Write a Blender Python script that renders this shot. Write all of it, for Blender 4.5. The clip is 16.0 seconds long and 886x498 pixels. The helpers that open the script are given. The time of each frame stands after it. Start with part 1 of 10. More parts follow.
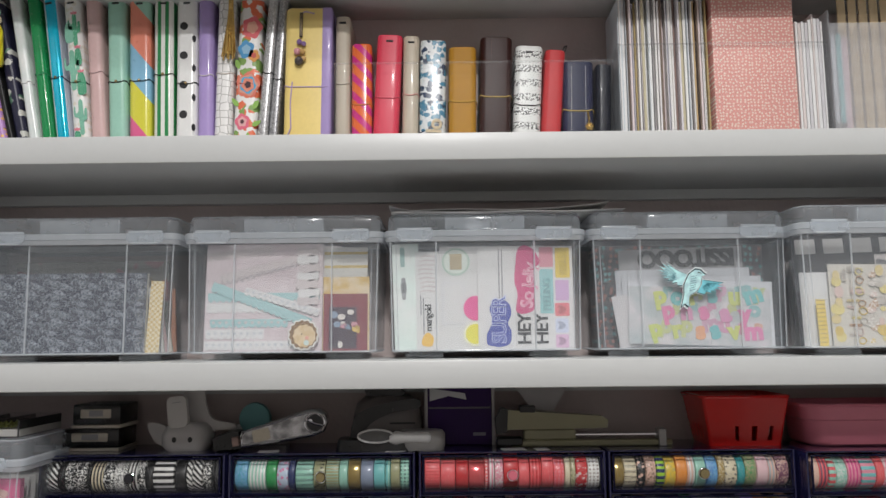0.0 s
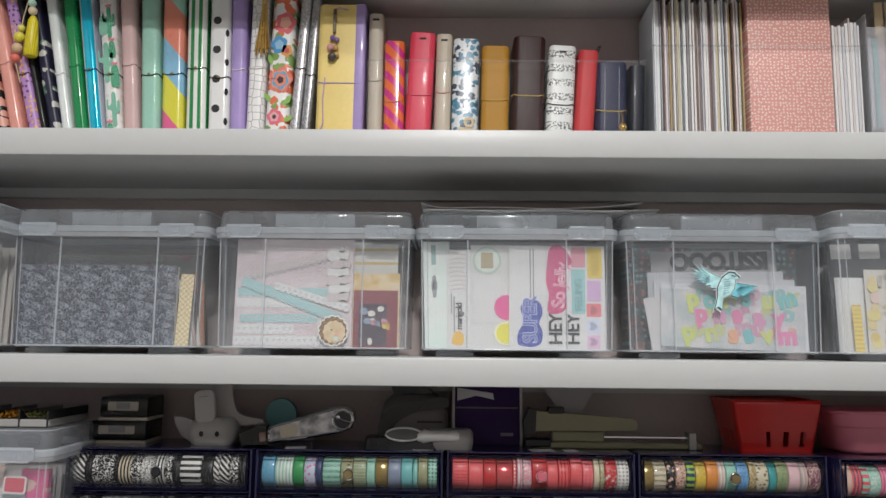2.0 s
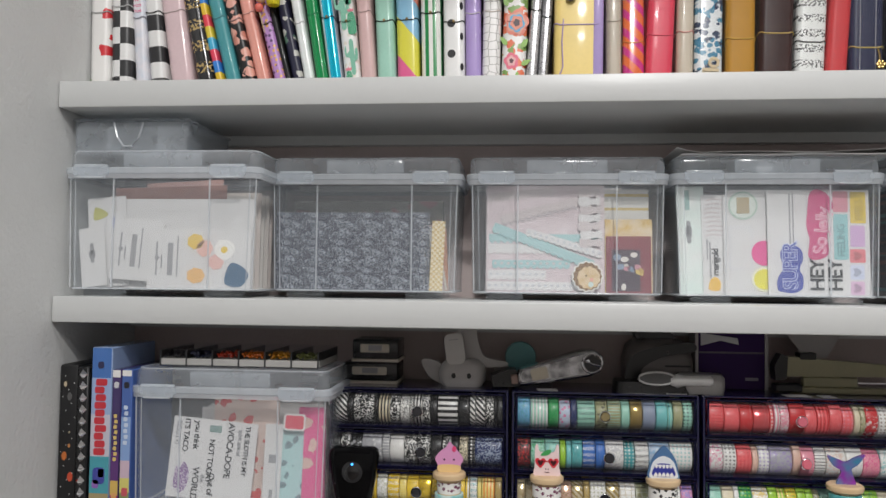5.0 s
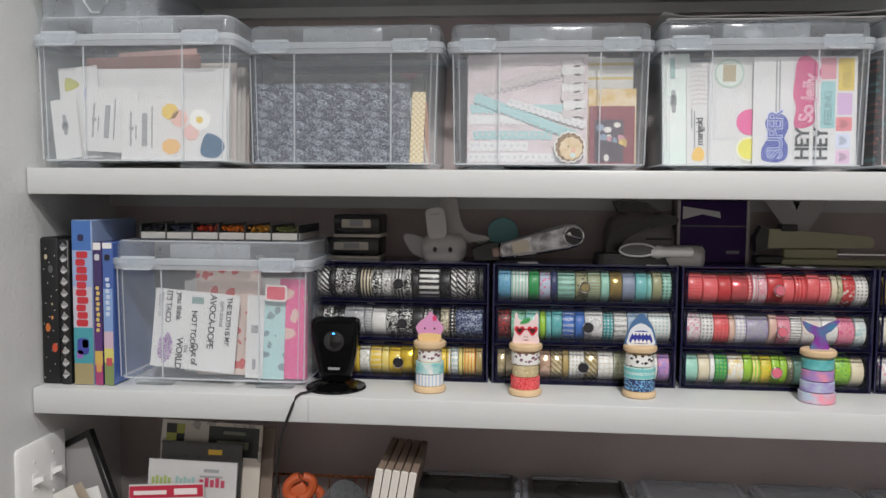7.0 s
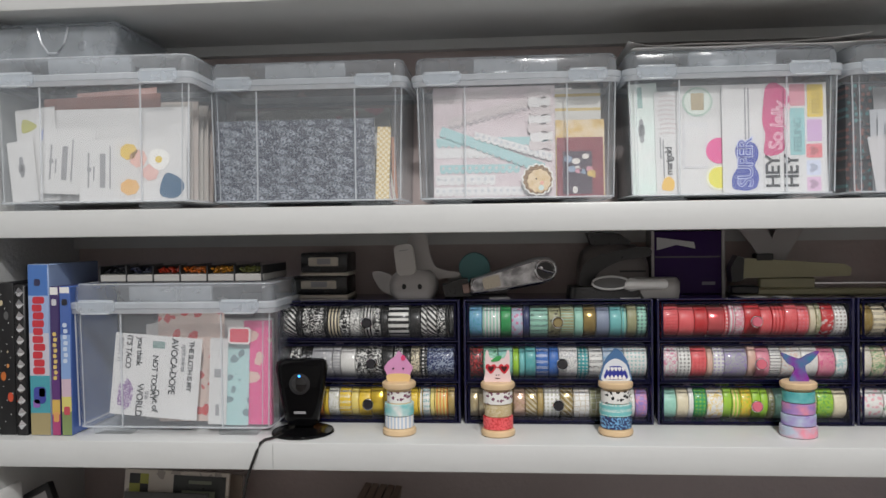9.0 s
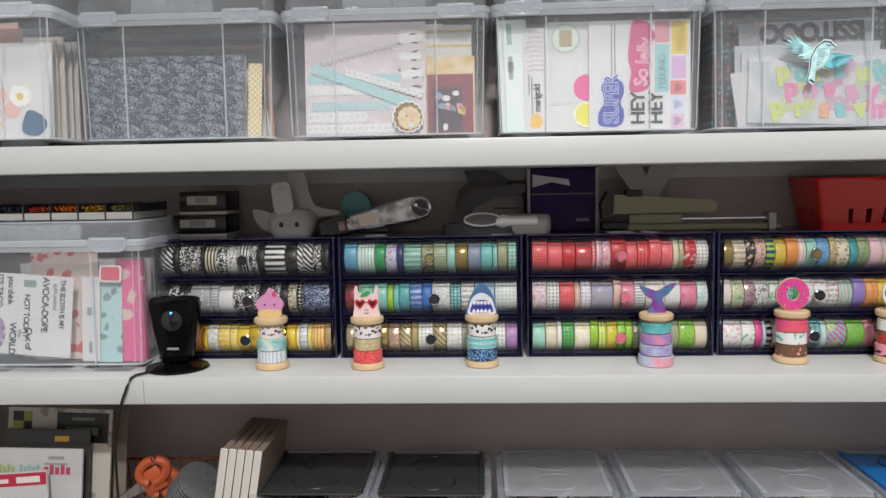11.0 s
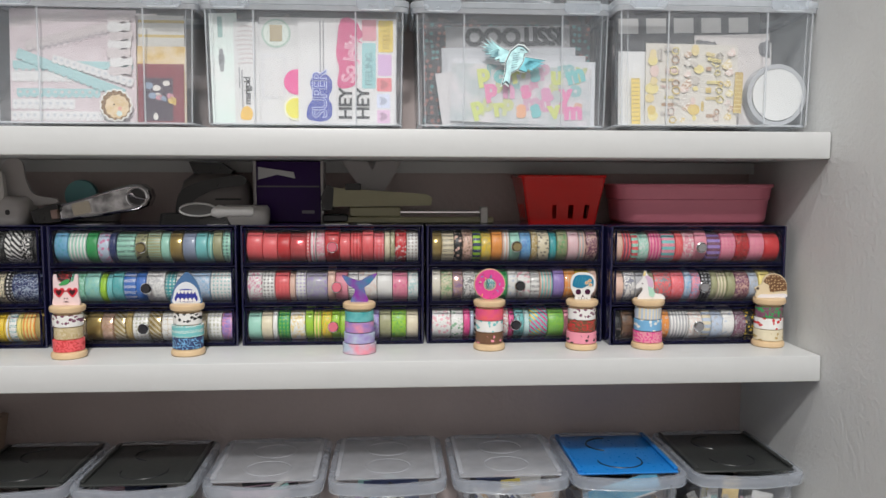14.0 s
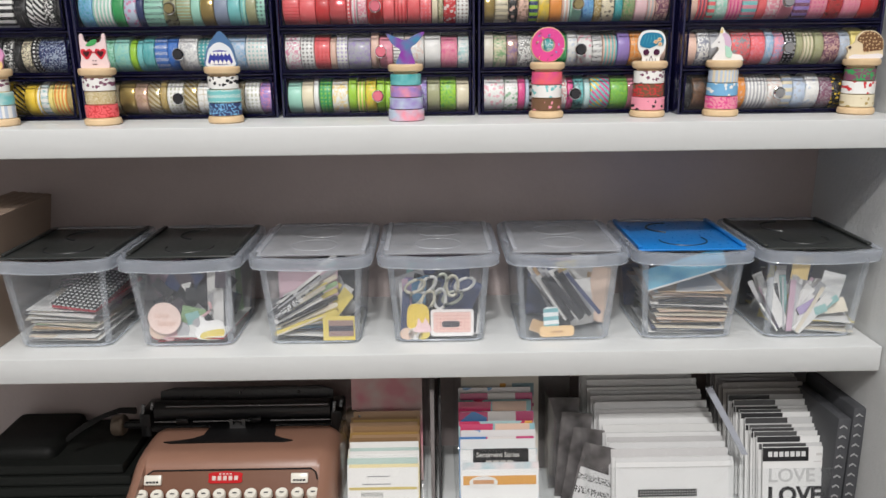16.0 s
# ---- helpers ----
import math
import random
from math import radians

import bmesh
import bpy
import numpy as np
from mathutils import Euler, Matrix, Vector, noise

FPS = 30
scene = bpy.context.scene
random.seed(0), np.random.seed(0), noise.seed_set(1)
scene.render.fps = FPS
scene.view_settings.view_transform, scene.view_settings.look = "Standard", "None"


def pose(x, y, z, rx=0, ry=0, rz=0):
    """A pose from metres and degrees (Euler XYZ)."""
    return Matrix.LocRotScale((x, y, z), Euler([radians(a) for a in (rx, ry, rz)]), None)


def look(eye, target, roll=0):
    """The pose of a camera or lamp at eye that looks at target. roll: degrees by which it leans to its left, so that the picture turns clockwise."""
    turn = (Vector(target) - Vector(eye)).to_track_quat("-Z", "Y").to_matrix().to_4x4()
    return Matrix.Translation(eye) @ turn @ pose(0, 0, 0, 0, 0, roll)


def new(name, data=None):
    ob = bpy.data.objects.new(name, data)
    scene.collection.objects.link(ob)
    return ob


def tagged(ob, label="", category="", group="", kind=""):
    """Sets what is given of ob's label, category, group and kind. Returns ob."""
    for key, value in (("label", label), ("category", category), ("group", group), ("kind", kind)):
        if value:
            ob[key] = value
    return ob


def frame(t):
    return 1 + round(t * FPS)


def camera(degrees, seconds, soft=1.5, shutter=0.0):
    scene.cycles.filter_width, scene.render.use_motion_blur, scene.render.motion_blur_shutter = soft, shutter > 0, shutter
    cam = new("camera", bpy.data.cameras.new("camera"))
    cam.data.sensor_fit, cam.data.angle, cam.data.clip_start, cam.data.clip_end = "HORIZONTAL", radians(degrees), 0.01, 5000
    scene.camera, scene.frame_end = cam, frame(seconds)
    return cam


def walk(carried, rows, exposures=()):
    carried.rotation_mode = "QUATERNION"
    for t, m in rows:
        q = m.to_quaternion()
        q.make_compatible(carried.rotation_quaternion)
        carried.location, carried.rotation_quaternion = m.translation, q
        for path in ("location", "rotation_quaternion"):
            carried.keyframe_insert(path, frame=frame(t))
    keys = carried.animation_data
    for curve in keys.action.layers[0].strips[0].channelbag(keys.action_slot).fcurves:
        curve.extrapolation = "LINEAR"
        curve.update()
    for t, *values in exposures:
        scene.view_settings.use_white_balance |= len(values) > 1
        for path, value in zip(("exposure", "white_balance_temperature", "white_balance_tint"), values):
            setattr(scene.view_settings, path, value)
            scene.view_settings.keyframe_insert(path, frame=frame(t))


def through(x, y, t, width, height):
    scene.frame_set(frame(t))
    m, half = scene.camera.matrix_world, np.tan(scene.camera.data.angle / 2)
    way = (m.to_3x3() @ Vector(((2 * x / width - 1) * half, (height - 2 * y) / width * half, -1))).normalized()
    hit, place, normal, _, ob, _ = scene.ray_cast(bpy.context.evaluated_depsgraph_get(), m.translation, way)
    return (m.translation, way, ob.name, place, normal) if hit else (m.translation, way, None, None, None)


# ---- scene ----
cam = camera(60.0, 16.0)
PATH = [
    (0, (0.9845, -1.0503, 1.3258), (0.9747, 0.9355, 1.5638), -0.57),
    (0.5, (0.9907, -1.0478, 1.3203), (0.9714, 0.9383, 1.5554), -0.01),
    (1, (0.9798, -1.0476, 1.3162), (0.9573, 0.9378, 1.5566), 0.26),
    (1.5, (0.9777, -1.0445, 1.3170), (0.9558, 0.9400, 1.5652), 0.47),
    (2, (0.9490, -1.0436, 1.3159), (0.9187, 0.9404, 1.5672), 0.56),
    (2.5, (0.8839, -1.0533, 1.3179), (0.8204, 0.9289, 1.5766), 0.70),
    (3, (0.8096, -1.0612, 1.3204), (0.7030, 0.9186, 1.5836), 0.70),
    (3.2, (0.7892, -1.0626, 1.3216), (0.6622, 0.9155, 1.5879), 0.45),
    (5.3, (0.6604, -1.0627, 1.3278), (0.4702, 0.9273, 1.3894), 0.64),
    (5.5, (0.6622, -1.0595, 1.2945), (0.4771, 0.9314, 1.3427), 0.61),
    (6, (0.6690, -1.0570, 1.2756), (0.4810, 0.9331, 1.2120), 0.71),
    (6.5, (0.6751, -1.0553, 1.2609), (0.4909, 0.9327, 1.1419), 0.66),
    (7, (0.6873, -1.0507, 1.2628), (0.5099, 0.9369, 1.1274), 0.47),
    (7.5, (0.6958, -1.0427, 1.2433), (0.5353, 0.9477, 1.1317), 0.49),
    (8, (0.7043, -1.0589, 1.2547), (0.4575, 0.9256, 1.2239), -0.01),
    (8.5, (0.6944, -1.0523, 1.2772), (0.4821, 0.9355, 1.2180), -0.63),
    (9, (0.7226, -1.0198, 1.2623), (0.5608, 0.9732, 1.2200), -0.73),
    (9.2, (0.7263, -1.0139, 1.2698), (0.5993, 0.9811, 1.2088), -0.86),
    (11.5, (0.9326, -1.0352, 1.2374), (0.8383, 0.9542, 1.0545), -0.97),
    (12, (0.9943, -1.0519, 1.2327), (0.9068, 0.9381, 1.0535), -1.05),
    (12.5, (1.0528, -1.0634, 1.2313), (1.0391, 0.9289, 1.0570), -0.79),
    (13, (1.0939, -1.0672, 1.2268), (1.1564, 0.9249, 1.0614), -0.39),
    (13.5, (1.1317, -1.0641, 1.2284), (1.2382, 0.9263, 1.0643), 0.04),
    (14, (1.1645, -1.0551, 1.2287), (1.3003, 0.9326, 1.0540), 0.17),
    (14.5, (1.1616, -1.0308, 1.2073), (1.3021, 0.9513, 0.9796), 0.19),
    (14.7, (1.1640, -1.0240, 1.1771), (1.2849, 0.9548, 0.9100), -0.19),
    (15, (1.1632, -1.0124, 1.1501), (1.2600, 0.9463, 0.7577), -0.40),
    (15.5, (1.1508, -1.0057, 1.0965), (1.2134, 0.9386, 0.6320), -0.53),
    (16, (1.1554, -1.0019, 1.0901), (1.1749, 0.9252, 0.5552), -0.66),
]
EXPOSURES = [(0, -0.36), (3, -0.40), (5.5, -0.22), (6.2, -0.06), (7, -0.08), (8, -0.06), (8.6, -0.18), (9.2, -0.15), (11.5, -0.01), (12.5, 0.01), (14, 0.02), (14.5, -0.04), (15.1, 0.00), (15.5, 0.14), (16, 0.20)]
walk(cam, [(t, look(eye, target, roll)) for t, eye, target, roll in PATH], EXPOSURES)

# world: faint even fill, added; one main ceiling lamp between two added fill lamps
W = bpy.data.worlds.new("world")
W.use_nodes = True
W.node_tree.nodes["Background"].inputs[0].default_value = (0.9, 0.95, 1.0, 1)
W.node_tree.nodes["Background"].inputs[1].default_value = 0.026
scene.world = W


def key_and_fill_light(x, y, z, size, watts, warm):
    data = bpy.data.lights.new("key_and_fill_light", "AREA")
    data.shape, data.size, data.energy, data.color = "DISK", size, watts, warm
    ob = new("key_and_fill_light", data)
    ob.matrix_world = pose(x, y, z)
    return ob


# added near lamp that brightens the shelf tops
key_and_fill_light(1.05, -1.00, 3.00, 0.18, 13, (1.0, 0.982, 0.968))
key_and_fill_light(1.05, -2.05, 3.00, 0.18, 70, (1.0, 0.982, 0.968))
# added far lamp, a fill for what stands under the shelves
key_and_fill_light(1.10, -2.70, 3.00, 0.20, 32, (1.0, 0.982, 0.968))

# ---------- materials ----------


class Graph:
    """Small builder for node materials; patterns lie in object space."""

    def __init__(self, name):
        self.mat = bpy.data.materials.new(name)
        self.mat.use_nodes = True
        self.nt = self.mat.node_tree
        self.bsdf = self.nt.nodes["Principled BSDF"]
        self.out = self.nt.nodes["Material Output"]

    def node(self, kind, **props):
        n = self.nt.nodes.new(kind)
        for key, value in props.items():
            setattr(n, key, value)
        return n

    def put(self, socket, value):
        if isinstance(value, bpy.types.NodeSocket):
            self.nt.links.new(value, socket)
        elif isinstance(value, (tuple, list)) and len(value) == 3 and socket.type == "RGBA":
            socket.default_value = (*value, 1)
        else:
            socket.default_value = value

    def calc(self, op, a, b=0.0):
        n = self.node("ShaderNodeMath", operation=op)
        self.put(n.inputs[0], a)
        self.put(n.inputs[1], b)
        return n.outputs[0]

    def coords(self):
        return self.node("ShaderNodeTexCoord").outputs["Object"]

    def axes(self, vector=None):
        n = self.node("ShaderNodeSeparateXYZ")
        self.put(n.inputs[0], vector or self.coords())
        return n.outputs

    def join(self, x, y, z=0.0):
        n = self.node("ShaderNodeCombineXYZ")
        for i, v in enumerate((x, y, z)):
            self.put(n.inputs[i], v)
        return n.outputs[0]

    def mix(self, fac, a, b):
        n = self.node("ShaderNodeMix", data_type="RGBA")
        self.put(n.inputs[0], fac)
        self.put(n.inputs[6], a)
        self.put(n.inputs[7], b)
        return n.outputs[2]

    def noise(self, scale, detail=3.0, vector=None, dims="3D", w=0.0):
        n = self.node("ShaderNodeTexNoise", noise_dimensions=dims)
        self.put(n.inputs["Vector"], vector or self.coords())
        n.inputs["Scale"].default_value, n.inputs["Detail"].default_value = scale, detail
        return n.outputs["Fac"]

    def cells(self, scale, vector=None, random=1.0, feature="F1", dims="3D"):
        n = self.node("ShaderNodeTexVoronoi", feature=feature, voronoi_dimensions=dims)
        self.put(n.inputs["Vector"], vector or self.coords())
        n.inputs["Scale"].default_value, n.inputs["Randomness"].default_value = scale, random
        return n.outputs

    def bump(self, height, strength, distance):
        n = self.node("ShaderNodeBump")
        n.inputs["Strength"].default_value, n.inputs["Distance"].default_value = strength, distance
        self.put(n.inputs["Height"], height)
        self.put(self.bsdf.inputs["Normal"], n.outputs[0])

    def finish(self, colour, rough=0.5, metal=0.0, worn=0.06, coat=0.0, spec=0.5):
        """Colour with a little wear at two scales, and roughness that varies with it."""
        big, fine = self.noise(14, 2), self.noise(160, 3)
        k = self.calc("ADD", self.calc("MULTIPLY", big, worn * 2), self.calc("MULTIPLY", fine, worn))
        k = self.calc("ADD", k, 1 - 1.5 * worn)
        n = self.node("ShaderNodeMix", data_type="RGBA", blend_type="MULTIPLY")
        n.inputs[0].default_value = 1
        self.put(n.inputs[6], colour)
        self.put(n.inputs[7], self.join(k, k, k))
        self.put(self.bsdf.inputs["Base Color"], n.outputs[2])
        r = self.calc("ADD", self.calc("MULTIPLY", fine, 0.16), rough - 0.08)
        self.put(self.bsdf.inputs["Roughness"], r)
        self.bsdf.inputs["Metallic"].default_value = metal
        self.bsdf.inputs["Coat Weight"].default_value = coat
        self.bsdf.inputs["Coat Roughness"].default_value = 0.08
        self.bsdf.inputs["Specular IOR Level"].default_value = spec
        return self.mat


KEPT = {}


def paint(col, rough=0.5, metal=0.0, worn=0.06, coat=0.0, grain=0.0, size=400, spec=0.5):
    key = ("paint", col, rough, metal, worn, coat, grain, size, spec)
    if key not in KEPT:
        g = Graph("paint")
        KEPT[key] = g.finish(col, rough, metal, worn, coat, spec)
        if grain:
            g.bump(g.noise(size, 4), 0.6, grain)
    return KEPT[key]


def masks(g, pat, u, v, s):
    """A 0-1 mask in (u, v) for a named pattern of period s metres."""
    c, lt = g.calc, lambda a, b: g.calc("LESS_THAN", a, b)
    fr = lambda a, p: c("FRACT", c("DIVIDE", c("ADD", a, 10 * p), p))
    uv = g.join(u, v)
    if pat == "vstripe":
        return lt(fr(u, s), 0.5)
    if pat == "hstripe":
        return lt(fr(v, s), 0.5)
    if pat == "thin":
        return lt(fr(v, s), 0.2)
    if pat == "diag":
        return lt(fr(c("ADD", u, v), s), 0.45)
    if pat == "check":
        return c("ABSOLUTE", c("SUBTRACT", lt(fr(u, s), 0.5), lt(fr(v, s), 0.5)))
    if pat == "dots":
        return lt(g.cells(1 / s, uv, 0.0)["Distance"], 0.27)
    if pat == "spots":
        return lt(g.cells(1 / s, uv, 0.55, dims="2D")["Distance"], 0.27)
    if pat == "blobs":
        wob = g.noise(2.2 / s, 2, uv)
        return lt(c("ADD", g.cells(1 / s, uv, 1.0)["Distance"], c("MULTIPLY", wob, 0.5)), 0.6)
    if pat == "leaves":
        wob = g.noise(1.6 / s, 2, uv)
        return lt(c("ADD", g.cells(1 / s, uv, 1.0)["Distance"], c("MULTIPLY", wob, 0.7)), 0.84)
    if pat == "art":
        n = g.noise(1.15 / s, 1.5, uv)
        line = lt(c("ABSOLUTE", c("SUBTRACT", n, 0.48)), 0.035)
        return c("MAXIMUM", line, c("GREATER_THAN", n, 0.63))
    if pat == "net":
        return lt(g.cells(1 / s, uv, 0.35, "DISTANCE_TO_EDGE")["Distance"], 0.05)
    if pat == "script":
        rows = lt(fr(v, s), 0.5)
        ink = c("GREATER_THAN", g.noise(7 / s, 1.5, uv), 0.52)
        return c("MULTIPLY", rows, ink)
    if pat == "cloud":
        return c("MINIMUM", c("MAXIMUM", c("MULTIPLY", c("SUBTRACT", g.noise(1 / s, 2, uv), 0.38), 4), 0.0), 1.0)
    return 0.0


def print_mat(pat, a, b, s, third=None, rough=0.4, coat=0.0, metal=0.0, roll=False, worn=0.04):
    """Printed paper, cover or tape: pattern b on ground a; third colours some of the motifs."""
    key = (pat, a, b, s, third, rough, coat, metal, roll, worn)
    if key in KEPT:
        return KEPT[key]
    g = Graph("print_" + pat)
    ax = g.axes()
    if roll:
        u, v = ax[0], g.calc("MULTIPLY", g.calc("ARCTAN2", ax[1], ax[2]), 0.0235)
    else:
        u, v = ax[0], ax[2]
    if pat == "plain":
        col = a
    elif pat == "glitter":
        cell = g.cells(900)
        bw = g.node("ShaderNodeSeparateColor")
        g.put(bw.inputs[0], cell["Color"])
        col = g.mix(bw.outputs[0], a, b)
    else:
        motif = b
        if third:
            cell = g.cells(0.5 / s, g.join(u, v))
            bw = g.node("ShaderNodeSeparateColor")
            g.put(bw.inputs[0], cell["Color"])
            motif = g.mix(g.calc("GREATER_THAN", bw.outputs[0], 0.5), b, third)
        col = g.mix(masks(g, pat, u, v, s), a, motif)
    if roll:
        edge = g.calc("LESS_THAN", g.noise(420, 2, g.join(u, g.calc("MULTIPLY", v, 0.15))), 0.40)
        col = g.mix(g.calc("MULTIPLY", edge, 0.10), col, (0.85, 0.84, 0.82))
    KEPT[key] = g.finish(col, rough, metal, worn, coat)
    return KEPT[key]


def clear_plastic(name, haze, tint, rough=0.12, through=(0.985, 0.99, 0.992), crinkle=0.0, shine=0.8):
    """Thin clear or frosted plastic: mostly see-through, a milky share, and a gloss that grows at grazing angles."""
    g = Graph(name)
    nt = g.nt
    see = g.node("ShaderNodeBsdfTransparent")
    see.inputs[0].default_value = (*through, 1)
    milk = g.node("ShaderNodeBsdfDiffuse")
    milk.inputs[0].default_value = (*tint, 1)
    glow = g.node("ShaderNodeBsdfTranslucent")
    glow.inputs[0].default_value = (*tint, 1)
    both, body, shell = (g.node("ShaderNodeMixShader") for _ in range(3))
    both.inputs[0].default_value = 0.45
    nt.links.new(milk.outputs[0], both.inputs[1])
    nt.links.new(glow.outputs[0], both.inputs[2])
    smear = g.calc("ADD", g.calc("MULTIPLY", g.noise(30, 3), haze * 0.5), haze * 0.75)
    nt.links.new(smear, body.inputs[0])
    nt.links.new(see.outputs[0], body.inputs[1])
    nt.links.new(both.outputs[0], body.inputs[2])
    gloss = g.node("ShaderNodeBsdfGlossy")
    gloss.inputs["Roughness"].default_value = rough
    if crinkle:
        fold = g.node("ShaderNodeBump")
        fold.inputs["Strength"].default_value, fold.inputs["Distance"].default_value = 1.0, crinkle
        g.put(fold.inputs["Height"], g.noise(26, 2))
        nt.links.new(fold.outputs[0], gloss.inputs["Normal"])
    fres = g.node("ShaderNodeFresnel")
    fres.inputs[0].default_value = 1.38
    nt.links.new(g.calc("ADD", g.calc("MINIMUM", g.calc("MULTIPLY", fres.outputs[0], shine), 0.16), 0.10 if crinkle else 0.0), shell.inputs[0])
    nt.links.new(body.outputs[0], shell.inputs[1])
    nt.links.new(gloss.outputs[0], shell.inputs[2])
    nt.links.new(shell.outputs[0], g.out.inputs[0])
    nt.nodes.remove(g.bsdf)
    return g.mat


CLEAR_BODY = clear_plastic("clear_body", 0.095, (0.88, 0.94, 1.0))
CLEAR_LID = clear_plastic("clear_lid", 0.27, (0.88, 0.94, 1.0), 0.12)
CLEAR_SKIRT = clear_plastic("clear_skirt", 0.50, (0.90, 0.95, 1.0), 0.14)
CLEAR_RIB = clear_plastic("clear_rib", 0.42, (0.93, 0.96, 1.0), 0.16)
ACRYLIC = clear_plastic("acrylic", 0.010, (0.9, 0.92, 0.94), 0.04, shine=0.45)
ACRYLIC_EDGE = clear_plastic("acrylic_edge", 0.10, (0.85, 0.88, 0.92), 0.06, shine=0.6)
SLEEVE = clear_plastic("cellophane", 0.05, (0.95, 0.95, 0.96), 0.16, crinkle=0.02)
FROST = clear_plastic("frosted_sheet", 0.32, (0.9, 0.91, 0.95), 0.3)
BIN_BODY = clear_plastic("bin_body", 0.09, (0.88, 0.93, 1.0), 0.1)
BIN_RIM = clear_plastic("bin_rim", 0.29, (0.84, 0.90, 1.0), 0.16)
NAVY_CLEAR = clear_plastic("navy_clear", 0.55, (0.012, 0.012, 0.06), 0.08, (0.25, 0.25, 0.5))

# clear panes let the lamps' light through to what stands behind them
PANES = (CLEAR_BODY, ACRYLIC, SLEEVE, BIN_BODY)

BLACK = (0.012, 0.012, 0.013)


def wall_mat():
    """Rolled wall paint with an orange-peel relief."""
    g = Graph("wall_paint")
    m = g.finish((0.620, 0.628, 0.624), 0.5, 0, 0.05)
    hgt = g.calc("ADD", g.noise(130, 3), g.calc("MULTIPLY", g.noise(430, 2), 0.45))
    g.bump(hgt, 0.6, 0.0018)
    return m


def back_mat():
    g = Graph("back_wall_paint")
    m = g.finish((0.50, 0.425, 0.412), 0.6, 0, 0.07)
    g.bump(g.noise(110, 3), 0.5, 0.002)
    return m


def shelf_mat():
    g = Graph("shelf_paint")
    m = g.finish((0.60, 0.612, 0.608), 0.38, 0, 0.03)
    v = g.axes()
    grain = g.noise(40, 3, g.join(g.calc("MULTIPLY", v[0], 0.12), v[1], v[2]))
    g.bump(grain, 0.25, 0.002)
    return m


WALL, BACK, SHELF = wall_mat(), back_mat(), shelf_mat()

# ---------- mesh helpers ----------


def cuboid(bm, x0, x1, y0, y1, z0, z1, bevel=0.0, seg=1):
    made = bmesh.ops.create_cube(bm, size=1, matrix=Matrix.LocRotScale(
        ((x0 + x1) / 2, (y0 + y1) / 2, (z0 + z1) / 2), None, (x1 - x0, y1 - y0, z1 - z0)))["verts"]
    if bevel:
        edges = {e for v in made for e in v.link_edges}
        bmesh.ops.bevel(bm, geom=list(edges), offset=bevel, segments=seg, affect="EDGES", profile=0.5)


def ring(w, d, r, z, seg=4, cx=0.0, cy=0.0):
    """A rounded rectangle of points, w wide (x) and d deep (y), round (cx, cy)."""
    pts = []
    for k, (sx, sy) in enumerate(((1, 1), (-1, 1), (-1, -1), (1, -1))):
        for i in range(seg + 1):
            a = radians(90 * k + 90 * i / seg)
            pts.append((cx + sx * (w / 2 - r) + r * math.cos(a), cy + sy * (d / 2 - r) + r * math.sin(a), z))
    return pts


def circle(r, z, n=24, cx=0.0, cy=0.0):
    return [(cx + r * math.cos(2 * math.pi * i / n), cy + r * math.sin(2 * math.pi * i / n), z) for i in range(n)]


def loft(bm, loops, caps=(True, True), closed=False, turn=None):
    """Skin a row of loops of equal length; turn: a matrix for all the points."""
    rows = [[bm.verts.new(turn @ Vector(p) if turn else p) for p in loop] for loop in loops]
    n = len(rows[0])
    pairs = list(zip(rows, rows[1:])) + ([(rows[-1], rows[0])] if closed else [])
    for a, b in pairs:
        for i in range(n):
            bm.faces.new((a[i], a[(i + 1) % n], b[(i + 1) % n], b[i]))
    if caps[0] and not closed:
        bm.faces.new(rows[0][::-1])
    if caps[1] and not closed:
        bm.faces.new(rows[-1])


def plate(bm, pts, y0, y1):
    """Extrude an outline in x and z from y0 to y1."""
    loft(bm, [[(x, y0, z) for x, z in pts], [(x, y1, z) for x, z in pts]])


def tube(bm, pts, r, n=8, closed=False):
    """A round rod along a row of points."""
    pts = [Vector(p) for p in pts]
    loops = []
    for i, p in enumerate(pts):
        a = pts[i - 1] if (i or closed) else p
        b = pts[(i + 1) % len(pts)] if (i + 1 < len(pts) or closed) else p
        t = (b - a).normalized()
        s = t.cross(Vector((0, 0, 1)) if abs(t.z) < 0.9 else Vector((1, 0, 0))).normalized()
        u = t.cross(s)
        loops.append([p + r * (math.cos(2 * math.pi * k / n) * s + math.sin(2 * math.pi * k / n) * u) for k in range(n)])
    loft(bm, loops, closed=closed)


def smooth_mesh(name, bm, material, sharp=40):
    bmesh.ops.recalc_face_normals(bm, faces=bm.faces)
    me = bpy.data.meshes.new(name)
    bm.to_mesh(me)
    bm.free()
    me.shade_smooth()
    me.set_sharp_from_angle(angle=radians(sharp))
    if material:
        me.materials.append(material)
    return me


def part(name, bm, material, parent, label="", at=None):
    """Link a bmesh as one mesh object under a thing or a part."""
    ob = new(name, smooth_mesh(name, bm, material))
    ob.parent = parent
    ob.visible_shadow = material not in PANES
    if at is not None:
        ob.matrix_basis = at
    if label:
        tagged(ob, label)
    return ob


def thing(name, label, category, at, group="", kind=""):
    ob = new(name)
    ob.empty_display_size = 0.02
    ob.matrix_basis = at
    return tagged(ob, label, category, group, kind)


def solid(name, bm, material, label, category, at=None, group="", kind=""):
    """A thing that is one mesh."""
    ob = new(name, smooth_mesh(name, bm, material))
    ob.visible_shadow = material not in PANES
    if at is not None:
        ob.matrix_basis = at
    return tagged(ob, label, category, group, kind)


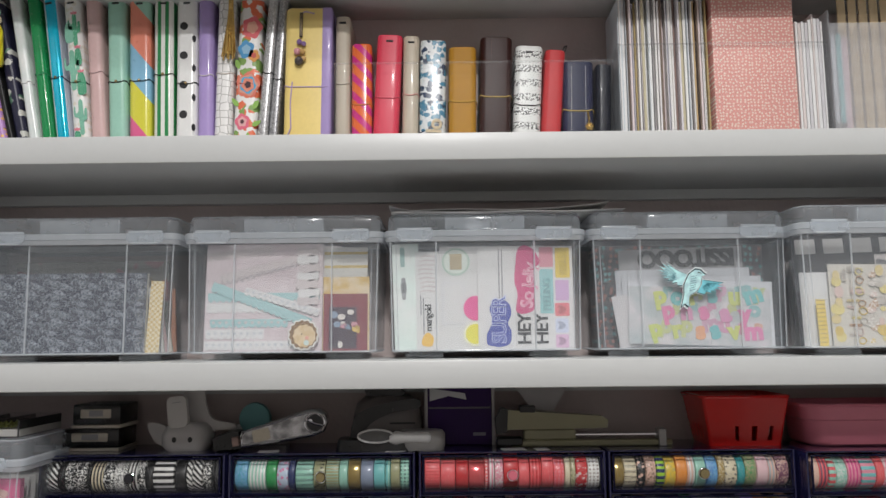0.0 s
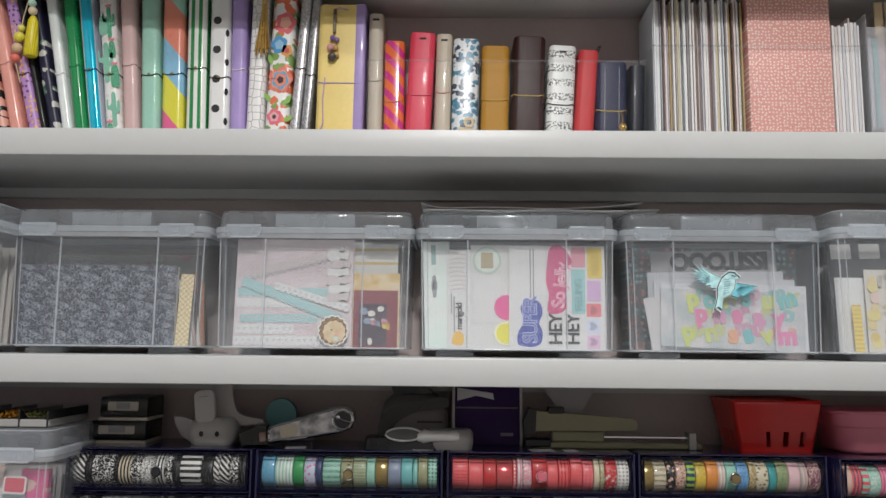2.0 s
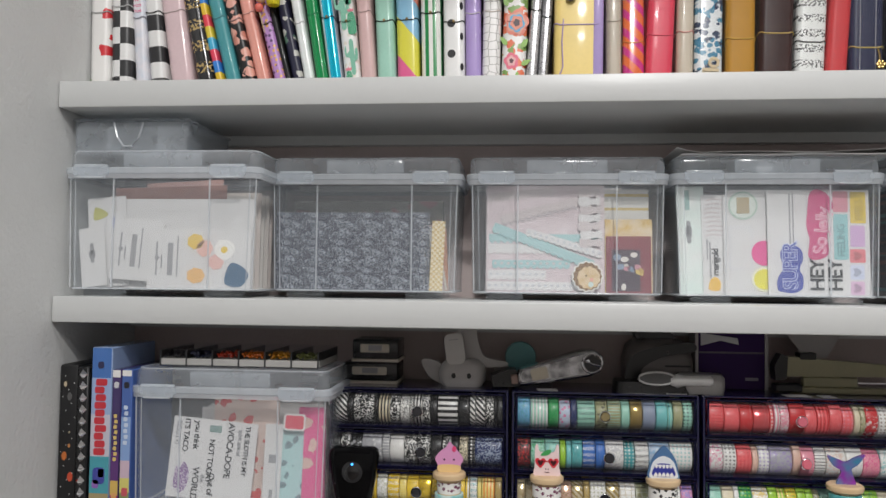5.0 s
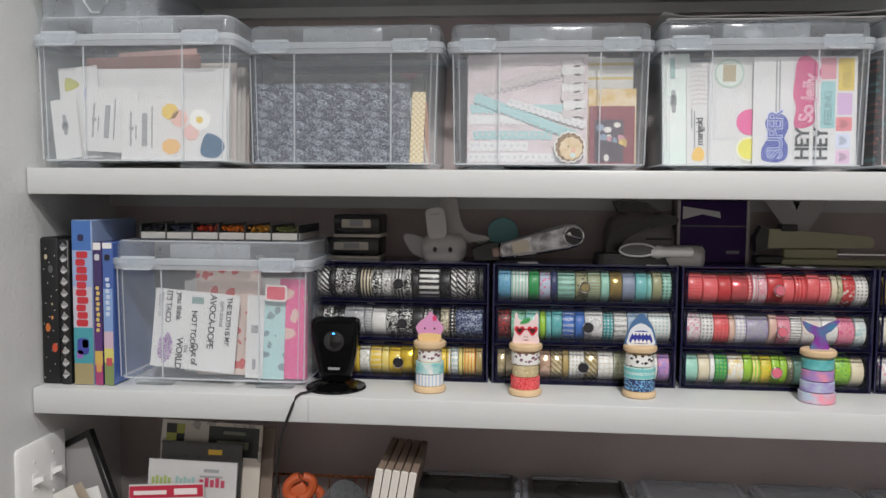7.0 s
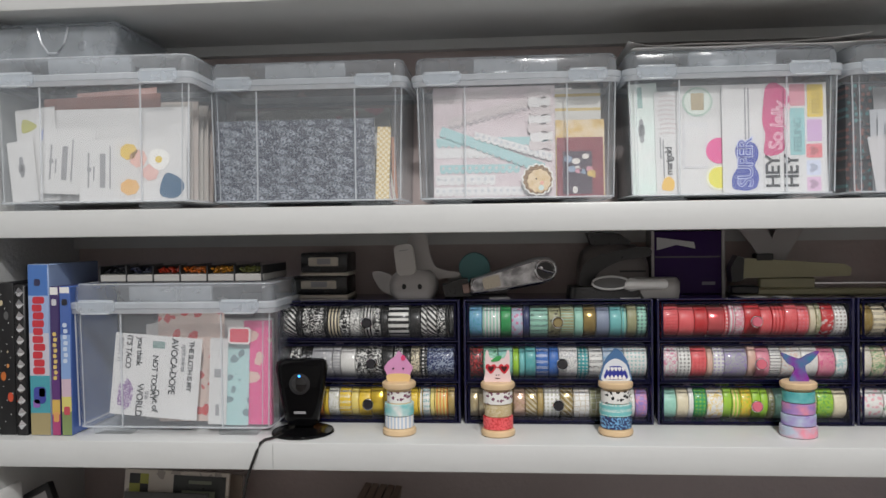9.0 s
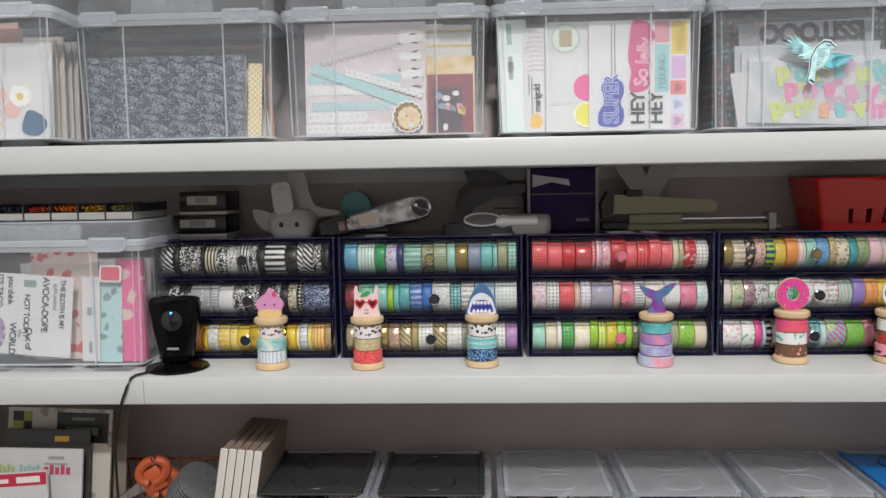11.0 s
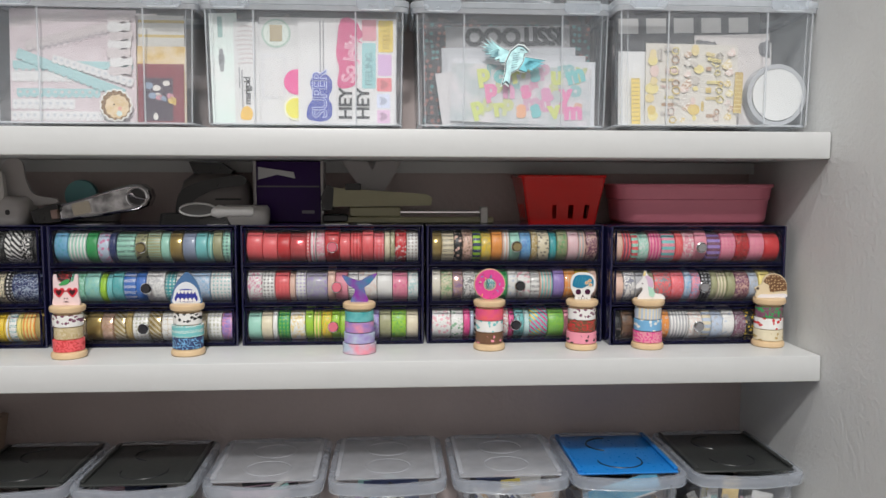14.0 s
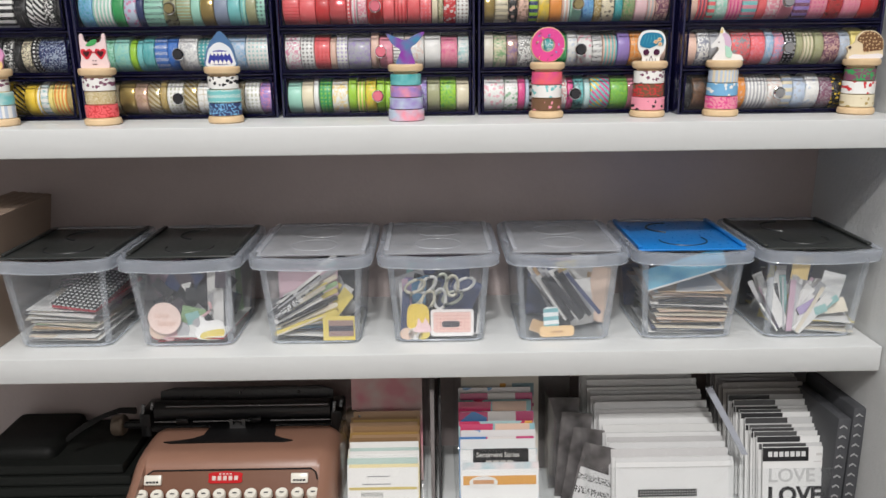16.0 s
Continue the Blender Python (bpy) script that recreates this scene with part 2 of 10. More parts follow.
def brick(x0, x1, y0, y1, z0, z1, bevel=0.0, seg=1):
    bm = bmesh.new()
    cuboid(bm, x0, x1, y0, y1, z0, z1, bevel, seg)
    return bm


def lettering(text, size, material, parent, at, depth=0.0003, spread=1.0, bold=0.0):
    """Raised letters in the built-in font, lying in x and z, facing -y."""
    cu = bpy.data.curves.new("lettering", "FONT")
    cu.body, cu.size, cu.extrude, cu.space_character, cu.offset, cu.resolution_u = text, size, depth, spread, bold, 3
    tmp = new("lettering", cu)
    me = bpy.data.meshes.new_from_object(tmp.evaluated_get(bpy.context.evaluated_depsgraph_get()))
    bpy.data.objects.remove(tmp)
    bpy.data.curves.remove(cu)
    me.materials.clear()
    me.materials.append(material)
    ob = new("lettering", me)
    ob.parent = parent
    ob.matrix_basis = at @ pose(0, 0, 0, 90)
    return ob


# ---------- structure ----------
LEFT_X, NICHE_W, BACK_Y = -0.008, 1.786, 0.246
SHELVES = [(1.889, 1.925), (1.5765, 1.6155), (1.2622, 1.300), (0.9418, 0.980), (0.6235, 0.661), (0.332, 0.374)]


def structure(name, bm, material, label):
    return solid(name, bm, material, label, name.split("_")[0], kind="structure")


# unseen room shell closing the place; wall and floor tones steer the bounce light
ROOM = paint((0.62, 0.60, 0.585), 0.6, worn=0.1)
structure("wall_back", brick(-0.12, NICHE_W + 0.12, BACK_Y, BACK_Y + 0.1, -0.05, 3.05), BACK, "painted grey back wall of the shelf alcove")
structure("wall_left", brick(-0.12, LEFT_X, -0.75, BACK_Y, -0.05, 3.05), WALL, "off-white textured side wall of the alcove")
structure("wall_right", brick(NICHE_W, NICHE_W + 0.12, -0.75, BACK_Y, -0.05, 3.05), WALL, "off-white textured side wall of the alcove")
structure("wall_room_left", brick(-2.6, -0.12, -0.85, -0.75, -0.05, 3.05), ROOM, "plain room wall beside the alcove")
structure("wall_room_right", brick(NICHE_W + 0.12, 4.4, -0.85, -0.75, -0.05, 3.05), ROOM, "plain room wall beside the alcove")
structure("wall_room_west", brick(-2.7, -2.6, -4.6, -0.75, -0.05, 3.05), ROOM, "plain side wall of the room")
structure("wall_room_east", brick(4.4, 4.5, -4.6, -0.75, -0.05, 3.05), ROOM, "plain side wall of the room")
structure("wall_front", brick(-2.7, 4.5, -4.7, -4.6, -0.05, 3.05), ROOM, "plain wall opposite the shelves")
structure("floor", brick(-2.7, 4.5, -4.6, BACK_Y, -0.05, 0), paint((0.13, 0.11, 0.10), 0.5, worn=0.15), "plain dark brown floor of the room")
structure("ceiling", brick(-2.7, 4.5, -4.7, BACK_Y + 0.1, 3.05, 3.15), paint((0.75, 0.75, 0.74), 0.7), "plain white ceiling of the room")
# the top shelf is unseen; its front is set to shape the shade below
for i, (z0, z1) in enumerate(SHELVES):
    solid("shelf_%d" % (i + 1), brick(LEFT_X + 0.0015, NICHE_W - 0.0015, -0.004 if i else 0.050, BACK_Y, z0, z1, 0.0022, 2), SHELF,
          "thick white painted wooden shelf between the alcove walls", "shelf", kind="structure")
for z0, z1 in ((1.243, 1.2622), (1.560, 1.5765)):
    structure("trim", brick(LEFT_X, NICHE_W, BACK_Y - 0.018, BACK_Y, z0, z1), SHELF, "thin grey batten along the back wall under a shelf")
part("seam", brick(0.4040, 0.4045, -0.0046, -0.0030, 0.944, 0.977), paint((0.30, 0.30, 0.30), 0.6), bpy.data.objects["shelf_4"])

# ---------- clear storage boxes ----------


def storage_box(cx, y, z, depth, label):
    """A see-through latching box; its origin is the middle of its front bottom edge."""
    box = thing("storage_box", label, "storage box", pose(cx, y, z), "clear latching storage boxes")
    cy = depth / 2
    bm = bmesh.new()
    w0, w1, t = 0.283, 0.290, 0.0016
    levels = [(0.009, w0 - 0.010, depth - 0.010), (0.012, w0 - 0.002, depth - 0.004), (0.05, w0, depth - 0.003), (0.180, w1, depth)]
    outer = [ring(w, d, 0.012, h, 5, 0, cy) for h, w, d in levels]
    inner = [ring(w - 2 * t, d - 2 * t, 0.011, h + (t if i == 0 else 0), 5, 0, cy) for i, (h, w, d) in enumerate(levels)]
    loft(bm, outer + inner[::-1], caps=(True, True))
    part("body", bm, CLEAR_BODY, box)
    # rolled rim under the lid
    bm = bmesh.new()
    loft(bm, [ring(w1 + 0.001, depth + 0.001, 0.012, 0.1735, 5, 0, cy), ring(w1 + 0.008, depth + 0.008, 0.014, 0.1740, 5, 0, cy),
              ring(w1 + 0.009, depth + 0.009, 0.014, 0.1800, 5, 0, cy), ring(w1 + 0.001, depth + 0.001, 0.012, 0.1802, 5, 0, cy)], closed=True)
    part("rim", bm, CLEAR_RIB, box)
    for sx in (-0.073, 0.073):
        part("rib", brick(sx - 0.0011, sx + 0.0011, -0.0016, 0.001, 0.013, 0.1735, 0.0005), CLEAR_RIB, box)
    # pale rods added as glints: upright at the rounded corners, level along the foot
    for sx in (-1, 1):
        for inset, rad in ((0.0034, 0.0011), (0.0120, 0.0006)):
            bm = bmesh.new()
            yy = 0.0026 if inset < 0.01 else 0.0008
            tube(bm, [(sx * (w0 / 2 - inset), yy, 0.013), (sx * (w1 / 2 - inset), yy, 0.1735)], rad, 6)
            part("corner_edge", bm, CLEAR_RIB, box)
    bm = bmesh.new()
    tube(bm, [(x, yy, 0.0118) for x, yy, _ in ring(w0 - 0.004, depth - 0.006, 0.012, 0, 5, 0, cy)], 0.0014, 6, True)
    part("base_edge", bm, CLEAR_RIB, box)
    for sx in (-0.092, 0.092):
        part("foot", brick(sx - 0.028, sx + 0.028, 0.006, 0.030, 0.0, 0.0088, 0.002), CLEAR_BODY, box)
        part("foot", brick(sx - 0.028, sx + 0.028, depth - 0.034, depth - 0.008, 0.0, 0.0088, 0.002), CLEAR_BODY, box)
    # the lid: a domed top in a flat skirt
    lw, ld = w1 + 0.012, depth + 0.010
    bm = bmesh.new()
    loft(bm, [ring(lw - 0.011, ld - 0.011, 0.013, 0.1900, 5, 0, cy), ring(lw - 0.011, ld - 0.012, 0.015, 0.2080, 5, 0, cy), ring(lw - 0.013, ld - 0.014, 0.015, 0.2125, 5, 0, cy),
              ring(lw - 0.018, ld - 0.019, 0.015, 0.2150, 5, 0, cy), ring(lw - 0.025, ld - 0.026, 0.014, 0.2158, 5, 0, cy), ring(lw - 0.060, ld - 0.060, 0.010, 0.2158, 5, 0, cy),
              ring(lw - 0.064, ld - 0.064, 0.010, 0.2140, 5, 0, cy)], caps=(False, True))
    lid = part("lid", bm, CLEAR_LID, box)
    bm = bmesh.new()
    loft(bm, [ring(lw - 0.002, ld - 0.002, 0.015, 0.1806, 5, 0, cy), ring(lw, ld, 0.015, 0.1815, 5, 0, cy), ring(lw, ld, 0.015, 0.1885, 5, 0, cy),
              ring(lw - 0.003, ld - 0.003, 0.014, 0.1900, 5, 0, cy), ring(lw - 0.011, ld - 0.011, 0.013, 0.1902, 5, 0, cy), ring(lw - 0.011, ld - 0.011, 0.013, 0.1806, 5, 0, cy)], closed=True)
    part("lid_skirt", bm, CLEAR_SKIRT, lid)
    # pale rod added as the bright glint round the lid's top
    bm = bmesh.new()
    tube(bm, [(x, yy, 0.2148) for x, yy, _ in ring(lw - 0.0180, ld - 0.019, 0.015, 0, 5, 0, cy)], 0.0010, 6, True)
    part("lid_edge_glint", bm, CLEAR_RIB, lid)
    part("lid_panel", brick(-0.0600, 0.0600, -0.0010, 0.0090, 0.1906, 0.2120, 0.003, 2), CLEAR_LID, lid)
    for sx in (-0.105, 0.102):
        bm = bmesh.new()
        plate(bm, [(sx - 0.028, 0.1905), (sx - 0.0275, 0.1790), (sx - 0.022, 0.1745), (sx + 0.022, 0.1745), (sx + 0.0275, 0.1790), (sx + 0.028, 0.1905)], -0.0086, -0.0066)
        latch = part("latch", bm, CLEAR_LID, lid)
        part("latch_lip", brick(sx - 0.0205, sx + 0.0205, -0.0110, -0.0070, 0.1730, 0.1755, 0.0010, 2), CLEAR_RIB, latch)
        # small pale plate added as the latch's highlight
        part("latch_glint", brick(sx - 0.0255, sx + 0.0255, -0.0092, -0.0050, 0.1895, 0.1935, 0.0014, 2), CLEAR_SKIRT, latch)
    return box


BOXES = [  # middle, front, depth, label
    (0.147, 0.012, 0.150, "clear plastic latching box of white sticker cards"),
    (0.4335, 0.086, 0.150, "clear plastic latching box with a navy patterned paper pad"),
    (0.7395, 0.090, 0.146, "clear plastic latching box with pink border strips and stickers"),
    (1.0415, 0.086, 0.150, "clear plastic latching box full of word stickers under loose sheets"),
    (1.3455, 0.088, 0.148, "clear plastic latching box with alphabet stickers and a blue bird"),
    (1.6365, 0.045, 0.150, "clear plastic latching box with gold stickers and a white tape roll"),
]
for cx, y, d, label in BOXES:
    storage_box(cx, y, 1.300, d, label)
storage_box(0.2515, 0.024, 0.980, 0.150, "clear plastic latching box of lettering cards on the lower shelf")

# ---------- tape drawer units ----------
UNITS = [(0.3800, 0.107), (0.6600, 0.106), (0.9400, 0.107), (1.2190, 0.109), (1.4970, 0.082)]
UNIT_W, UNIT_D, UNIT_H, DRAW_H = 0.2745, 0.122, 0.1825, 0.0605
NAVY = paint((0.010, 0.010, 0.045), 0.16, coat=0.5, worn=0.02)


CHROME = paint((0.75, 0.75, 0.77), 0.12, 1.0, 0.03)


def drawer_unit(x, y, knobs):
    unit = thing("drawer_unit", "dark navy plastic unit with three clear drawers of decorative tape", "drawer unit",
                 pose(x, y, 0.980), "navy tape drawer units on the shelf")
    for name, x0, x1 in (("side_panel", 0, 0.0035), ("side_panel", UNIT_W - 0.0035, UNIT_W)):
        part(name, brick(x0, x1, 0, UNIT_D, 0, UNIT_H, 0.0012, 2), NAVY, unit)
    part("back_panel", brick(0.0035, UNIT_W - 0.0035, UNIT_D - 0.003, UNIT_D, 0.003, UNIT_H - 0.003), NAVY, unit)
    for k in range(4):
        z = k * DRAW_H - (0.0005 if k else 0)
        part("divider", brick(0.0035, UNIT_W - 0.0035, 0.0, UNIT_D - 0.003, z, z + 0.0022, 0.0006), NAVY, unit)
    for k in range(3):
        z = k * DRAW_H + 0.0032
        bm = bmesh.new()
        cuboid(bm, 0.0055, UNIT_W - 0.0055, -0.0015, 0.0005, z, z + DRAW_H - 0.006, 0.0006)
        drawer = part("drawer", bm, ACRYLIC, unit, "clear drawer front")
        bm = bmesh.new()
        for x0, x1, z0, z1 in ((0.0055, UNIT_W - 0.0055, z, z + 0.003), (0.0055, UNIT_W - 0.0055, z + DRAW_H - 0.0085, z + DRAW_H - 0.006),
                               (0.0055, 0.0085, z + 0.003, z + DRAW_H - 0.0085), (UNIT_W - 0.0085, UNIT_W - 0.0055, z + 0.003, z + DRAW_H - 0.0085)):
            cuboid(bm, x0, x1, -0.0026, -0.0016, z0, z1)
        part("drawer_edge", bm, NAVY_CLEAR, drawer)
        part("drawer_floor", brick(0.006, UNIT_W - 0.006, 0.001, UNIT_D - 0.006, z, z + 0.0018), NAVY, drawer)
        bm = bmesh.new()
        turn = pose(UNIT_W / 2 + (0.006 if k == 1 else 0), 0, z + DRAW_H / 2 - 0.004, 90)
        loft(bm, [circle(0.0030, 0.001, 16), circle(0.0030, 0.006, 16), circle(0.0072, 0.0075, 16), circle(0.0076, 0.0100, 16), circle(0.0062, 0.0122, 16)], turn=turn)
        part("knob", bm, knobs[k], drawer, "round polished drawer knob with its reflection painted in")
        bm = bmesh.new()
        loft(bm, [circle(0.0078, 0.0070, 16), circle(0.0086, 0.0078, 16), circle(0.0084, 0.0092, 16), circle(0.0074, 0.0098, 16)], closed=True, turn=turn)
        part("knob_ring", bm, CHROME, drawer)
    return unit


# each paint holds what a chrome knob reflects: dark room, pale wall, red
KNOB_REFLECT_DARK, KNOB_REFLECT_GREY = paint((0.02, 0.02, 0.025), 0.1, coat=0.6), paint((0.55, 0.55, 0.57), 0.15, 0.9)
KNOB_REFLECT_PINK, KNOB_REFLECT_GOLD = paint((0.70, 0.16, 0.22), 0.15, coat=0.8), paint((0.50, 0.42, 0.22), 0.18, 0.9)
KNOBS = [[KNOB_REFLECT_DARK] * 3, [KNOB_REFLECT_DARK, KNOB_REFLECT_DARK, KNOB_REFLECT_GOLD], [KNOB_REFLECT_PINK, KNOB_REFLECT_PINK, KNOB_REFLECT_PINK], [KNOB_REFLECT_DARK, KNOB_REFLECT_DARK, KNOB_REFLECT_GOLD], [KNOB_REFLECT_GREY] * 3]
for (x, y), knobs in zip(UNITS, KNOBS):
    drawer_unit(x, y, knobs)

# colour words for the tapes
C = dict(k=BLACK, w=(0.80, 0.79, 0.76), c=(0.72, 0.64, 0.46), g=(0.42, 0.30, 0.10), r=(0.60, 0.035, 0.04), R=(0.82, 0.13, 0.14),
         p=(0.79, 0.29, 0.37), P=(0.71, 0.07, 0.26), o=(0.80, 0.30, 0.06), y=(0.80, 0.55, 0.04), Y=(0.82, 0.68, 0.22),
         l=(0.34, 0.60, 0.04), e=(0.03, 0.32, 0.09), m=(0.33, 0.63, 0.51), t=(0.04, 0.33, 0.35), a=(0.18, 0.53, 0.53),
         b=(0.04, 0.16, 0.52), B=(0.18, 0.42, 0.66), n=(0.025, 0.04, 0.13), v=(0.32, 0.22, 0.55), s=(0.42, 0.42, 0.44),
         x=(0.16, 0.08, 0.04), z=(0.36, 0.36, 0.20), q=(0.75, 0.50, 0.40), u=(0.48, 0.56, 0.68), d=(0.20, 0.07, 0.12))
PATS = {"-": "plain", "|": "vstripe", "=": "thin", "/": "diag", "#": "check", ".": "dots", "*": "blobs", "~": "script", "+": "net", "h": "hstripe", "%": "glitter", "@": "art", "&": "cloud"}
PERIOD = {"plain": 0.01, "art": 0.0088, "vstripe": 0.0050, "thin": 0.0045, "diag": 0.0085, "check": 0.0044, "dots": 0.0056, "blobs": 0.0068, "script": 0.0085, "net": 0.0080, "hstripe": 0.010, "glitter": 0.01, "cloud": 0.022}


def tape_mat(code):
    """code: pattern sign, ground colour, pattern colour and perhaps a third, each one letter; ! at the end for foil."""
    foil = code.endswith("!")
    code = code.rstrip("!")
    pat = PATS[code[0]]
    cols = [C[ch] for ch in code[1:]]
    a, b = cols[0], cols[1] if len(cols) > 1 else cols[0]
    if pat in ("art", "blobs", "dots", "net") and code[1] != "k":
        b = tuple(0.72 * q + 0.28 * p for p, q in zip(a, b))
    return print_mat(pat, a, b, PERIOD[pat], cols[2] if len(cols) > 2 else None, 0.22 if foil else 0.45, 0.12, 0.5 if foil else 0.0, True)


ROLL_MESH = {}


def tape_roll(x, y, z, width, radius, code, spin):
    """A roll of decorative tape lying on its side, its axis along x; origin at its middle."""
    key = (round(width, 4), round(radius, 4))
    if key not in ROLL_MESH:
        bm, h, r = bmesh.new(), width / 2, radius
        turn = pose(0, 0, 0, 0, 90, 0)
        loft(bm, [circle(r - 0.0014, -h, 28), circle(r - 0.0004, -h + 0.0004, 28), circle(r, -h + 0.0012, 28), circle(r, h - 0.0012, 28), circle(r - 0.0004, h - 0.0004, 28), circle(r - 0.0014, h, 28),
                  circle(r * 0.66, h, 28), circle(r * 0.66, -h, 28)], closed=True, turn=turn)
        ROLL_MESH[key] = smooth_mesh("tape_roll", bm, None, 50)
        ROLL_MESH[key].materials.append(WALL)
    ob = new("tape_roll", ROLL_MESH[key])
    ob.material_slots[0].link = "OBJECT"
    ob.material_slots[0].material = tape_mat(code)
    ob.matrix_basis = pose(x, y, z, spin)
    names = dict(k="black", w="white", c="cream", g="gold", r="red", R="coral red", p="pink", P="magenta", o="orange", y="yellow", Y="pale yellow", l="lime green",
                 e="green", m="mint", t="teal", a="aqua", b="blue", B="sky blue", n="navy", v="lilac", s="grey", x="brown", z="olive", q="peach", u="blue-grey", d="plum")
    kinds = {"-": "plain", "|": "striped", "=": "fine-lined", "/": "diagonally striped", "#": "checked", ".": "dotted", "*": "floral", "~": "lettered", "+": "netted", "h": "banded", "%": "glittering", "@": "picture-printed", "&": "marbled"}
    body = code.rstrip("!")
    words = names[body[1]] + (" and " + names[body[2]] if len(body) > 2 and body[2] != body[1] else "")
    tagged(ob, "%s %s%s washi tape roll in a drawer" % (kinds[body[0]], words, " foil" if code.endswith("!") else ""), "tape roll", "washi tape rolls in the drawers")
    return ob


# each drawer from its left end: share of the drawer's width and code
TAPES = [
    ["60/kw 35-k 40@kw 70@kw 20-k 60|ck 55@kw 50@wk 20#kw 45|kw 40@kw 40-k 105hkw 60-k 30/wk 50/kw 45@kw 15-k 30-k",
     "30-k 50@kw 60*ks 105*sw 40=sw 75-w 65@kw 70@kw 60-k 45@kw 40-k 45@ck 35.kw 140@nu",
     "70|cw 40-c 65-o 25-y 50@wz 55~yw 35=Yy 55-y 60-y! 50@yk 60/yk! 45-y 20|yw 35~wt 20-Y 60|oY 35-g"],
    ["68@Bt 94|mw 56-e 60*uP 35-n 94~mk 63*zk 70=zm 45-m 65-g! 68#nu 60-a 27|am 50-z 50.mk",
     "70@kr 75@me 75@ma 32-l 30-a 55%ta 65~bw 50-b 95@ws 55.tw 70~wk 105@uB 115.wa",
     "40%gc! 90@cg! 70-g! 55@qg! 55/cg! 30-g 75.wz 60/gc! 75+wg 75+zw 60@cg 70.wz 55@vp"],
    ["80=Rr 75-R 65-r 80-R! 20.Rw 30|wp 45@pw 75-r^ 55-R 60|Rr 60-R^ 55.Rp 30-c 25@zc 60*rw 60.wx",
     "75@wP 65.wk 75.Rr 30-q 55.wv 110@sv 40-q^ 65-p 55=wk 95@wq 80-w 80@pP 55@wa",
     "65-m 55-c 25-w 60.el 75@wy 40-l^ 40|lY 50@yl 40-l 35-l 30.zw 60-m 70@vu 60-z 75@le 60-c"],
    ["55-g! 65~ck 45*kq 55@qx 45hnl 55@yz 60-o 40|wq 55-m 60@Bb 35@gc 65*ck 40-t 60@ze 60#pw 40|qs 65@dq",
     "48#cw 62@ce 55@qv! 65@wk 60@we 60@tw 50-e 50*wu 70*wp 50~wk 70|aq 60-v 60+oc 80@yo 35-q",
     "100*wp 65*we 35-P 20-u 30hkw 70@wp 80@wr 30*Pk 50@ak 30#wa 95/aPy 85%el 50-p 60@kp 60-w"],
    ["40-q 45|Rd 35hRm 55@mw 65|Pp 70hap 40-R 60@pw 65-p^ 70hdv 80.pP 70@rk 80+pP 80-r",
     "50-q 60@wn 50-s 50@zc 90@Rt 70@Rp 40@uB 50@pB 55.ks 35-z 50|cz 45-z 75@dq 50@us 65-Y 40@xc",
     "40-k 70@xk 100@qd 60*oq 95|ws 65@wq 45hcu 55*us 60*wu 55@ds 50*ky 60@xr 40-k"],
]
rnd = random.Random(7)
for (ux, uy), drawers in zip(UNITS, TAPES):
    for k, row in enumerate(drawers):
        specs = []
        for word in row.split():
            n = 0
            while word[n].isdigit():
                n += 1
            specs.append((float(word[:n]), word[n:]))
        span, total = UNIT_W - 0.016, sum(s for s, _ in specs)
        x = ux + 0.008
        for mm, code in specs:
            w = round(mm / total * span, 4)
            r = round(rnd.choice((0.0225, 0.0232, 0.0240, 0.0246)), 4)
            if code.endswith("^"):  # a wide-cored roll stands proud of the row
                code, r = code[:-1], 0.0262
            z = 0.980 + (2 - k) * DRAW_H + 0.0054 + r
            tape_roll(x + w / 2, uy + 0.0030 + r + rnd.uniform(0, 0.002), z, w - 0.0008, r, code, rnd.uniform(0, 360))
            x += w

# ---------- lidded bins ----------


def bowed(loop, bow, half):
    """Divide the long front side of a rounded rectangle and let it swell forward."""
    out = []
    for i, p in enumerate(loop):
        q = loop[(i + 1) % len(loop)]
        out.append(p)
        if q[0] - p[0] > half:
            out += [(p[0] + (q[0] - p[0]) * k / 10, p[1], p[2]) for k in range(1, 10)]
    low = min(p[1] for p in out)
    return [(x, y - (bow * (1 - (x / half) ** 2) if y < low + 0.03 and abs(x) < half else 0.0), z) for x, y, z in out]


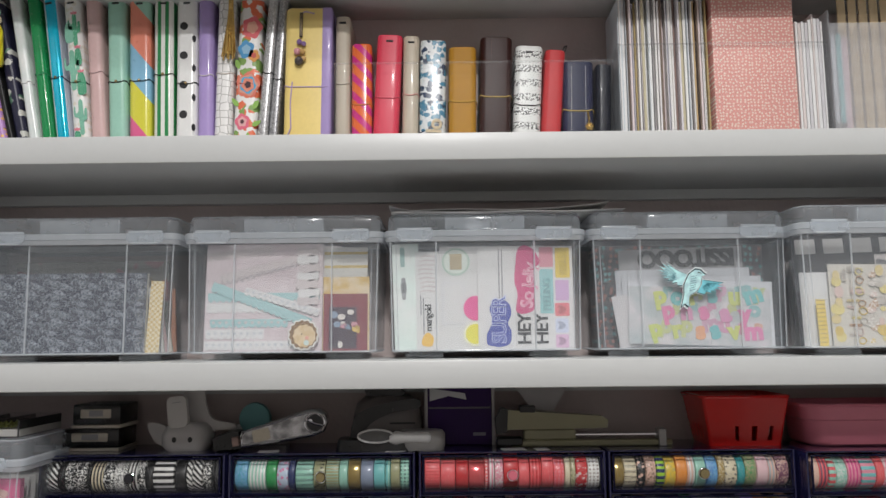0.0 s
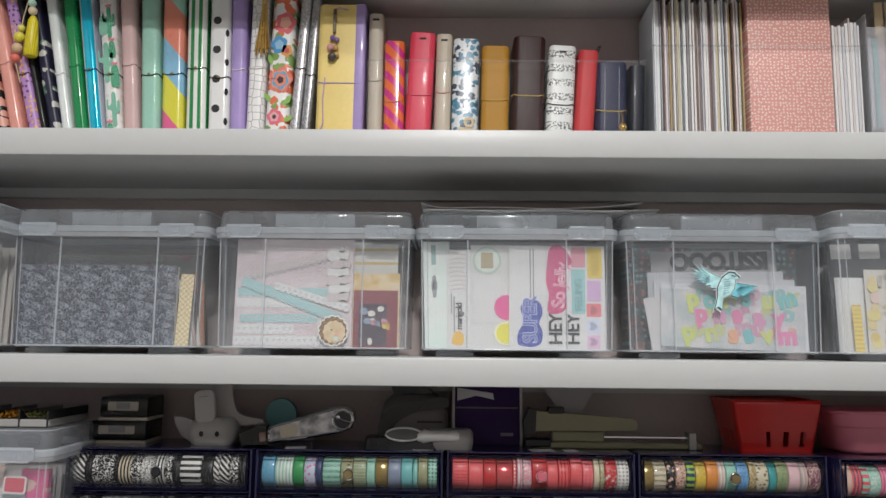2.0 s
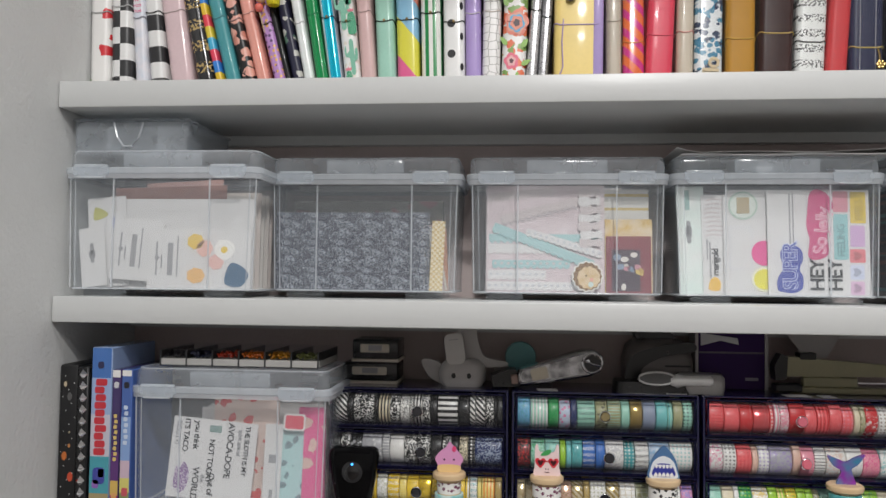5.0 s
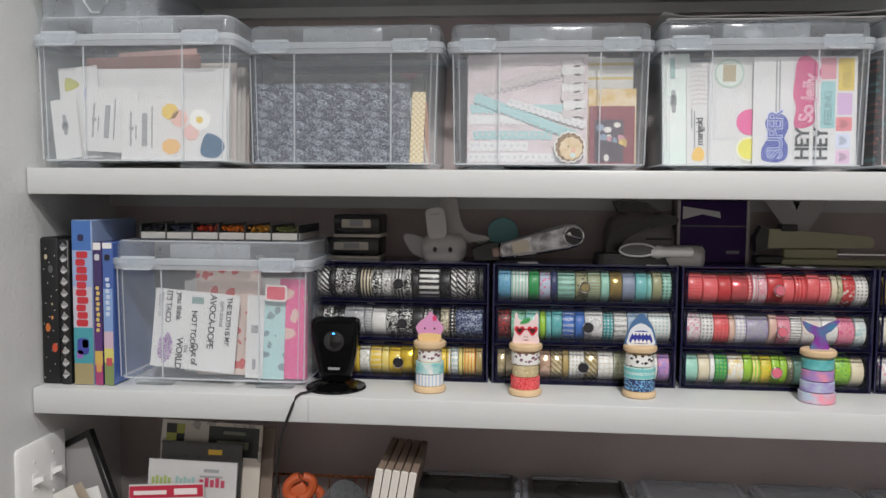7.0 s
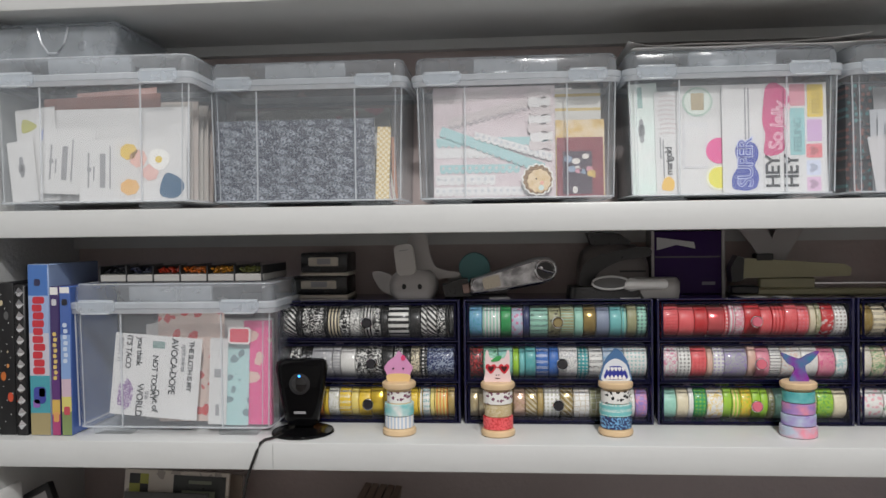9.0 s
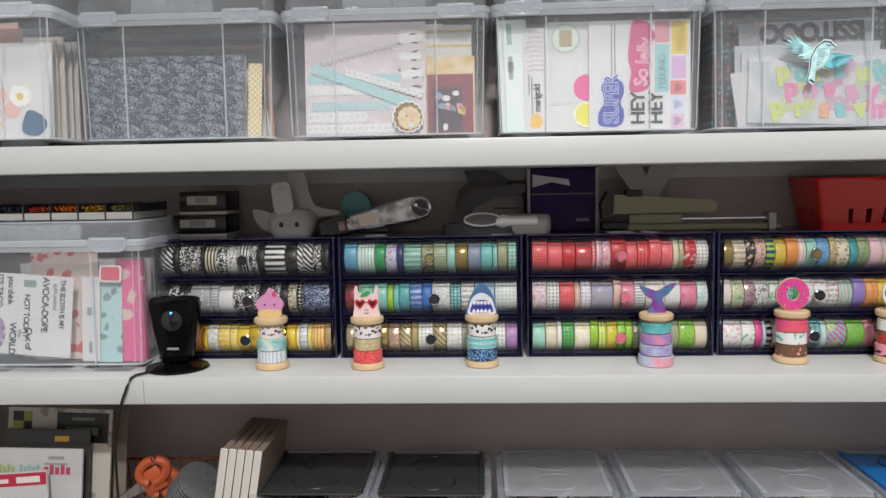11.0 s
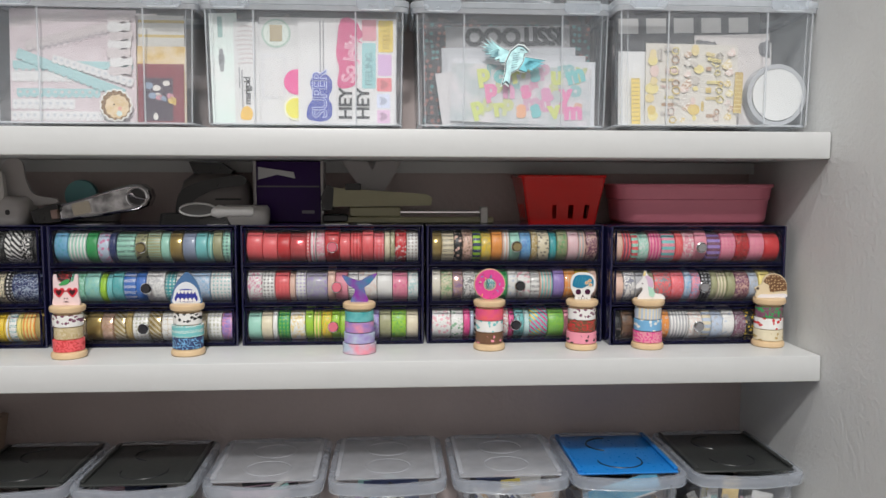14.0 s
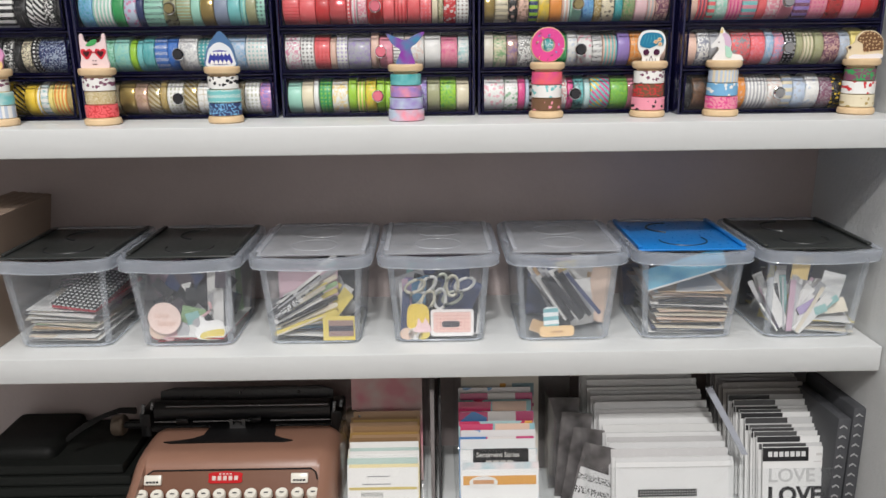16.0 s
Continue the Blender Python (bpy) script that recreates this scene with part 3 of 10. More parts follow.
def lidded_bin(cx, y, z, lid_material, label):
    """A tapered see-through bin with a snap lid; origin at the middle of its front bottom edge."""
    b = thing("lidded_bin", label, "storage bin", pose(cx, y, z), "lidded bins in a row on the shelf")
    d0, d1, w0, w1, h, cy = 0.156, 0.176, 0.131, 0.147, 0.122, 0.078
    lv = [(0.0, w0 - 0.010, d0 - 0.010), (0.004, w0, d0), (h, w1, d1)]
    bm = bmesh.new()
    loft(bm, [ring(w, d, 0.018, hh, 5, 0, cy) for hh, w, d in lv] + [ring(w - 0.003, d - 0.003, 0.017, hh + (0.0016 if i == 2 else 0), 5, 0, cy) for i, (hh, w, d) in enumerate(lv[::-1])])
    body = part("body", bm, BIN_BODY, b)
    bm = bmesh.new()
    tube(bm, [(x, y, 0.004) for x, y, _ in ring(w0 - 0.003, d0 - 0.003, 0.018, 0, 5, 0, cy)], 0.0015, 6, True)
    part("base_edge", bm, BIN_RIM, body)
    for sx in (-1, 1):
        bm = bmesh.new()
        tube(bm, [(sx * (w0 / 2 - 0.0060), cy - d0 / 2 + 0.0060, 0.006), (sx * (w1 / 2 - 0.0060), cy - d1 / 2 + 0.0060, h - 0.002)], 0.0045, 6)
        part("corner_edge", bm, BIN_CORNER, body)
    # the rim: a skirt that hangs outside the body, rounded over at the top
    lip = [(0.008, 0.006, 0.022, h + 0.0015), (0.022, 0.020, 0.027, h - 0.0010), (0.0245, 0.0225, 0.028, h + 0.0005), (0.0275, 0.0255, 0.029, h + 0.0110), (0.0255, 0.0235, 0.028, h + 0.0145),
           (0.018, 0.014, 0.024, h + 0.0158), (0.010, 0.004, 0.021, h + 0.0150), (0.006, 0.002, 0.020, h + 0.0100)]
    bm = bmesh.new()
    loft(bm, [bowed(ring(w1 + dw, d1 + dd + 0.012, r, hh, 6, 0, cy + 0.002), 0.008, 0.052) for dw, dd, r, hh in lip], closed=True)
    rim = part("rim", bm, BIN_RIM, b)
    bm = bmesh.new()
    tube(bm, bowed(ring(w1 + 0.0235, d1 + 0.0335, 0.027, h - 0.0005, 6, 0, cy + 0.002), 0.008, 0.052), 0.0011, 6, True)
    part("rim_edge", bm, BIN_CORNER, rim)
    bm = bmesh.new()
    front = cy - d1 / 2 + 0.012
    cuboid(bm, -w1 / 2 - 0.003, w1 / 2 + 0.003, front, cy + d1 / 2 + 0.002, h + 0.0105, h + 0.0145, 0.002, 2)
    lid = part("lid", bm, lid_material, b)
    for sx in (-1, 1):
        bm = bmesh.new()
        cuboid(bm, sx * (w1 / 2) - 0.0035, sx * (w1 / 2) + 0.0035, front + 0.004, cy + d1 / 2 + 0.002, h + 0.0148, h + 0.0190, 0.0016, 2)
        part("lid_rail", bm, lid_material, lid)
    # on dark lids, dark arcs paint the shade in the finger recesses
    plain = lid_material is LID_CLEAR
    for sy, rx, a0, a1, thick in ((cy - 0.030, 0.034, 0 if plain else 172, 360 if plain else 385, 0.0011), (cy + 0.044, 0.034, 0 if plain else 85, 360 if plain else 250, 0.0015)):
        pts = [(rx * math.cos(radians(a0 + (a1 - a0) * i / 28)), sy + 0.030 * math.sin(radians(a0 + (a1 - a0) * i / 28)), h + 0.0146) for i in range(29)]
        bm = bmesh.new()
        tube(bm, pts[:-1] if plain else pts, 0.0006 if plain else thick, 6, plain)
        part("finger_ring_or_shade", bm, lid_material if plain else GROOVE_SHADE, lid)
    return b


CHARCOAL = paint((0.034, 0.037, 0.036), 0.36, worn=0.10)
GROOVE_SHADE = paint((0.012, 0.013, 0.016), 0.4)
BLUE_LID = paint((0.012, 0.19, 0.56), 0.3, worn=0.06)
LID_CLEAR = clear_plastic("bin_lid_clear", 0.34, (0.88, 0.90, 0.95), 0.22)
BIN_CORNER = clear_plastic("bin_corner", 0.22, (0.88, 0.93, 1.0), 0.12)
BINS = [(0.620, 0.036, CHARCOAL, "clear bin of paper scraps with a charcoal lid"), (0.797, 0.033, CHARCOAL, "clear bin of round tags with a charcoal lid"),
        (0.9795, 0.035, LID_CLEAR, "clear bin of paper die cuts with a clear lid"), (1.159, 0.035, LID_CLEAR, "clear bin of clips and stickers with a clear lid"),
        (1.341, 0.034, LID_CLEAR, "clear bin of slanting paper strips with a clear lid"), (1.5185, 0.034, BLUE_LID, "clear bin of stacked cards with a blue lid"),
        (1.6965, 0.032, CHARCOAL, "clear bin of folded papers with a charcoal lid")]
for cx, y, m, label in BINS:
    lidded_bin(cx, y, 0.661, m, label)

# ---------- planners on the upper shelf ----------
# middle at z 1.655, middle at the top, width, height, front
SPINES = [
    (0.011, 0.008, 0.0330, 0.262, 0.070), (0.046, 0.041, 0.0333, 0.268, 0.070), (0.074, 0.058, 0.0203, 0.264, 0.080), (0.098, 0.075, 0.0265, 0.259, 0.085),
    (0.133, 0.098, 0.0370, 0.269, 0.090), (0.169, 0.125, 0.0291, 0.255, 0.095), (0.190, 0.136, 0.0118, 0.256, 0.100), (0.209, 0.151, 0.0232, 0.271, 0.105),
    (0.233, 0.175, 0.0233, 0.266, 0.110), (0.256, 0.199, 0.0215, 0.270, 0.115), (0.282, 0.225, 0.0185, 0.266, 0.120), (0.296, 0.238, 0.0090, 0.264, 0.125),
    (0.310, 0.256, 0.0181, 0.273, 0.130), (0.328, 0.282, 0.0167, 0.280, 0.135), (0.348, 0.309, 0.0189, 0.282, 0.140), (0.369, 0.334, 0.0221, 0.282, 0.145),
    (0.397, 0.368, 0.0266, 0.284, 0.150), (0.423, 0.401, 0.0244, 0.290, 0.155), (0.452, 0.439, 0.0315, 0.286, 0.160), (0.488, 0.479, 0.0370, 0.285, 0.160),
    (0.526, 0.519, 0.0340, 0.285, 0.160), (0.563, 0.558, 0.0354, 0.285, 0.160), (0.594, 0.589, 0.0254, 0.291, 0.160), (0.622, 0.625, 0.0293, 0.294, 0.160),
    (0.658, 0.666, 0.0393, 0.283, 0.160), (0.687, 0.703, 0.0176, 0.288, 0.160), (0.705, 0.720, 0.0160, 0.282, 0.160), (0.760, 0.762, 0.0770, 0.259, 0.152),
    (0.817, 0.817, 0.0248, 0.248, 0.160), (0.848, 0.848, 0.0341, 0.201, 0.160), (0.887, 0.895, 0.0428, 0.215, 0.160), (0.927, 0.930, 0.0269, 0.213, 0.160),
    (0.963, 0.966, 0.0439, 0.205, 0.160), (1.012, 1.014, 0.0460, 0.193, 0.160), (1.065, 1.070, 0.0530, 0.209, 0.160), (1.116, 1.124, 0.0457, 0.193, 0.160),
    (1.156, 1.167, 0.0331, 0.186, 0.160), (1.200, 1.203, 0.0510, 0.166, 0.160), (1.241, 1.245, 0.0260, 0.161, 0.160),
]


def cover(col, rough=0.42, coat=0.14):
    return paint(col, rough, 0, 0.12, coat, 0.0003, 420, 0.32)


def multi_bars():
    """Bars of several colours one above another."""
    g = Graph("colour_bars")
    v = g.axes()[2]
    n = g.node("ShaderNodeValToRGB")
    n.color_ramp.interpolation = "CONSTANT"
    cols = [(0.72, 0.05, 0.08), (0.75, 0.5, 0.03), (0.03, 0.2, 0.6), (0.72, 0.05, 0.1), (0.06, 0.4, 0.62), (0.7, 0.55, 0.05)]
    while len(n.color_ramp.elements) < len(cols):
        n.color_ramp.elements.new(0.5)
    for i, c in enumerate(cols):
        n.color_ramp.elements[i].position = i / len(cols)
        n.color_ramp.elements[i].color = (*c, 1)
    g.put(n.inputs[0], g.calc("FRACT", g.calc("DIVIDE", v, 0.115)))
    return g.finish(n.outputs[0], 0.35, coat=0.2)


def slanted_blocks():
    """Wide slanting fields of coral, sky, lime and pink."""
    g = Graph("slanted_blocks")
    ax = g.axes()
    n = g.node("ShaderNodeValToRGB")
    n.color_ramp.interpolation = "CONSTANT"
    cols = [(0.74, 0.13, 0.30), (0.70, 0.66, 0.07), (0.24, 0.48, 0.66), (0.76, 0.25, 0.17), (0.36, 0.62, 0.5)]
    while len(n.color_ramp.elements) < len(cols):
        n.color_ramp.elements.new(0.5)
    for i, (c, p) in enumerate(zip(cols, (0.0, 0.22, 0.46, 0.68, 0.97))):
        n.color_ramp.elements[i].position = p
        n.color_ramp.elements[i].color = (*c, 1)
    g.put(n.inputs[0], g.calc("DIVIDE", g.calc("ADD", ax[2], g.calc("MULTIPLY", ax[0], 1.25)), 0.268))
    return g.finish(n.outputs[0], 0.3, coat=0.3)


def tri_stripe():
    """White with three green upright stripes."""
    g = Graph("green_stripes")
    x = g.axes()[0]
    near = g.calc("ABSOLUTE", g.calc("SUBTRACT", g.calc("FRACT", g.calc("DIVIDE", g.calc("ADD", x, 0.1), 0.0125)), 0.5))
    return g.finish(g.mix(g.calc("LESS_THAN", near, 0.24), (0.8, 0.8, 0.76), (0.02, 0.24, 0.07)), 0.3, coat=0.3)


def pearl():
    g = Graph("cyan_foil")
    x = g.axes()[0]
    m = g.calc("LESS_THAN", g.calc("ABSOLUTE", g.calc("SUBTRACT", x, 0.002)), 0.008)
    return g.finish(g.mix(m, (0.7, 0.76, 0.86), (0.0, 0.46, 0.66)), 0.18, 0.25, coat=0.6)


WHT = (0.80, 0.79, 0.77)
COVERS = [  # material, band colour or None, label
    (print_mat("blobs", WHT, (0.62, 0.03, 0.04), 0.030, (0.10, 0.28, 0.04)), (0.4, 0.4, 0.4), "white planner with red flowers and green leaves"),
    (print_mat("check", (0.75, 0.75, 0.74), (0.03, 0.03, 0.032), 0.052), (0.5, 0.5, 0.5), "black and white gingham planner"),
    (print_mat("cloud", (0.72, 0.70, 0.74), (0.62, 0.66, 0.74), 0.02), (0.25, 0.26, 0.3), "pale marbled planner with pink lettering"),
    (print_mat("hstripe", (0.72, 0.72, 0.71), (0.02, 0.02, 0.022), 0.051), (0.02, 0.02, 0.02), "planner with broad black and white stripes"),
    (cover((0.66, 0.50, 0.52), 0.2, 0.5), (0.6, 0.5, 0.5), "glossy pale pink leather planner"),
    (print_mat("script", BLACK, (0.42, 0.30, 0.12), 0.035, rough=0.22, coat=0.4), None, "glossy black planner with gold foil letters"),
    (multi_bars(), None, "thin planner with bars of bright colours"),
    (cover((0.07, 0.30, 0.33)), (0.1, 0.3, 0.33), "teal leather planner with elastic"),
    (print_mat("leaves", BLACK, (0.70, 0.36, 0.29), 0.017, (0.56, 0.22, 0.17)), (0.3, 0.2, 0.2), "black planner with peach roses"),
    (cover((0.74, 0.33, 0.27), 0.25, 0.4), (0.7, 0.4, 0.35), "glossy salmon pink leather planner"),
    (print_mat("spots", (0.46, 0.25, 0.54), (0.75, 0.45, 0.12), 0.0085, (0.12, 0.06, 0.16)), (0.02, 0.02, 0.02), "purple planner with small sprinkles"),
    (cover(BLACK), None, "very thin black leather planner"),
    (print_mat("blobs", (0.015, 0.015, 0.04), (0.5, 0.5, 0.46), 0.018, (0.10, 0.2, 0.14)), None, "dark navy planner with flowers"),
    (print_mat("cloud", (0.78, 0.80, 0.80), (0.70, 0.76, 0.74), 0.03, rough=0.25, coat=0.3), (0.75, 0.75, 0.75), "pearly white planner with elastic"),
    (cover((0.010, 0.25, 0.075), 0.25, 0.4), (0.02, 0.25, 0.1), "bright green glossy leather planner"),
    (pearl(), (0.02, 0.02, 0.05), "white planner with a shiny cyan spine"),
    (print_mat("spots", WHT, (0.74, 0.70, 0.62), 0.012), (0.02, 0.02, 0.02), "white planner with green cactus print"),
    (cover((0.64, 0.44, 0.43)), (0.5, 0.35, 0.35), "dusty pink leather planner"),
    (cover((0.34, 0.60, 0.49)), (0.01, 0.01, 0.01), "mint green planner with a dark elastic"),
    (slanted_blocks(), (0.01, 0.01, 0.01), "planner with slanting coral, blue, lime and pink fields"),
    (tri_stripe(), (0.01, 0.01, 0.01), "white planner with green stripes"),
    (print_mat("plain", (0.80, 0.80, 0.79), WHT, 0.01, rough=0.25, coat=0.3), (0.01, 0.01, 0.01), "glossy white planner with black dots"),
    (cover((0.40, 0.30, 0.60)), (0.6, 0.55, 0.6), "lilac leather planner with elastic"),
    (print_mat("net", (0.80, 0.79, 0.78), (0.45, 0.44, 0.43), 0.013), (0.7, 0.65, 0.6), "white planner with a honeycomb print and gold tassel"),
    (print_mat("leaves", WHT, (0.74, 0.17, 0.08), 0.015, (0.22, 0.36, 0.10)), (0.3, 0.05, 0.05), "white planner with large red and blue flowers"),
    (print_mat("glitter", (0.25, 0.25, 0.26), (0.85, 0.85, 0.86), 0.01, rough=0.3, metal=0.6), (0.01, 0.01, 0.01), "silver glitter planner with elastic"),
    (print_mat("glitter", (0.12, 0.12, 0.13), (0.65, 0.65, 0.67), 0.01, rough=0.3, metal=0.6), (0.01, 0.01, 0.01), "dark silver glitter planner"),
    (cover((0.80, 0.62, 0.22)), (0.42, 0.32, 0.55), "thick yellow leather planner with a lilac edge and hanging charm"),
    (cover((0.52, 0.46, 0.37)), (0.5, 0.45, 0.38), "tall greige leather planner"),
    (print_mat("diag", (0.80, 0.16, 0.04), (0.62, 0.03, 0.24), 0.030, rough=0.18, coat=0.6), (0.7, 0.25, 0.05), "glossy orange and magenta striped planner"),
    (cover((0.70, 0.055, 0.10), 0.4, 0.05), (0.7, 0.1, 0.15), "coral red leather planner"),
    (cover((0.55, 0.48, 0.38)), (0.7, 0.3, 0.28), "slim greige leather planner"),
    (print_mat("leaves", (0.70, 0.73, 0.74), (0.06, 0.22, 0.34), 0.0095, (0.03, 0.05, 0.10), rough=0.28, coat=0.3), None, "white planner with blue leaves and a raised hello"),
    (cover((0.45, 0.22, 0.02), 0.55, 0.0), (0.55, 0.35, 0.06), "glossy mustard leather planner"),
    (cover((0.030, 0.0075, 0.006), 0.45, 0.0), (0.60, 0.42, 0.12), "dark brown leather planner with a yellow cord"),
    (print_mat("script", (0.76, 0.77, 0.75), (0.10, 0.10, 0.10), 0.024), (0.02, 0.02, 0.02), "white planner with black handwriting print"),
    (cover((0.56, 0.045, 0.05), 0.5, 0.0), None, "red felt-like planner standing in the row"),
    (cover((0.020, 0.024, 0.062), 0.45, 0.0), (0.60, 0.45, 0.12), "navy leather planner with white stitching and a flower charm"),
    (cover((0.012, 0.014, 0.024), 0.4, 0.1), None, "slim blue-black leather planner"),
]


def planner(i):
    xb, xt, w, h, y = SPINES[i]
    material, band, label = COVERS[i]
    h -= 0.0045
    slope = (xt - xb) / (1.6155 + h - 1.655)
    base = xb - slope * 0.044
    lean = math.degrees(math.atan(slope))
    lift = w / 2 * abs(math.sin(radians(lean)))
    p = thing("planner", label, "planner", pose(base, y, 1.6155 + lift, 0, lean, 0), "planners standing on the upper shelf")
    deep = BACK_Y - y - 0.004
    w *= math.cos(radians(lean)) * 0.985
    r = min(w * 0.36, 0.010)
    bm = bmesh.new()
    out = ring(w, deep, r, 0, 5, 0, deep / 2)
    loft(bm, [[(x * 0.985, yy, 0) for x, yy, _ in out], [(x, yy, 0.002) for x, yy, _ in out], [(x, yy, h - 0.003) for x, yy, _ in out],
              [(x * 0.95, yy + 0.0008, h) for x, yy, _ in out]])
    body = part("cover", bm, material, p)
    if i in (15, 16, 18, 19, 20, 21, 28, 30, 31, 35):
        bm = bmesh.new()
        cuboid(bm, -0.0055, 0.0055, -0.0009, 0.002, h - 0.0125, h - 0.009, 0.0006)
        part("slot", bm, paint((0.02, 0.02, 0.02), 0.6), body)
    if band:
        zz = h * (0.50 + 0.03 * math.sin(i * 2.3))
        bm = bmesh.new()
        pts = [(x * 1.03, (yy - deep / 2) * 1.006 + deep / 2 - 0.0004, zz + 0.0015 * math.sin(k)) for k, (x, yy, _) in enumerate(out)]
        tube(bm, pts, 0.0009, 6, True)
        elastic = part("elastic_band", bm, paint(band, 0.7), p)
        if i in (15, 16, 18, 19, 20, 21, 10):
            bm = bmesh.new()
            bmesh.ops.create_uvsphere(bm, u_segments=10, v_segments=8, radius=0.0024, matrix=pose(0, -0.0022, zz))
            part("bead", bm, paint((0.35, 0.25, 0.12), 0.3, 0.8), elastic)
    return p


PLANNERS = [planner(i) for i in range(len(SPINES))]

# ---------- papers, stickers and packs in the boxes ----------


def disc(r, t=0.0006, n=28, sx=1.0):
    """A thin upright disc facing -y, its middle at the origin."""
    bm = bmesh.new()
    loft(bm, [[(x * sx, 0, z) for x, z, _ in circle(r, 0, n)], [(x * sx, t, z) for x, z, _ in circle(r, 0, n)]])
    return bm


def slab(w, h, t=0.0006, r=0.0):
    """A thin upright card, its bottom left front corner at the origin."""
    bm = bmesh.new()
    if r:
        pts = [(x, z) for x, z, _ in ring(w, h, r, 0, 4, w / 2, h / 2)]
        plate(bm, pts, 0, t)
    else:
        cuboid(bm, 0, w, 0, t, 0, h)
    return bm


def card(name, label, material, x, y, z, w, h, tilt=0.0, t=0.0008, back=3.0, category="card", r=0.0, group=""):
    """A card standing in a box: x is its left, z its foot; tilt turns it in its plane, back leans it away."""
    lift = w * math.sin(radians(max(tilt, 0))) if tilt > 0 else 0
    return solid(name, slab(w, h, t, r), material, label, category, pose(x, y, z + lift, -back, tilt, 0), group)


def sticker(bm, material, parent, x, z, name="sticker", label="", y=-0.0004, turn=0.0):
    return part(name, bm, material, parent, label, pose(x, y, z, 0, turn, 0))


def bars(parent, rows, material, y=-0.0003):
    """Unreadable print: bars of (x, z, width, height)."""
    for x, z, w, h in rows:
        part("print_bar", slab(w, h, 0.0003), material, parent, "", pose(x, y, z))


INK, GREYINK = paint((0.02, 0.02, 0.022), 0.6), paint((0.30, 0.30, 0.31), 0.6)
CARD_WHITE = paint((0.64, 0.632, 0.628), 0.55, worn=0.06)
TINY = paint((0.55, 0.54, 0.53), 0.6)


def blob(pts, n=6):
    """A soft closed outline through a few points, as a plate."""
    out, m = [], len(pts)
    for i in range(m):
        p0, p1, p2, p3 = (Vector(pts[(i + k) % m]) for k in (-1, 0, 1, 2))
        for k in range(n):
            t = k / n
            out.append(0.5 * (2 * p1 + (p2 - p0) * t + (2 * p0 - 5 * p1 + 4 * p2 - p3) * t * t + (3 * p1 - p0 - 3 * p2 + p3) * t ** 3))
    bm = bmesh.new()
    plate(bm, [(p.x, p.y) for p in out], 0, 0.0006)
    return bm


# word sticker box
X3, Y3, Z3 = 1.0415, 0.086, 1.300
fx = lambda px: (px - 1378.5) * 0.000774
fz = lambda row: (460 - row) * 0.00082 + 0.011
for k in range(7):
    card("sticker_pack", "clear sticker pack standing in the storage box", paint((0.70 - 0.04 * (k % 3), 0.70, 0.70), 0.4), X3 - 0.128 + 0.004 * k, Y3 + 0.030 + 0.014 * k, Z3 + 0.012, 0.236 - 0.006 * k, 0.142 + 0.006 * (k % 3), 0, group="packs in the word sticker box")
pk = card("sticker_pack", "mint sticker pack with a hang slot", print_mat("cloud", (0.66, 0.76, 0.71), (0.74, 0.75, 0.73), 0.05), X3 + fx(1204), Y3 + 0.012, Z3 + 0.012, 0.040, 0.160, -2, group="packs in the word sticker box")
sticker(slab(0.006, 0.034, 0.0005, 0.003), GREYINK, pk, 0.013, 0.075, "hang_slot")
sticker(slab(0.009, 0.016, 0.0005, 0.003), GREYINK, pk, 0.0115, 0.085, "hang_slot")
bars(pk, [(0.012, 0.125, 0.007, 0.030)], paint((0.30, 0.45, 0.42), 0.6))
pk = card("sticker_pack", "white sticker pack with a small orange flower", CARD_WHITE, X3 + fx(1246), Y3 + 0.010, Z3 + 0.012, 0.036, 0.148, -1, group="packs in the word sticker box")
lettering("marigold", 0.0135, INK, pk, pose(0.0225, -0.0006, 0.028, 0, -90, 0), 0.0002, 0.85, 0.0002)
bars(pk, [(0.010, 0.024, 0.0022, 0.054), (0.0062, 0.052, 0.002, 0.030)], GREYINK)
for k in range(9):
    part("stripe", blob([(0, 0), (0.010, 0.002), (0.021, 0.0005), (0.022, 0.0022), (0.010, 0.0042), (0, 0.002)], 3), paint((0.56, 0.50, 0.50), 0.5), pk, "", pose(0.006 + 0.002 * math.sin(k), -0.0005, 0.086 + 0.0066 * k))
sticker(blob([(0.0, 0.0), (0.014, -0.002), (0.017, 0.010), (0.010, 0.018), (0.002, 0.013)]), paint((0.75, 0.45, 0.06), 0.5), pk, 0.008, 0.008)
pk = card("sticker_sheet", "white sheet with a round stamp and a dashed label", CARD_WHITE, X3 + fx(1290), Y3 + 0.013, Z3 + 0.012, 0.115, 0.156, 0, group="packs in the word sticker box")
ox = fx(1290)
st = sticker(disc(0.0212), paint((0.42, 0.55, 0.47), 0.5), pk, fx(1322) - ox, fz(297) - 0.012, "stamp", "round green stamp sticker", -0.0007)
sticker(disc(0.0185), paint((0.66, 0.72, 0.66), 0.5), st, 0, 0, "stamp_field", y=-0.0004)
sticker(slab(0.018, 0.024), paint((0.42, 0.34, 0.20), 0.5), st, -0.009, -0.012, "envelope", y=-0.0009)
lb = sticker(slab(0.034, 0.064), paint((0.60, 0.60, 0.62), 0.5), pk, fx(1295) - ox, fz(413) - 0.012, "label", "", -0.0006)
sticker(slab(0.029, 0.058), CARD_WHITE, lb, 0.0025, 0.003, "label_field", y=-0.0004)
sticker(disc(0.0185), paint((0.72, 0.07, 0.28), 0.45), pk, fx(1360) - ox, fz(383) - 0.012, "sticker", "magenta round sticker", -0.0007)
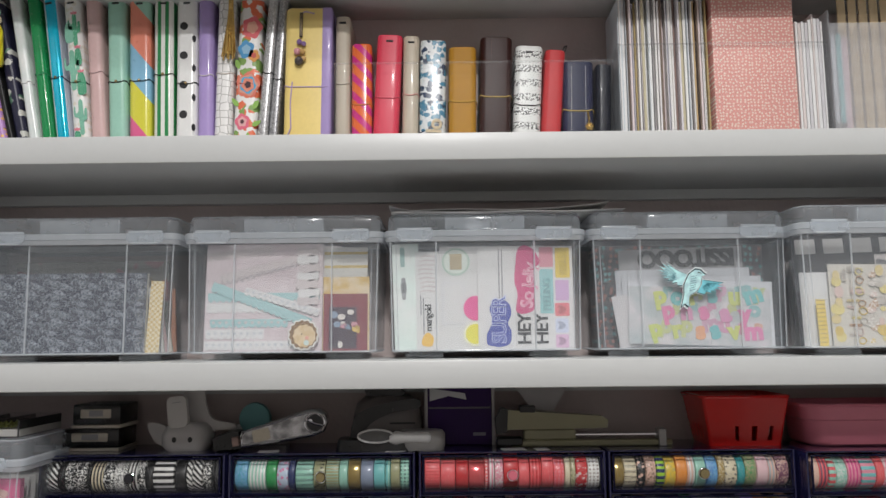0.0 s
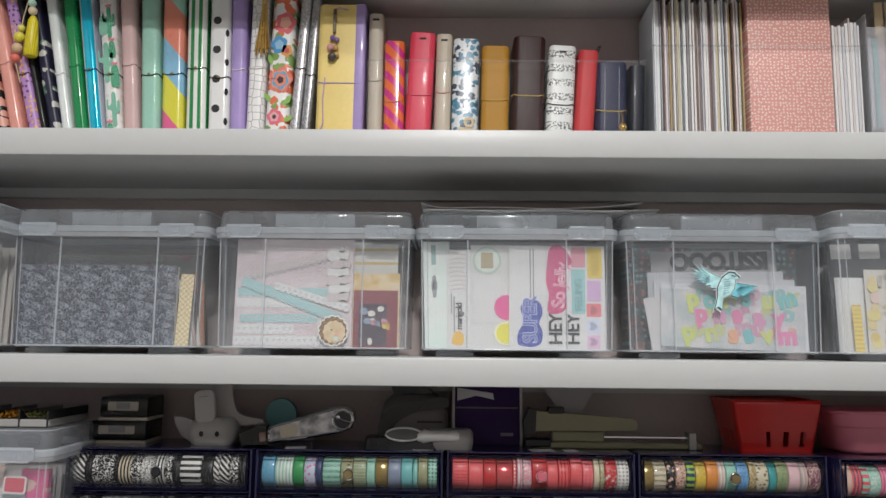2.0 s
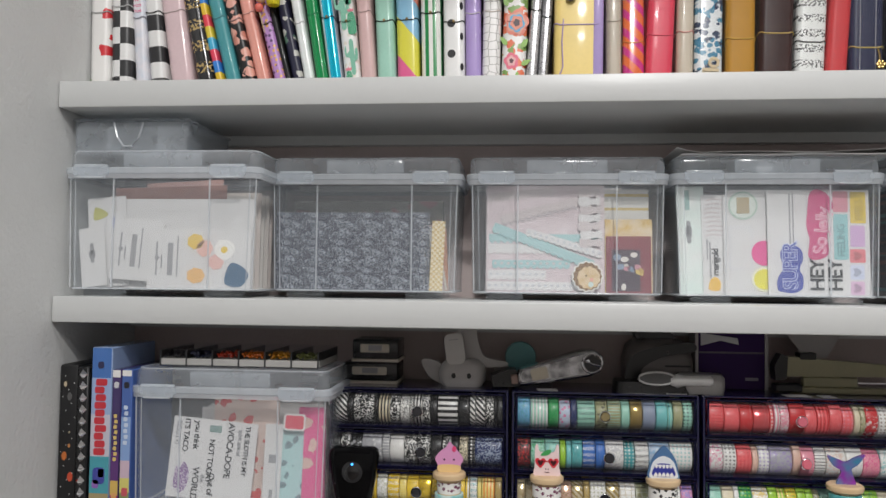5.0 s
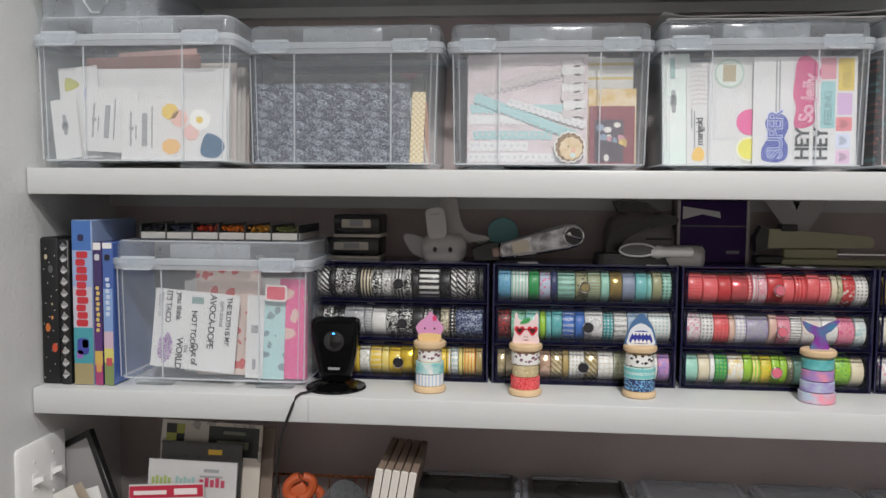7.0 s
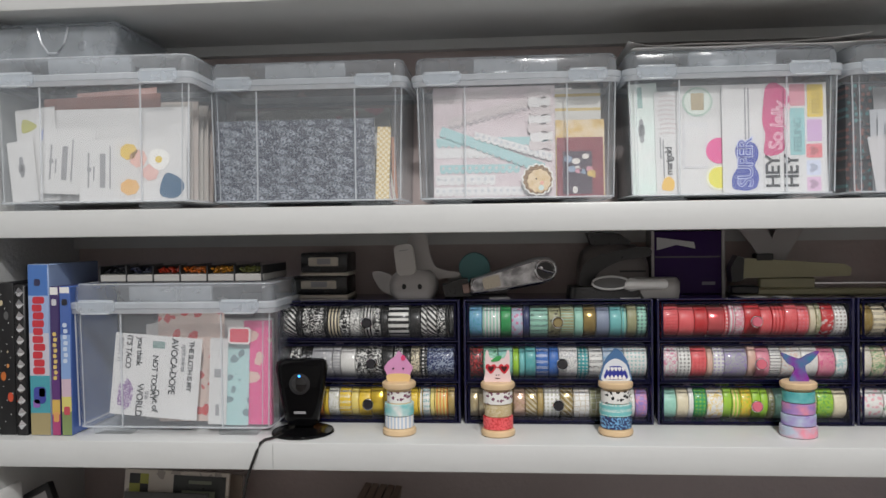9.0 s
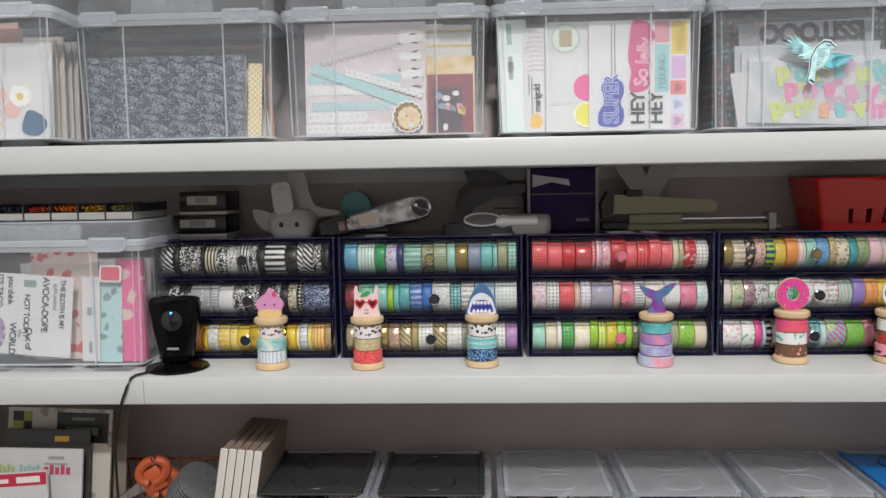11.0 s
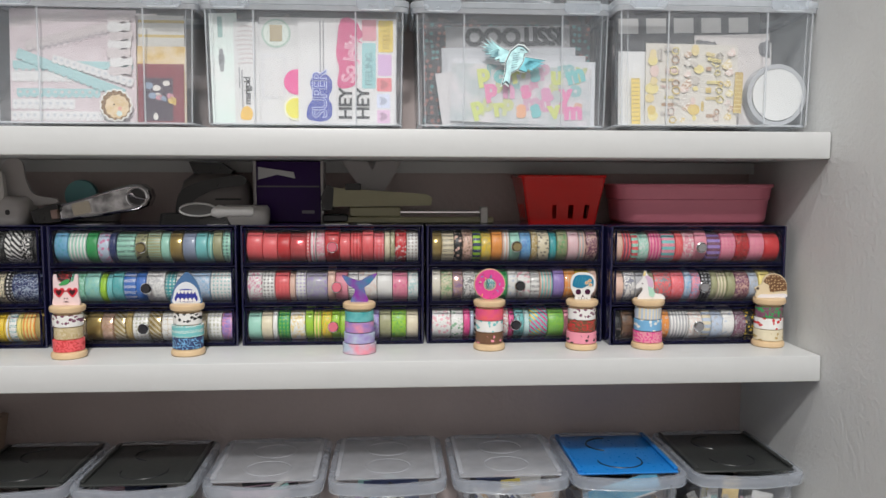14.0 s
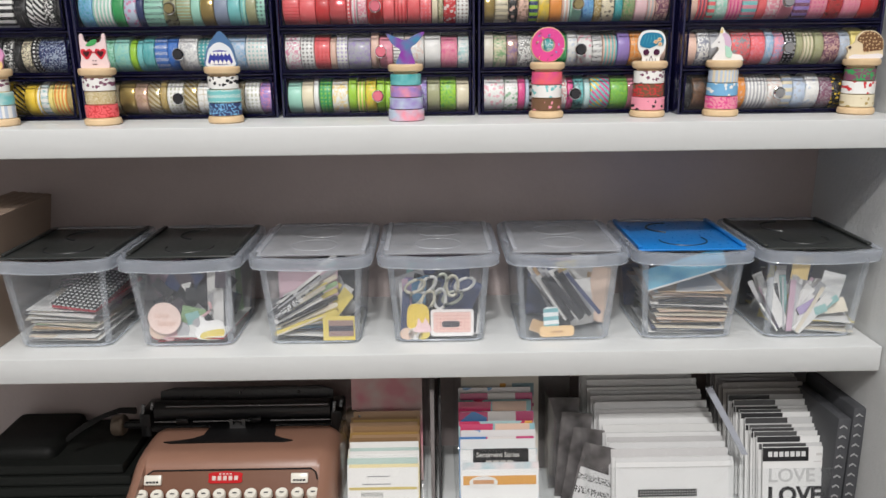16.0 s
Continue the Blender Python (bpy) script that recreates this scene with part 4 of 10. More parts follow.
lm = sticker(disc(0.0180), paint((0.80, 0.80, 0.60), 0.45), pk, fx(1359) - ox, fz(430) - 0.012, "sticker", "yellow round sticker", -0.0012)
sticker(disc(0.0150), paint((0.74, 0.68, 0.06), 0.45), lm, 0, 0, "sticker_face", y=-0.0004)
ws = card("sticker_sheet", "white sheet of word stickers, lettered in blue, pink and black", CARD_WHITE, X3 + fx(1364), Y3 + 0.0075, Z3 + 0.012, 0.143, 0.155, 0, group="packs in the word sticker box")
ox = fx(1364)
bars(ws, [(fx(1404) - ox, fz(366) - 0.012, 0.002, 0.074), (fx(1410) - ox, fz(366) - 0.012, 0.002, 0.074)], GREYINK)
bars(ws, [(fx(1436 + 7 * k) - ox, fz(452) - 0.012, 0.0013, 0.148) for k in range(5)], TINY)
BLUE_INK = paint((0.055, 0.075, 0.34), 0.45)
sup = sticker(blob([(0.0, 0.004), (0.012, 0.0), (0.024, 0.0), (0.034, 0.006), (0.036, 0.022), (0.031, 0.034), (0.036, 0.048), (0.034, 0.062), (0.024, 0.069), (0.010, 0.066), (0.004, 0.056), (0.008, 0.036), (0.0, 0.02)]), BLUE_INK, ws, fx(1381) - ox, fz(453) - 0.012, "word_sticker", "blue word sticker")
lettering("SUPER", 0.0295, paint((0.50, 0.54, 0.78), 0.45), sup, pose(0.0275, -0.0005, 0.0045, 0, -90, 0), 0.0002, 0.80, 0.0009)
lettering("SUPER", 0.0295, BLUE_INK, sup, pose(0.0275, -0.0009, 0.0045, 0, -90, 0), 0.0002, 0.80, -0.0004)
jel = sticker(blob([(0.003, 0.0), (0.018, -0.003), (0.031, 0.006), (0.030, 0.030), (0.032, 0.048), (0.030, 0.062), (0.040, 0.074), (0.036, 0.084), (0.030, 0.094), (0.016, 0.100), (0.006, 0.092), (0.003, 0.070), (0.001, 0.045), (0.005, 0.026)]), paint((0.55, 0.07, 0.20), 0.45), ws, fx(1434) - ox, fz(390) - 0.012, "word_sticker", "pink word sticker")
lettering("So Jelly", 0.0265, paint((0.82, 0.60, 0.66), 0.45), jel, pose(0.0265, -0.0005, 0.004, 0, -84, 0), 0.0002, 0.92, 0.0005)
lettering("So Jelly", 0.0265, paint((0.60, 0.06, 0.22), 0.45), jel, pose(0.0265, -0.0009, 0.004, 0, -84, 0), 0.0002, 0.92, -0.0007)
lettering("HEY", 0.027, INK, ws, pose(fx(1464) - ox, -0.0006, fz(450) - 0.012, 0, -90, 0), 0.0002, 0.9, 0.0006)
lettering("HEY", 0.027, INK, ws, pose(fx(1497) - ox, -0.0006, fz(450) - 0.012, 0, -90, 0), 0.0002, 0.9, 0.0006)
for x0, x1, r0, r1, col in ((1484, 1511, 272, 309, (0.66, 0.28, 0.34)), (1515, 1543, 273, 329, (0.70, 0.52, 0.08)), (1484, 1510, 313, 394, (0.28, 0.52, 0.53)), (1514, 1540, 333, 371, (0.58, 0.38, 0.60)),
                            (1512, 1540, 375, 399, (0.70, 0.20, 0.22)), (1512, 1537, 403, 429, (0.58, 0.62, 0.76)), (1512, 1537, 432, 456, (0.66, 0.44, 0.60))):
    w, h = (x1 - x0) * 0.000774, (r1 - r0) * 0.00082
    sq = sticker(slab(w, h, 0.0005, 0.002), paint(col, 0.45), ws, fx(x0) - ox, fz(r1) - 0.012, "sticker_tile")
    if h < 0.024:
        part("heart", blob([(0, -0.006), (0.006, 0.001), (0.0045, 0.006), (0.0, 0.0035), (-0.0045, 0.006), (-0.006, 0.001)], 4), paint(tuple(c * 0.62 for c in col), 0.5), sq, "", pose(w / 2, -0.0004, h / 2, 0, -90, 0))
    if h > 0.035:
        lettering({1484: "ALL" if h < 0.05 else "FEELING", 1515: "FEELS", 1514: "THE"}[x0], 0.015, paint(tuple(c * 0.6 for c in col), 0.5), sq, pose(w - 0.005, -0.0004, 0.004, 0, -90, 0), 0.0002, 0.85)

# border strip box
X2, Y2 = 0.7395, 0.090
gx = lambda px: (px - 1005) * 0.000811
gz = lambda row: (460 - row) * 0.00082 + 0.011
for k in range(5):
    card("paper_pad", "pale paper pad standing in the storage box", paint((0.72, 0.66, 0.66), 0.5), X2 - 0.122, Y2 + 0.03 + 0.018 * k, Z3 + 0.012, 0.205, 0.160, 0, 0.004, 0)
ps = card("border_sheet", "pale pink sheet with lace-edged border strips", print_mat("cloud", (0.58, 0.49, 0.51), (0.66, 0.58, 0.60), 0.05), X2 + gx(857), Y2 + 0.012, Z3 + 0.012, 0.177, 0.163, 0)
ox = gx(857)
AQUA, IVORY, BLUSH = paint((0.36, 0.54, 0.55), 0.5), paint((0.66, 0.65, 0.645), 0.5), paint((0.56, 0.50, 0.50), 0.5)


def border_strip(parent, x, z, length, width, material, turn, edge, y):
    """A paper border with a scalloped, zigzag or holed edge."""
    n = max(4, int(length / 0.009))
    pts = [(0, 0)]
    if edge == "plain":
        pts += [(length, 0)]
    else:
        for i in range(n):
            a = length * i / n
            s = length / n
            if edge == "zigzag":
                pts += [(a, 0), (a + s / 2, -s * 0.55)]
            else:
                pts += [(a + s * (0.5 - 0.5 * math.cos(math.pi * k / 4)), -s * 0.42 * math.sin(math.pi * k / 4)) for k in range(4)]
        pts += [(length, 0)]
    pts += [(length, width), (0, width)]
    bm = bmesh.new()
    plate(bm, pts[1:], 0, 0.0005)
    s = sticker(bm, material, parent, x, z, "border_strip", "", y, turn)
    if edge == "holes":
        for i in range(n):
            part("hole", disc(0.0021, 0.0003, 10), paint((0.50, 0.52, 0.56), 0.6) if material is IVORY else BLUSH, s, "", pose((i + 0.5) * length / n, -0.0003, width * 0.45))
    return s


for px, row, px1, wd, m, e in ((862, 358, 1070, 0.010, AQUA, "zigzag"), (860, 378, 976, 0.011, IVORY, "scallop"), (868, 405, 1012, 0.009, AQUA, "holes"), (860, 426, 968, 0.011, IVORY, "holes"), (858, 446, 1030, 0.010, IVORY, "holes")):
    border_strip(ps, gx(px) - ox, gz(row) - 0.016, (px1 - px) * 0.000811, wd, m, 0, e, -0.0008)
# the darker zigzag paints a shadow below the blush strip
SHADE = paint((0.44, 0.40, 0.41), 0.5)
border_strip(ps, gx(886) - ox, gz(333) - 0.012, 0.118, 0.008, SHADE, -14, "zigzag", -0.0010)
border_strip(ps, gx(886) - ox, gz(331) - 0.010, 0.118, 0.010, BLUSH, -14, "zigzag", -0.0014)
border_strip(ps, gx(868) - ox, gz(345) - 0.010, 0.160, 0.0115, AQUA, 21, "scallop", -0.0022)
border_strip(ps, gx(930) - ox, gz(352) - 0.010, 0.118, 0.0085, IVORY, 17, "holes", -0.0030)
for k in range(7):
    sticker(blob([(0, 0), (0.010, -0.002), (0.022, 0.001), (0.030, 0.0), (0.031, 0.012), (0.020, 0.010), (0.010, 0.013), (0.0, 0.011)]), IVORY if k % 2 else BLUSH, ps, 0.140 + 0.002 * math.sin(k * 2.0), 0.070 + 0.0125 * k, "ruffle", "", -0.0036 - 0.0003 * (k % 3))
border_strip(ps, 0.002, 0.140, 0.10, 0.010, BLUSH, -6, "scallop", -0.0006)
scallop = lambda r, n, deep, turn=0.0: [(r * (1 + deep * math.cos(n * a)) * math.cos(a + turn), r * (1 + deep * math.cos(n * a)) * math.sin(a + turn)) for a in [2 * math.pi * i / (n * 4) for i in range(n * 4)]]
bm = bmesh.new()
plate(bm, scallop(0.0228, 15, 0.045), 0, 0.0012)
hog = solid("die_cut", bm, paint((0.76, 0.75, 0.71), 0.5), "round tan die cut with a scalloped brown edge in the box", "die cut", pose(X2 + gx(1043), Y2 + 0.0035, Z3 + gz(428)))
bm = bmesh.new()
plate(bm, scallop(0.0205, 15, 0.055), 0, 0.0006)
fur = part("fur", bm, print_mat("spots", (0.26, 0.18, 0.12), (0.36, 0.26, 0.17), 0.005), hog, "", pose(0, -0.0007, 0))
bm = bmesh.new()
plate(bm, scallop(0.0165, 11, 0.05, 0.3), 0, 0.0006)
face = part("face", bm, print_mat("cloud", (0.62, 0.48, 0.30), (0.70, 0.58, 0.42), 0.012), fur, "", pose(0.0018, -0.0006, -0.002))
for x, z, r, col in ((-0.004, 0.003, 0.0011, (0.06, 0.04, 0.03)), (0.004, -0.003, 0.0030, (0.70, 0.42, 0.36)), (0.003, -0.010, 0.0040, (0.56, 0.66, 0.64))):
    part("mark", disc(r, 0.0004, 10), paint(col, 0.5), face, "", pose(x, -0.0005, z))
rp = card("sticker_pack", "dark red sticker pack with small pictures", paint((0.22, 0.045, 0.06), 0.35), X2 + gx(1078), Y2 + 0.010, Z3 + 0.012, 0.066, 0.086, 0)
part("field", slab(0.042, 0.062, 0.0004), paint((0.06, 0.04, 0.06), 0.4), rp, "", pose(0.008, -0.0004, 0.004))
rn = random.Random(3)
for k in range(14):
    c = rn.choice(((0.6, 0.3, 0.35), (0.7, 0.5, 0.15), (0.25, 0.32, 0.42), (0.7, 0.66, 0.62)))
    sticker(disc(rn.uniform(0.002, 0.0055), 0.0004, 9, rn.uniform(0.6, 1.4)), paint(c, 0.45), rp, rn.uniform(0.008, 0.056), rn.uniform(0.008, 0.062), "sticker", "", -0.0009)
card("sticker_pack", "amber cellophane pack behind the red one", print_mat("cloud", (0.62, 0.42, 0.14), (0.70, 0.58, 0.40), 0.02), X2 + gx(1076), Y2 + 0.014, Z3 + 0.012, 0.070, 0.112, 0)
card("sticker_pack", "grey clear pack with gold lines", print_mat("thin", (0.60, 0.59, 0.56), (0.55, 0.42, 0.15), 0.021), X2 + gx(1076), Y2 + 0.020, Z3 + 0.012, 0.066, 0.158, 0)

# navy pad box
X1, Y1 = 0.4335, 0.086


def line_art():
    """Pale outline drawings on a navy ground, repeating like printed paper."""
    g = Graph("line_art")
    ax = g.axes()
    cellu = g.calc("FRACT", g.calc("DIVIDE", ax[0], 0.0425))
    cellv = g.calc("FRACT", g.calc("DIVIDE", ax[2], 0.0425))
    uv = g.join(g.calc("MULTIPLY", cellu, 0.0425), g.calc("MULTIPLY", cellv, 0.0425), 0.2)
    n1 = g.noise(92, 1.5, uv)
    line = g.calc("LESS_THAN", g.calc("ABSOLUTE", g.calc("SUBTRACT", n1, 0.5)), 0.022)
    dist = g.cells(74, uv, 0.55)["Distance"]
    loop = g.calc("LESS_THAN", g.calc("ABSOLUTE", g.calc("SUBTRACT", dist, 0.38)), 0.035)
    core = g.calc("LESS_THAN", dist, 0.10)
    n2 = g.noise(200, 1, uv)
    fine = g.calc("LESS_THAN", g.calc("ABSOLUTE", g.calc("SUBTRACT", n2, 0.55)), 0.020)
    m = g.calc("MAXIMUM", g.calc("MAXIMUM", line, loop), g.calc("MAXIMUM", core, g.calc("MULTIPLY", fine, 0.5)))
    return g.finish(g.mix(m, (0.024, 0.029, 0.048), (0.27, 0.29, 0.33)), 0.5)


NAVY_PRINT = line_art()
np_ = thing("paper_pad", "navy paper pad with pale outline drawings", "paper pad", pose(X1 - 0.1405, Y1 + 0.010, Z3 + 0.012, -2))
part("pages", slab(0.238, 0.120, 0.009), paint((0.72, 0.70, 0.66), 0.6), np_, "", pose(0.001, 0.0012, 0))
part("cover", slab(0.240, 0.1205, 0.001), NAVY_PRINT, np_)
card("patterned_paper", "cream checked paper strip", print_mat("check", (0.62, 0.46, 0.22), (0.74, 0.66, 0.46), 0.008), X1 + 0.099, Y1 + 0.016, Z3 + 0.012, 0.020, 0.108, 2.0)
for k, (w, hh, lean, col) in enumerate(((0.014, 0.100, -4, (0.46, 0.46, 0.46)), (0.012, 0.096, -7, (0.62, 0.60, 0.56)), (0.010, 0.104, -9, (0.52, 0.36, 0.36)), (0.010, 0.110, -10, (0.66, 0.62, 0.56)), (0.008, 0.100, -3, (0.60, 0.30, 0.20)))):
    card("paper_pad", "narrow paper pad standing beside the navy pad", paint(col, 0.55), X1 + 0.104 + 0.003 * k, Y1 + 0.026 + 0.013 * k, Z3 + 0.012, w, hh, lean, 0.004, 0)
card("paper_pad", "dark pad with red blots behind the navy pad", print_mat("blobs", (0.10, 0.10, 0.09), (0.14, 0.05, 0.06), 0.05), X1 - 0.125, Y1 + 0.060, Z3 + 0.012, 0.240, 0.142, 0, 0.02, 0)

# sticker card box at the end
X0, Y0 = 0.147, 0.012
hx = lambda px: (px - 276) * 0.000866
hz = lambda row: (456 - row) * 0.00084 + 0.010
for k in range(8):
    card("sticker_card", "cream sticker card in a row in the box", paint((0.62 + 0.02 * (k % 4), 0.58, 0.53), 0.5), X0 - 0.10 + 0.003 * (k % 3), Y0 + 0.036 + 0.013 * k, Z3 + 0.012, 0.222, 0.140 + 0.004 * (k % 3), 0, 0.002, 2, group="cards in the sticker card box")
card("sticker_card", "reddish brown card lying along the top", paint((0.34, 0.17, 0.14), 0.5), X0 + hx(175), Y0 + 0.032, Z3 + 0.012, 0.175, 0.152, -1.5, group="cards in the sticker card box")
card("sticker_card", "pink-edged card behind the white one", paint((0.58, 0.36, 0.32), 0.5), X0 + hx(235), Y0 + 0.036, Z3 + 0.012, 0.120, 0.160, -3, group="cards in the sticker card box")
for px, row, w, hgt, tl, yy in ((128, 352, 0.040, 0.088, -7, 0.018), (140, 298, 0.060, 0.135, -5, 0.022), (165, 296, 0.226, 0.135, 0, 0.026)):
    sc = card("sticker_card", "white sticker card on a hang tag", CARD_WHITE, X0 + hx(px), Y0 + yy, Z3 + 0.012, w, hgt, tl, group="cards in the sticker card box")
    if w < 0.1:
        sticker(slab(0.006, 0.030, 0.0005, 0.0028), GREYINK, sc, 0.016, hgt * 0.4, "hang_slot")
        sticker(slab(0.010, 0.012, 0.0005, 0.003), GREYINK, sc, 0.014, hgt * 0.48, "hang_slot")
        if hgt > 0.1:
            sticker(blob([(0, 0), (0.022, 0.008), (0.002, 0.020)]), paint((0.45, 0.44, 0.12), 0.5), sc, 0.010, hgt - 0.034)
            sticker(disc(0.009, sx=0.6), paint((0.36, 0.40, 0.62), 0.5), sc, 0.042, hgt - 0.040)
for px, row, w, hgt, tl, yy in ((178, 334, 0.078, 0.092, 3, 0.014), (250, 352, 0.156, 0.088, 0, 0.007)):
    sc = card("sticker_card", "white sticker card with small print", CARD_WHITE, X0 + hx(px), Y0 + yy, Z3 + 0.012 + (0.010 if w < 0.1 else 0), w, hgt, tl, group="cards in the sticker card box")
    bars(sc, [(0.030, 0.020, 0.008, 0.048), (0.012, 0.020, 0.0025, 0.050), (0.044, 0.018, 0.002, 0.060), (0.020, 0.030, 0.002, 0.02)], GREYINK)
    sticker(disc(0.0035), GREYINK, sc, 0.014, 0.046)
    if w > 0.1:
        for x, z, r, col, sx in ((0.072, 0.070, 0.012, (0.72, 0.50, 0.10), 1.1), (0.086, 0.060, 0.013, (0.74, 0.46, 0.40), 1.0), (0.104, 0.040, 0.012, (0.72, 0.46, 0.42), 1.0), (0.074, 0.020, 0.012, (0.74, 0.45, 0.18), 1.2)):
            sticker(disc(r, n=7, sx=sx), paint(col, 0.45), sc, x, z, y=-0.0007)
        egg = sticker(blob([(-0.014, -0.004), (0, -0.015), (0.013, -0.008), (0.015, 0.006), (0.004, 0.014), (-0.010, 0.013)]), paint((0.80, 0.79, 0.76), 0.4), sc, 0.116, 0.058, "sticker", "fried egg sticker", -0.0009)
        sticker(disc(0.005), paint((0.72, 0.52, 0.08), 0.4), egg, 0, 0, "yolk", y=-0.0004)
        sticker(blob([(-0.016, -0.010), (0.006, -0.016), (0.019, -0.002), (0.012, 0.012), (-0.008, 0.018)]), paint((0.06, 0.13, 0.22), 0.45), sc, 0.134, 0.020, "sticker", "navy bag sticker", -0.0009)

# alphabet box
X4, Y4 = 1.3455, 0.088
ax_ = lambda px: (px - 1228) * 0.000795
az_ = lambda row: (622 - row) * 0.00082 + 0.010
card("paper_pad", "dark grey pad with small sprinkles at the back of the box", print_mat("spots", (0.060, 0.056, 0.060), (0.30, 0.12, 0.10), 0.010, (0.10, 0.26, 0.26)), X4 - 0.130, Y4 + 0.050, Z3 + 0.012, 0.258, 0.158, 0, 0.05, 0)
gl = card("letter_sheet", "grey sheet of black alphabet stickers", paint((0.30, 0.295, 0.30), 0.4), X4 + ax_(1110), Y4 + 0.030, Z3 + 0.012, 0.190, 0.150, -1.5)
lettering("ISSITOOO", 0.036, INK, gl, pose(0.178, -0.0006, 0.146, 0, 180, 0), 0.0002, 0.90, 0.0018)
for k in range(3):
    card("letter_sheet", "pale grey sheet of clear stickers", paint((0.52 + 0.05 * k, 0.53 + 0.05 * k, 0.56 + 0.05 * k), 0.35), X4 + ax_(1100 + 8 * k), Y4 + 0.028 - 0.005 * k, Z3 + 0.012, 0.205 + 0.006 * k, 0.118 - 0.010 * k, -1 + k)
fl = card("letter_sheet", "clear sheet of bright alphabet stickers", print_mat("cloud", (0.40, 0.44, 0.45), (0.60, 0.56, 0.58), 0.035), X4 + ax_(1112), Y4 + 0.010, Z3 + 0.012, 0.212, 0.086, 2.0)
LET = [("p", 0.040, 0.066, (0.55, 0.60, 0.05)), ("o", 0.064, 0.066, (0.04, 0.42, 0.42)), ("r", 0.092, 0.066, (0.55, 0.60, 0.05)), ("s", 0.120, 0.070, (0.04, 0.44, 0.45)), ("u", 0.150, 0.068, (0.50, 0.56, 0.05)), ("m", 0.176, 0.068, (0.06, 0.45, 0.46)),
       ("p", 0.052, 0.044, (0.70, 0.10, 0.32)), ("n", 0.078, 0.044, (0.66, 0.22, 0.42)), ("s", 0.108, 0.044, (0.70, 0.10, 0.32)), ("a", 0.138, 0.042, (0.62, 0.20, 0.40)), ("y", 0.166, 0.042, (0.70, 0.12, 0.34)),
       ("p", 0.034, 0.016, (0.50, 0.58, 0.04)), ("r", 0.066, 0.016, (0.52, 0.58, 0.05)), ("s", 0.100, 0.016, (0.75, 0.30, 0.10)), ("s", 0.124, 0.016, (0.06, 0.44, 0.46)), ("v", 0.150, 0.016, (0.52, 0.58, 0.05)), ("m", 0.172, 0.016, (0.70, 0.12, 0.36))]
for n, (ch, x, z, col) in enumerate(LET):
    soft = tuple(c * 0.75 + 0.14 for c in col)
    lettering(ch, 0.036, paint(soft, 0.35, coat=0.3), fl, pose(x, -0.0006, z - 0.006, 0, -10 + 8 * math.sin(n * 2.1), 0), 0.0006, 1, 0.0020)
    lettering(LET[(n * 5 + 2) % len(LET)][0], 0.032, paint(tuple(c * 0.45 + 0.24 for c in LET[(n * 7 + 3) % len(LET)][3]), 0.4), fl, pose(x + 0.012, -0.0002, z + 0.004, 0, 14 * math.sin(n * 1.3), 0), 0.0003, 1, 0.0020)
lp = card("sticker_pack", "clear hang pack leaning in the box", paint((0.55, 0.53, 0.54), 0.35), X4 + ax_(1098), Y4 + 0.014, Z3 + 0.012, 0.060, 0.078, -8)
sticker(slab(0.005, 0.022, 0.0005, 0.0024), GREYINK, lp, 0.02, 0.02, "hang_slot")
# the bird on the front of the box


def fingers(tips, hub, depth):
    """Pointed feather ends: each tip is followed by a notch drawn back towards the hub."""
    out = []
    for p, q in zip(tips, tips[1:]):
        mid = ((p[0] + q[0]) / 2, (p[1] + q[1]) / 2)
        out += [p, tuple(m + (h - m) * depth for m, h in zip(mid, hub))]
    return out + [tips[-1]]


WING_L = [(-0.006, 0.013), (-0.022, 0.020)] + fingers([(-0.036, 0.0305), (-0.042, 0.0295), (-0.047, 0.0255), (-0.0495, 0.0205), (-0.048, 0.0150), (-0.044, 0.0095), (-0.037, 0.0045), (-0.029, 0.0005), (-0.021, -0.003)], (-0.014, 0.010), 0.30) + [(-0.009, -0.003)]
WING_R = [(0.010, 0.006), (0.026, 0.0035)] + fingers([(0.0465, 0.0005), (0.0460, -0.005), (0.042, -0.0095), (0.036, -0.0125), (0.028, -0.0150), (0.018, -0.0165)], (0.014, -0.002), 0.28) + [(0.006, -0.013)]
TRUNK = [(0.005, 0.0205), (0.013, 0.0195), (0.0165, 0.0155), (0.0205, 0.0125), (0.0150, 0.0105), (0.0125, -0.002), (0.006, -0.012), (-0.005, -0.018), (-0.007, -0.034), (-0.012, -0.030), (-0.0175, -0.0345), (-0.0125, -0.016), (-0.012, -0.002), (-0.005, 0.013)]
bird = solid("bird_sticker", blob([(x * 1.06, z * 1.06) for x, z in TRUNK], 3), paint((0.74, 0.78, 0.78), 0.4), "pale blue bird cut-out stuck on a clear box", "sticker", pose(1.3469, Y4 - 0.0022, 1.4068))
for pts, col, y in ((WING_L, (0.42, 0.68, 0.72), 0.0004), (WING_R, (0.16, 0.47, 0.54), 0.0002), (TRUNK, (0.46, 0.70, 0.74), -0.0010)):
    cxm, czm = sum(q[0] for q in pts) / len(pts), sum(q[1] for q in pts) / len(pts)
    for grow, mat, dy in ((1.16, paint((0.70, 0.76, 0.76), 0.4), 0.0004), (1.07, paint((0.015, 0.05, 0.07), 0.4), 0.0), (0.98, print_mat("cloud", col, tuple(min(1, c * 1.45) for c in col), 0.010, rough=0.4), -0.0006)):
        bm = bmesh.new()
        plate(bm, [(cxm + (x - cxm) * grow, czm + (z - czm) * grow) for x, z in pts], 0, 0.0004)
        part("plumage" if grow < 1 else "outline", bm, mat, bird, "", pose(0, y + dy, 0))
QUILL = paint((0.03, 0.20, 0.26), 0.5)
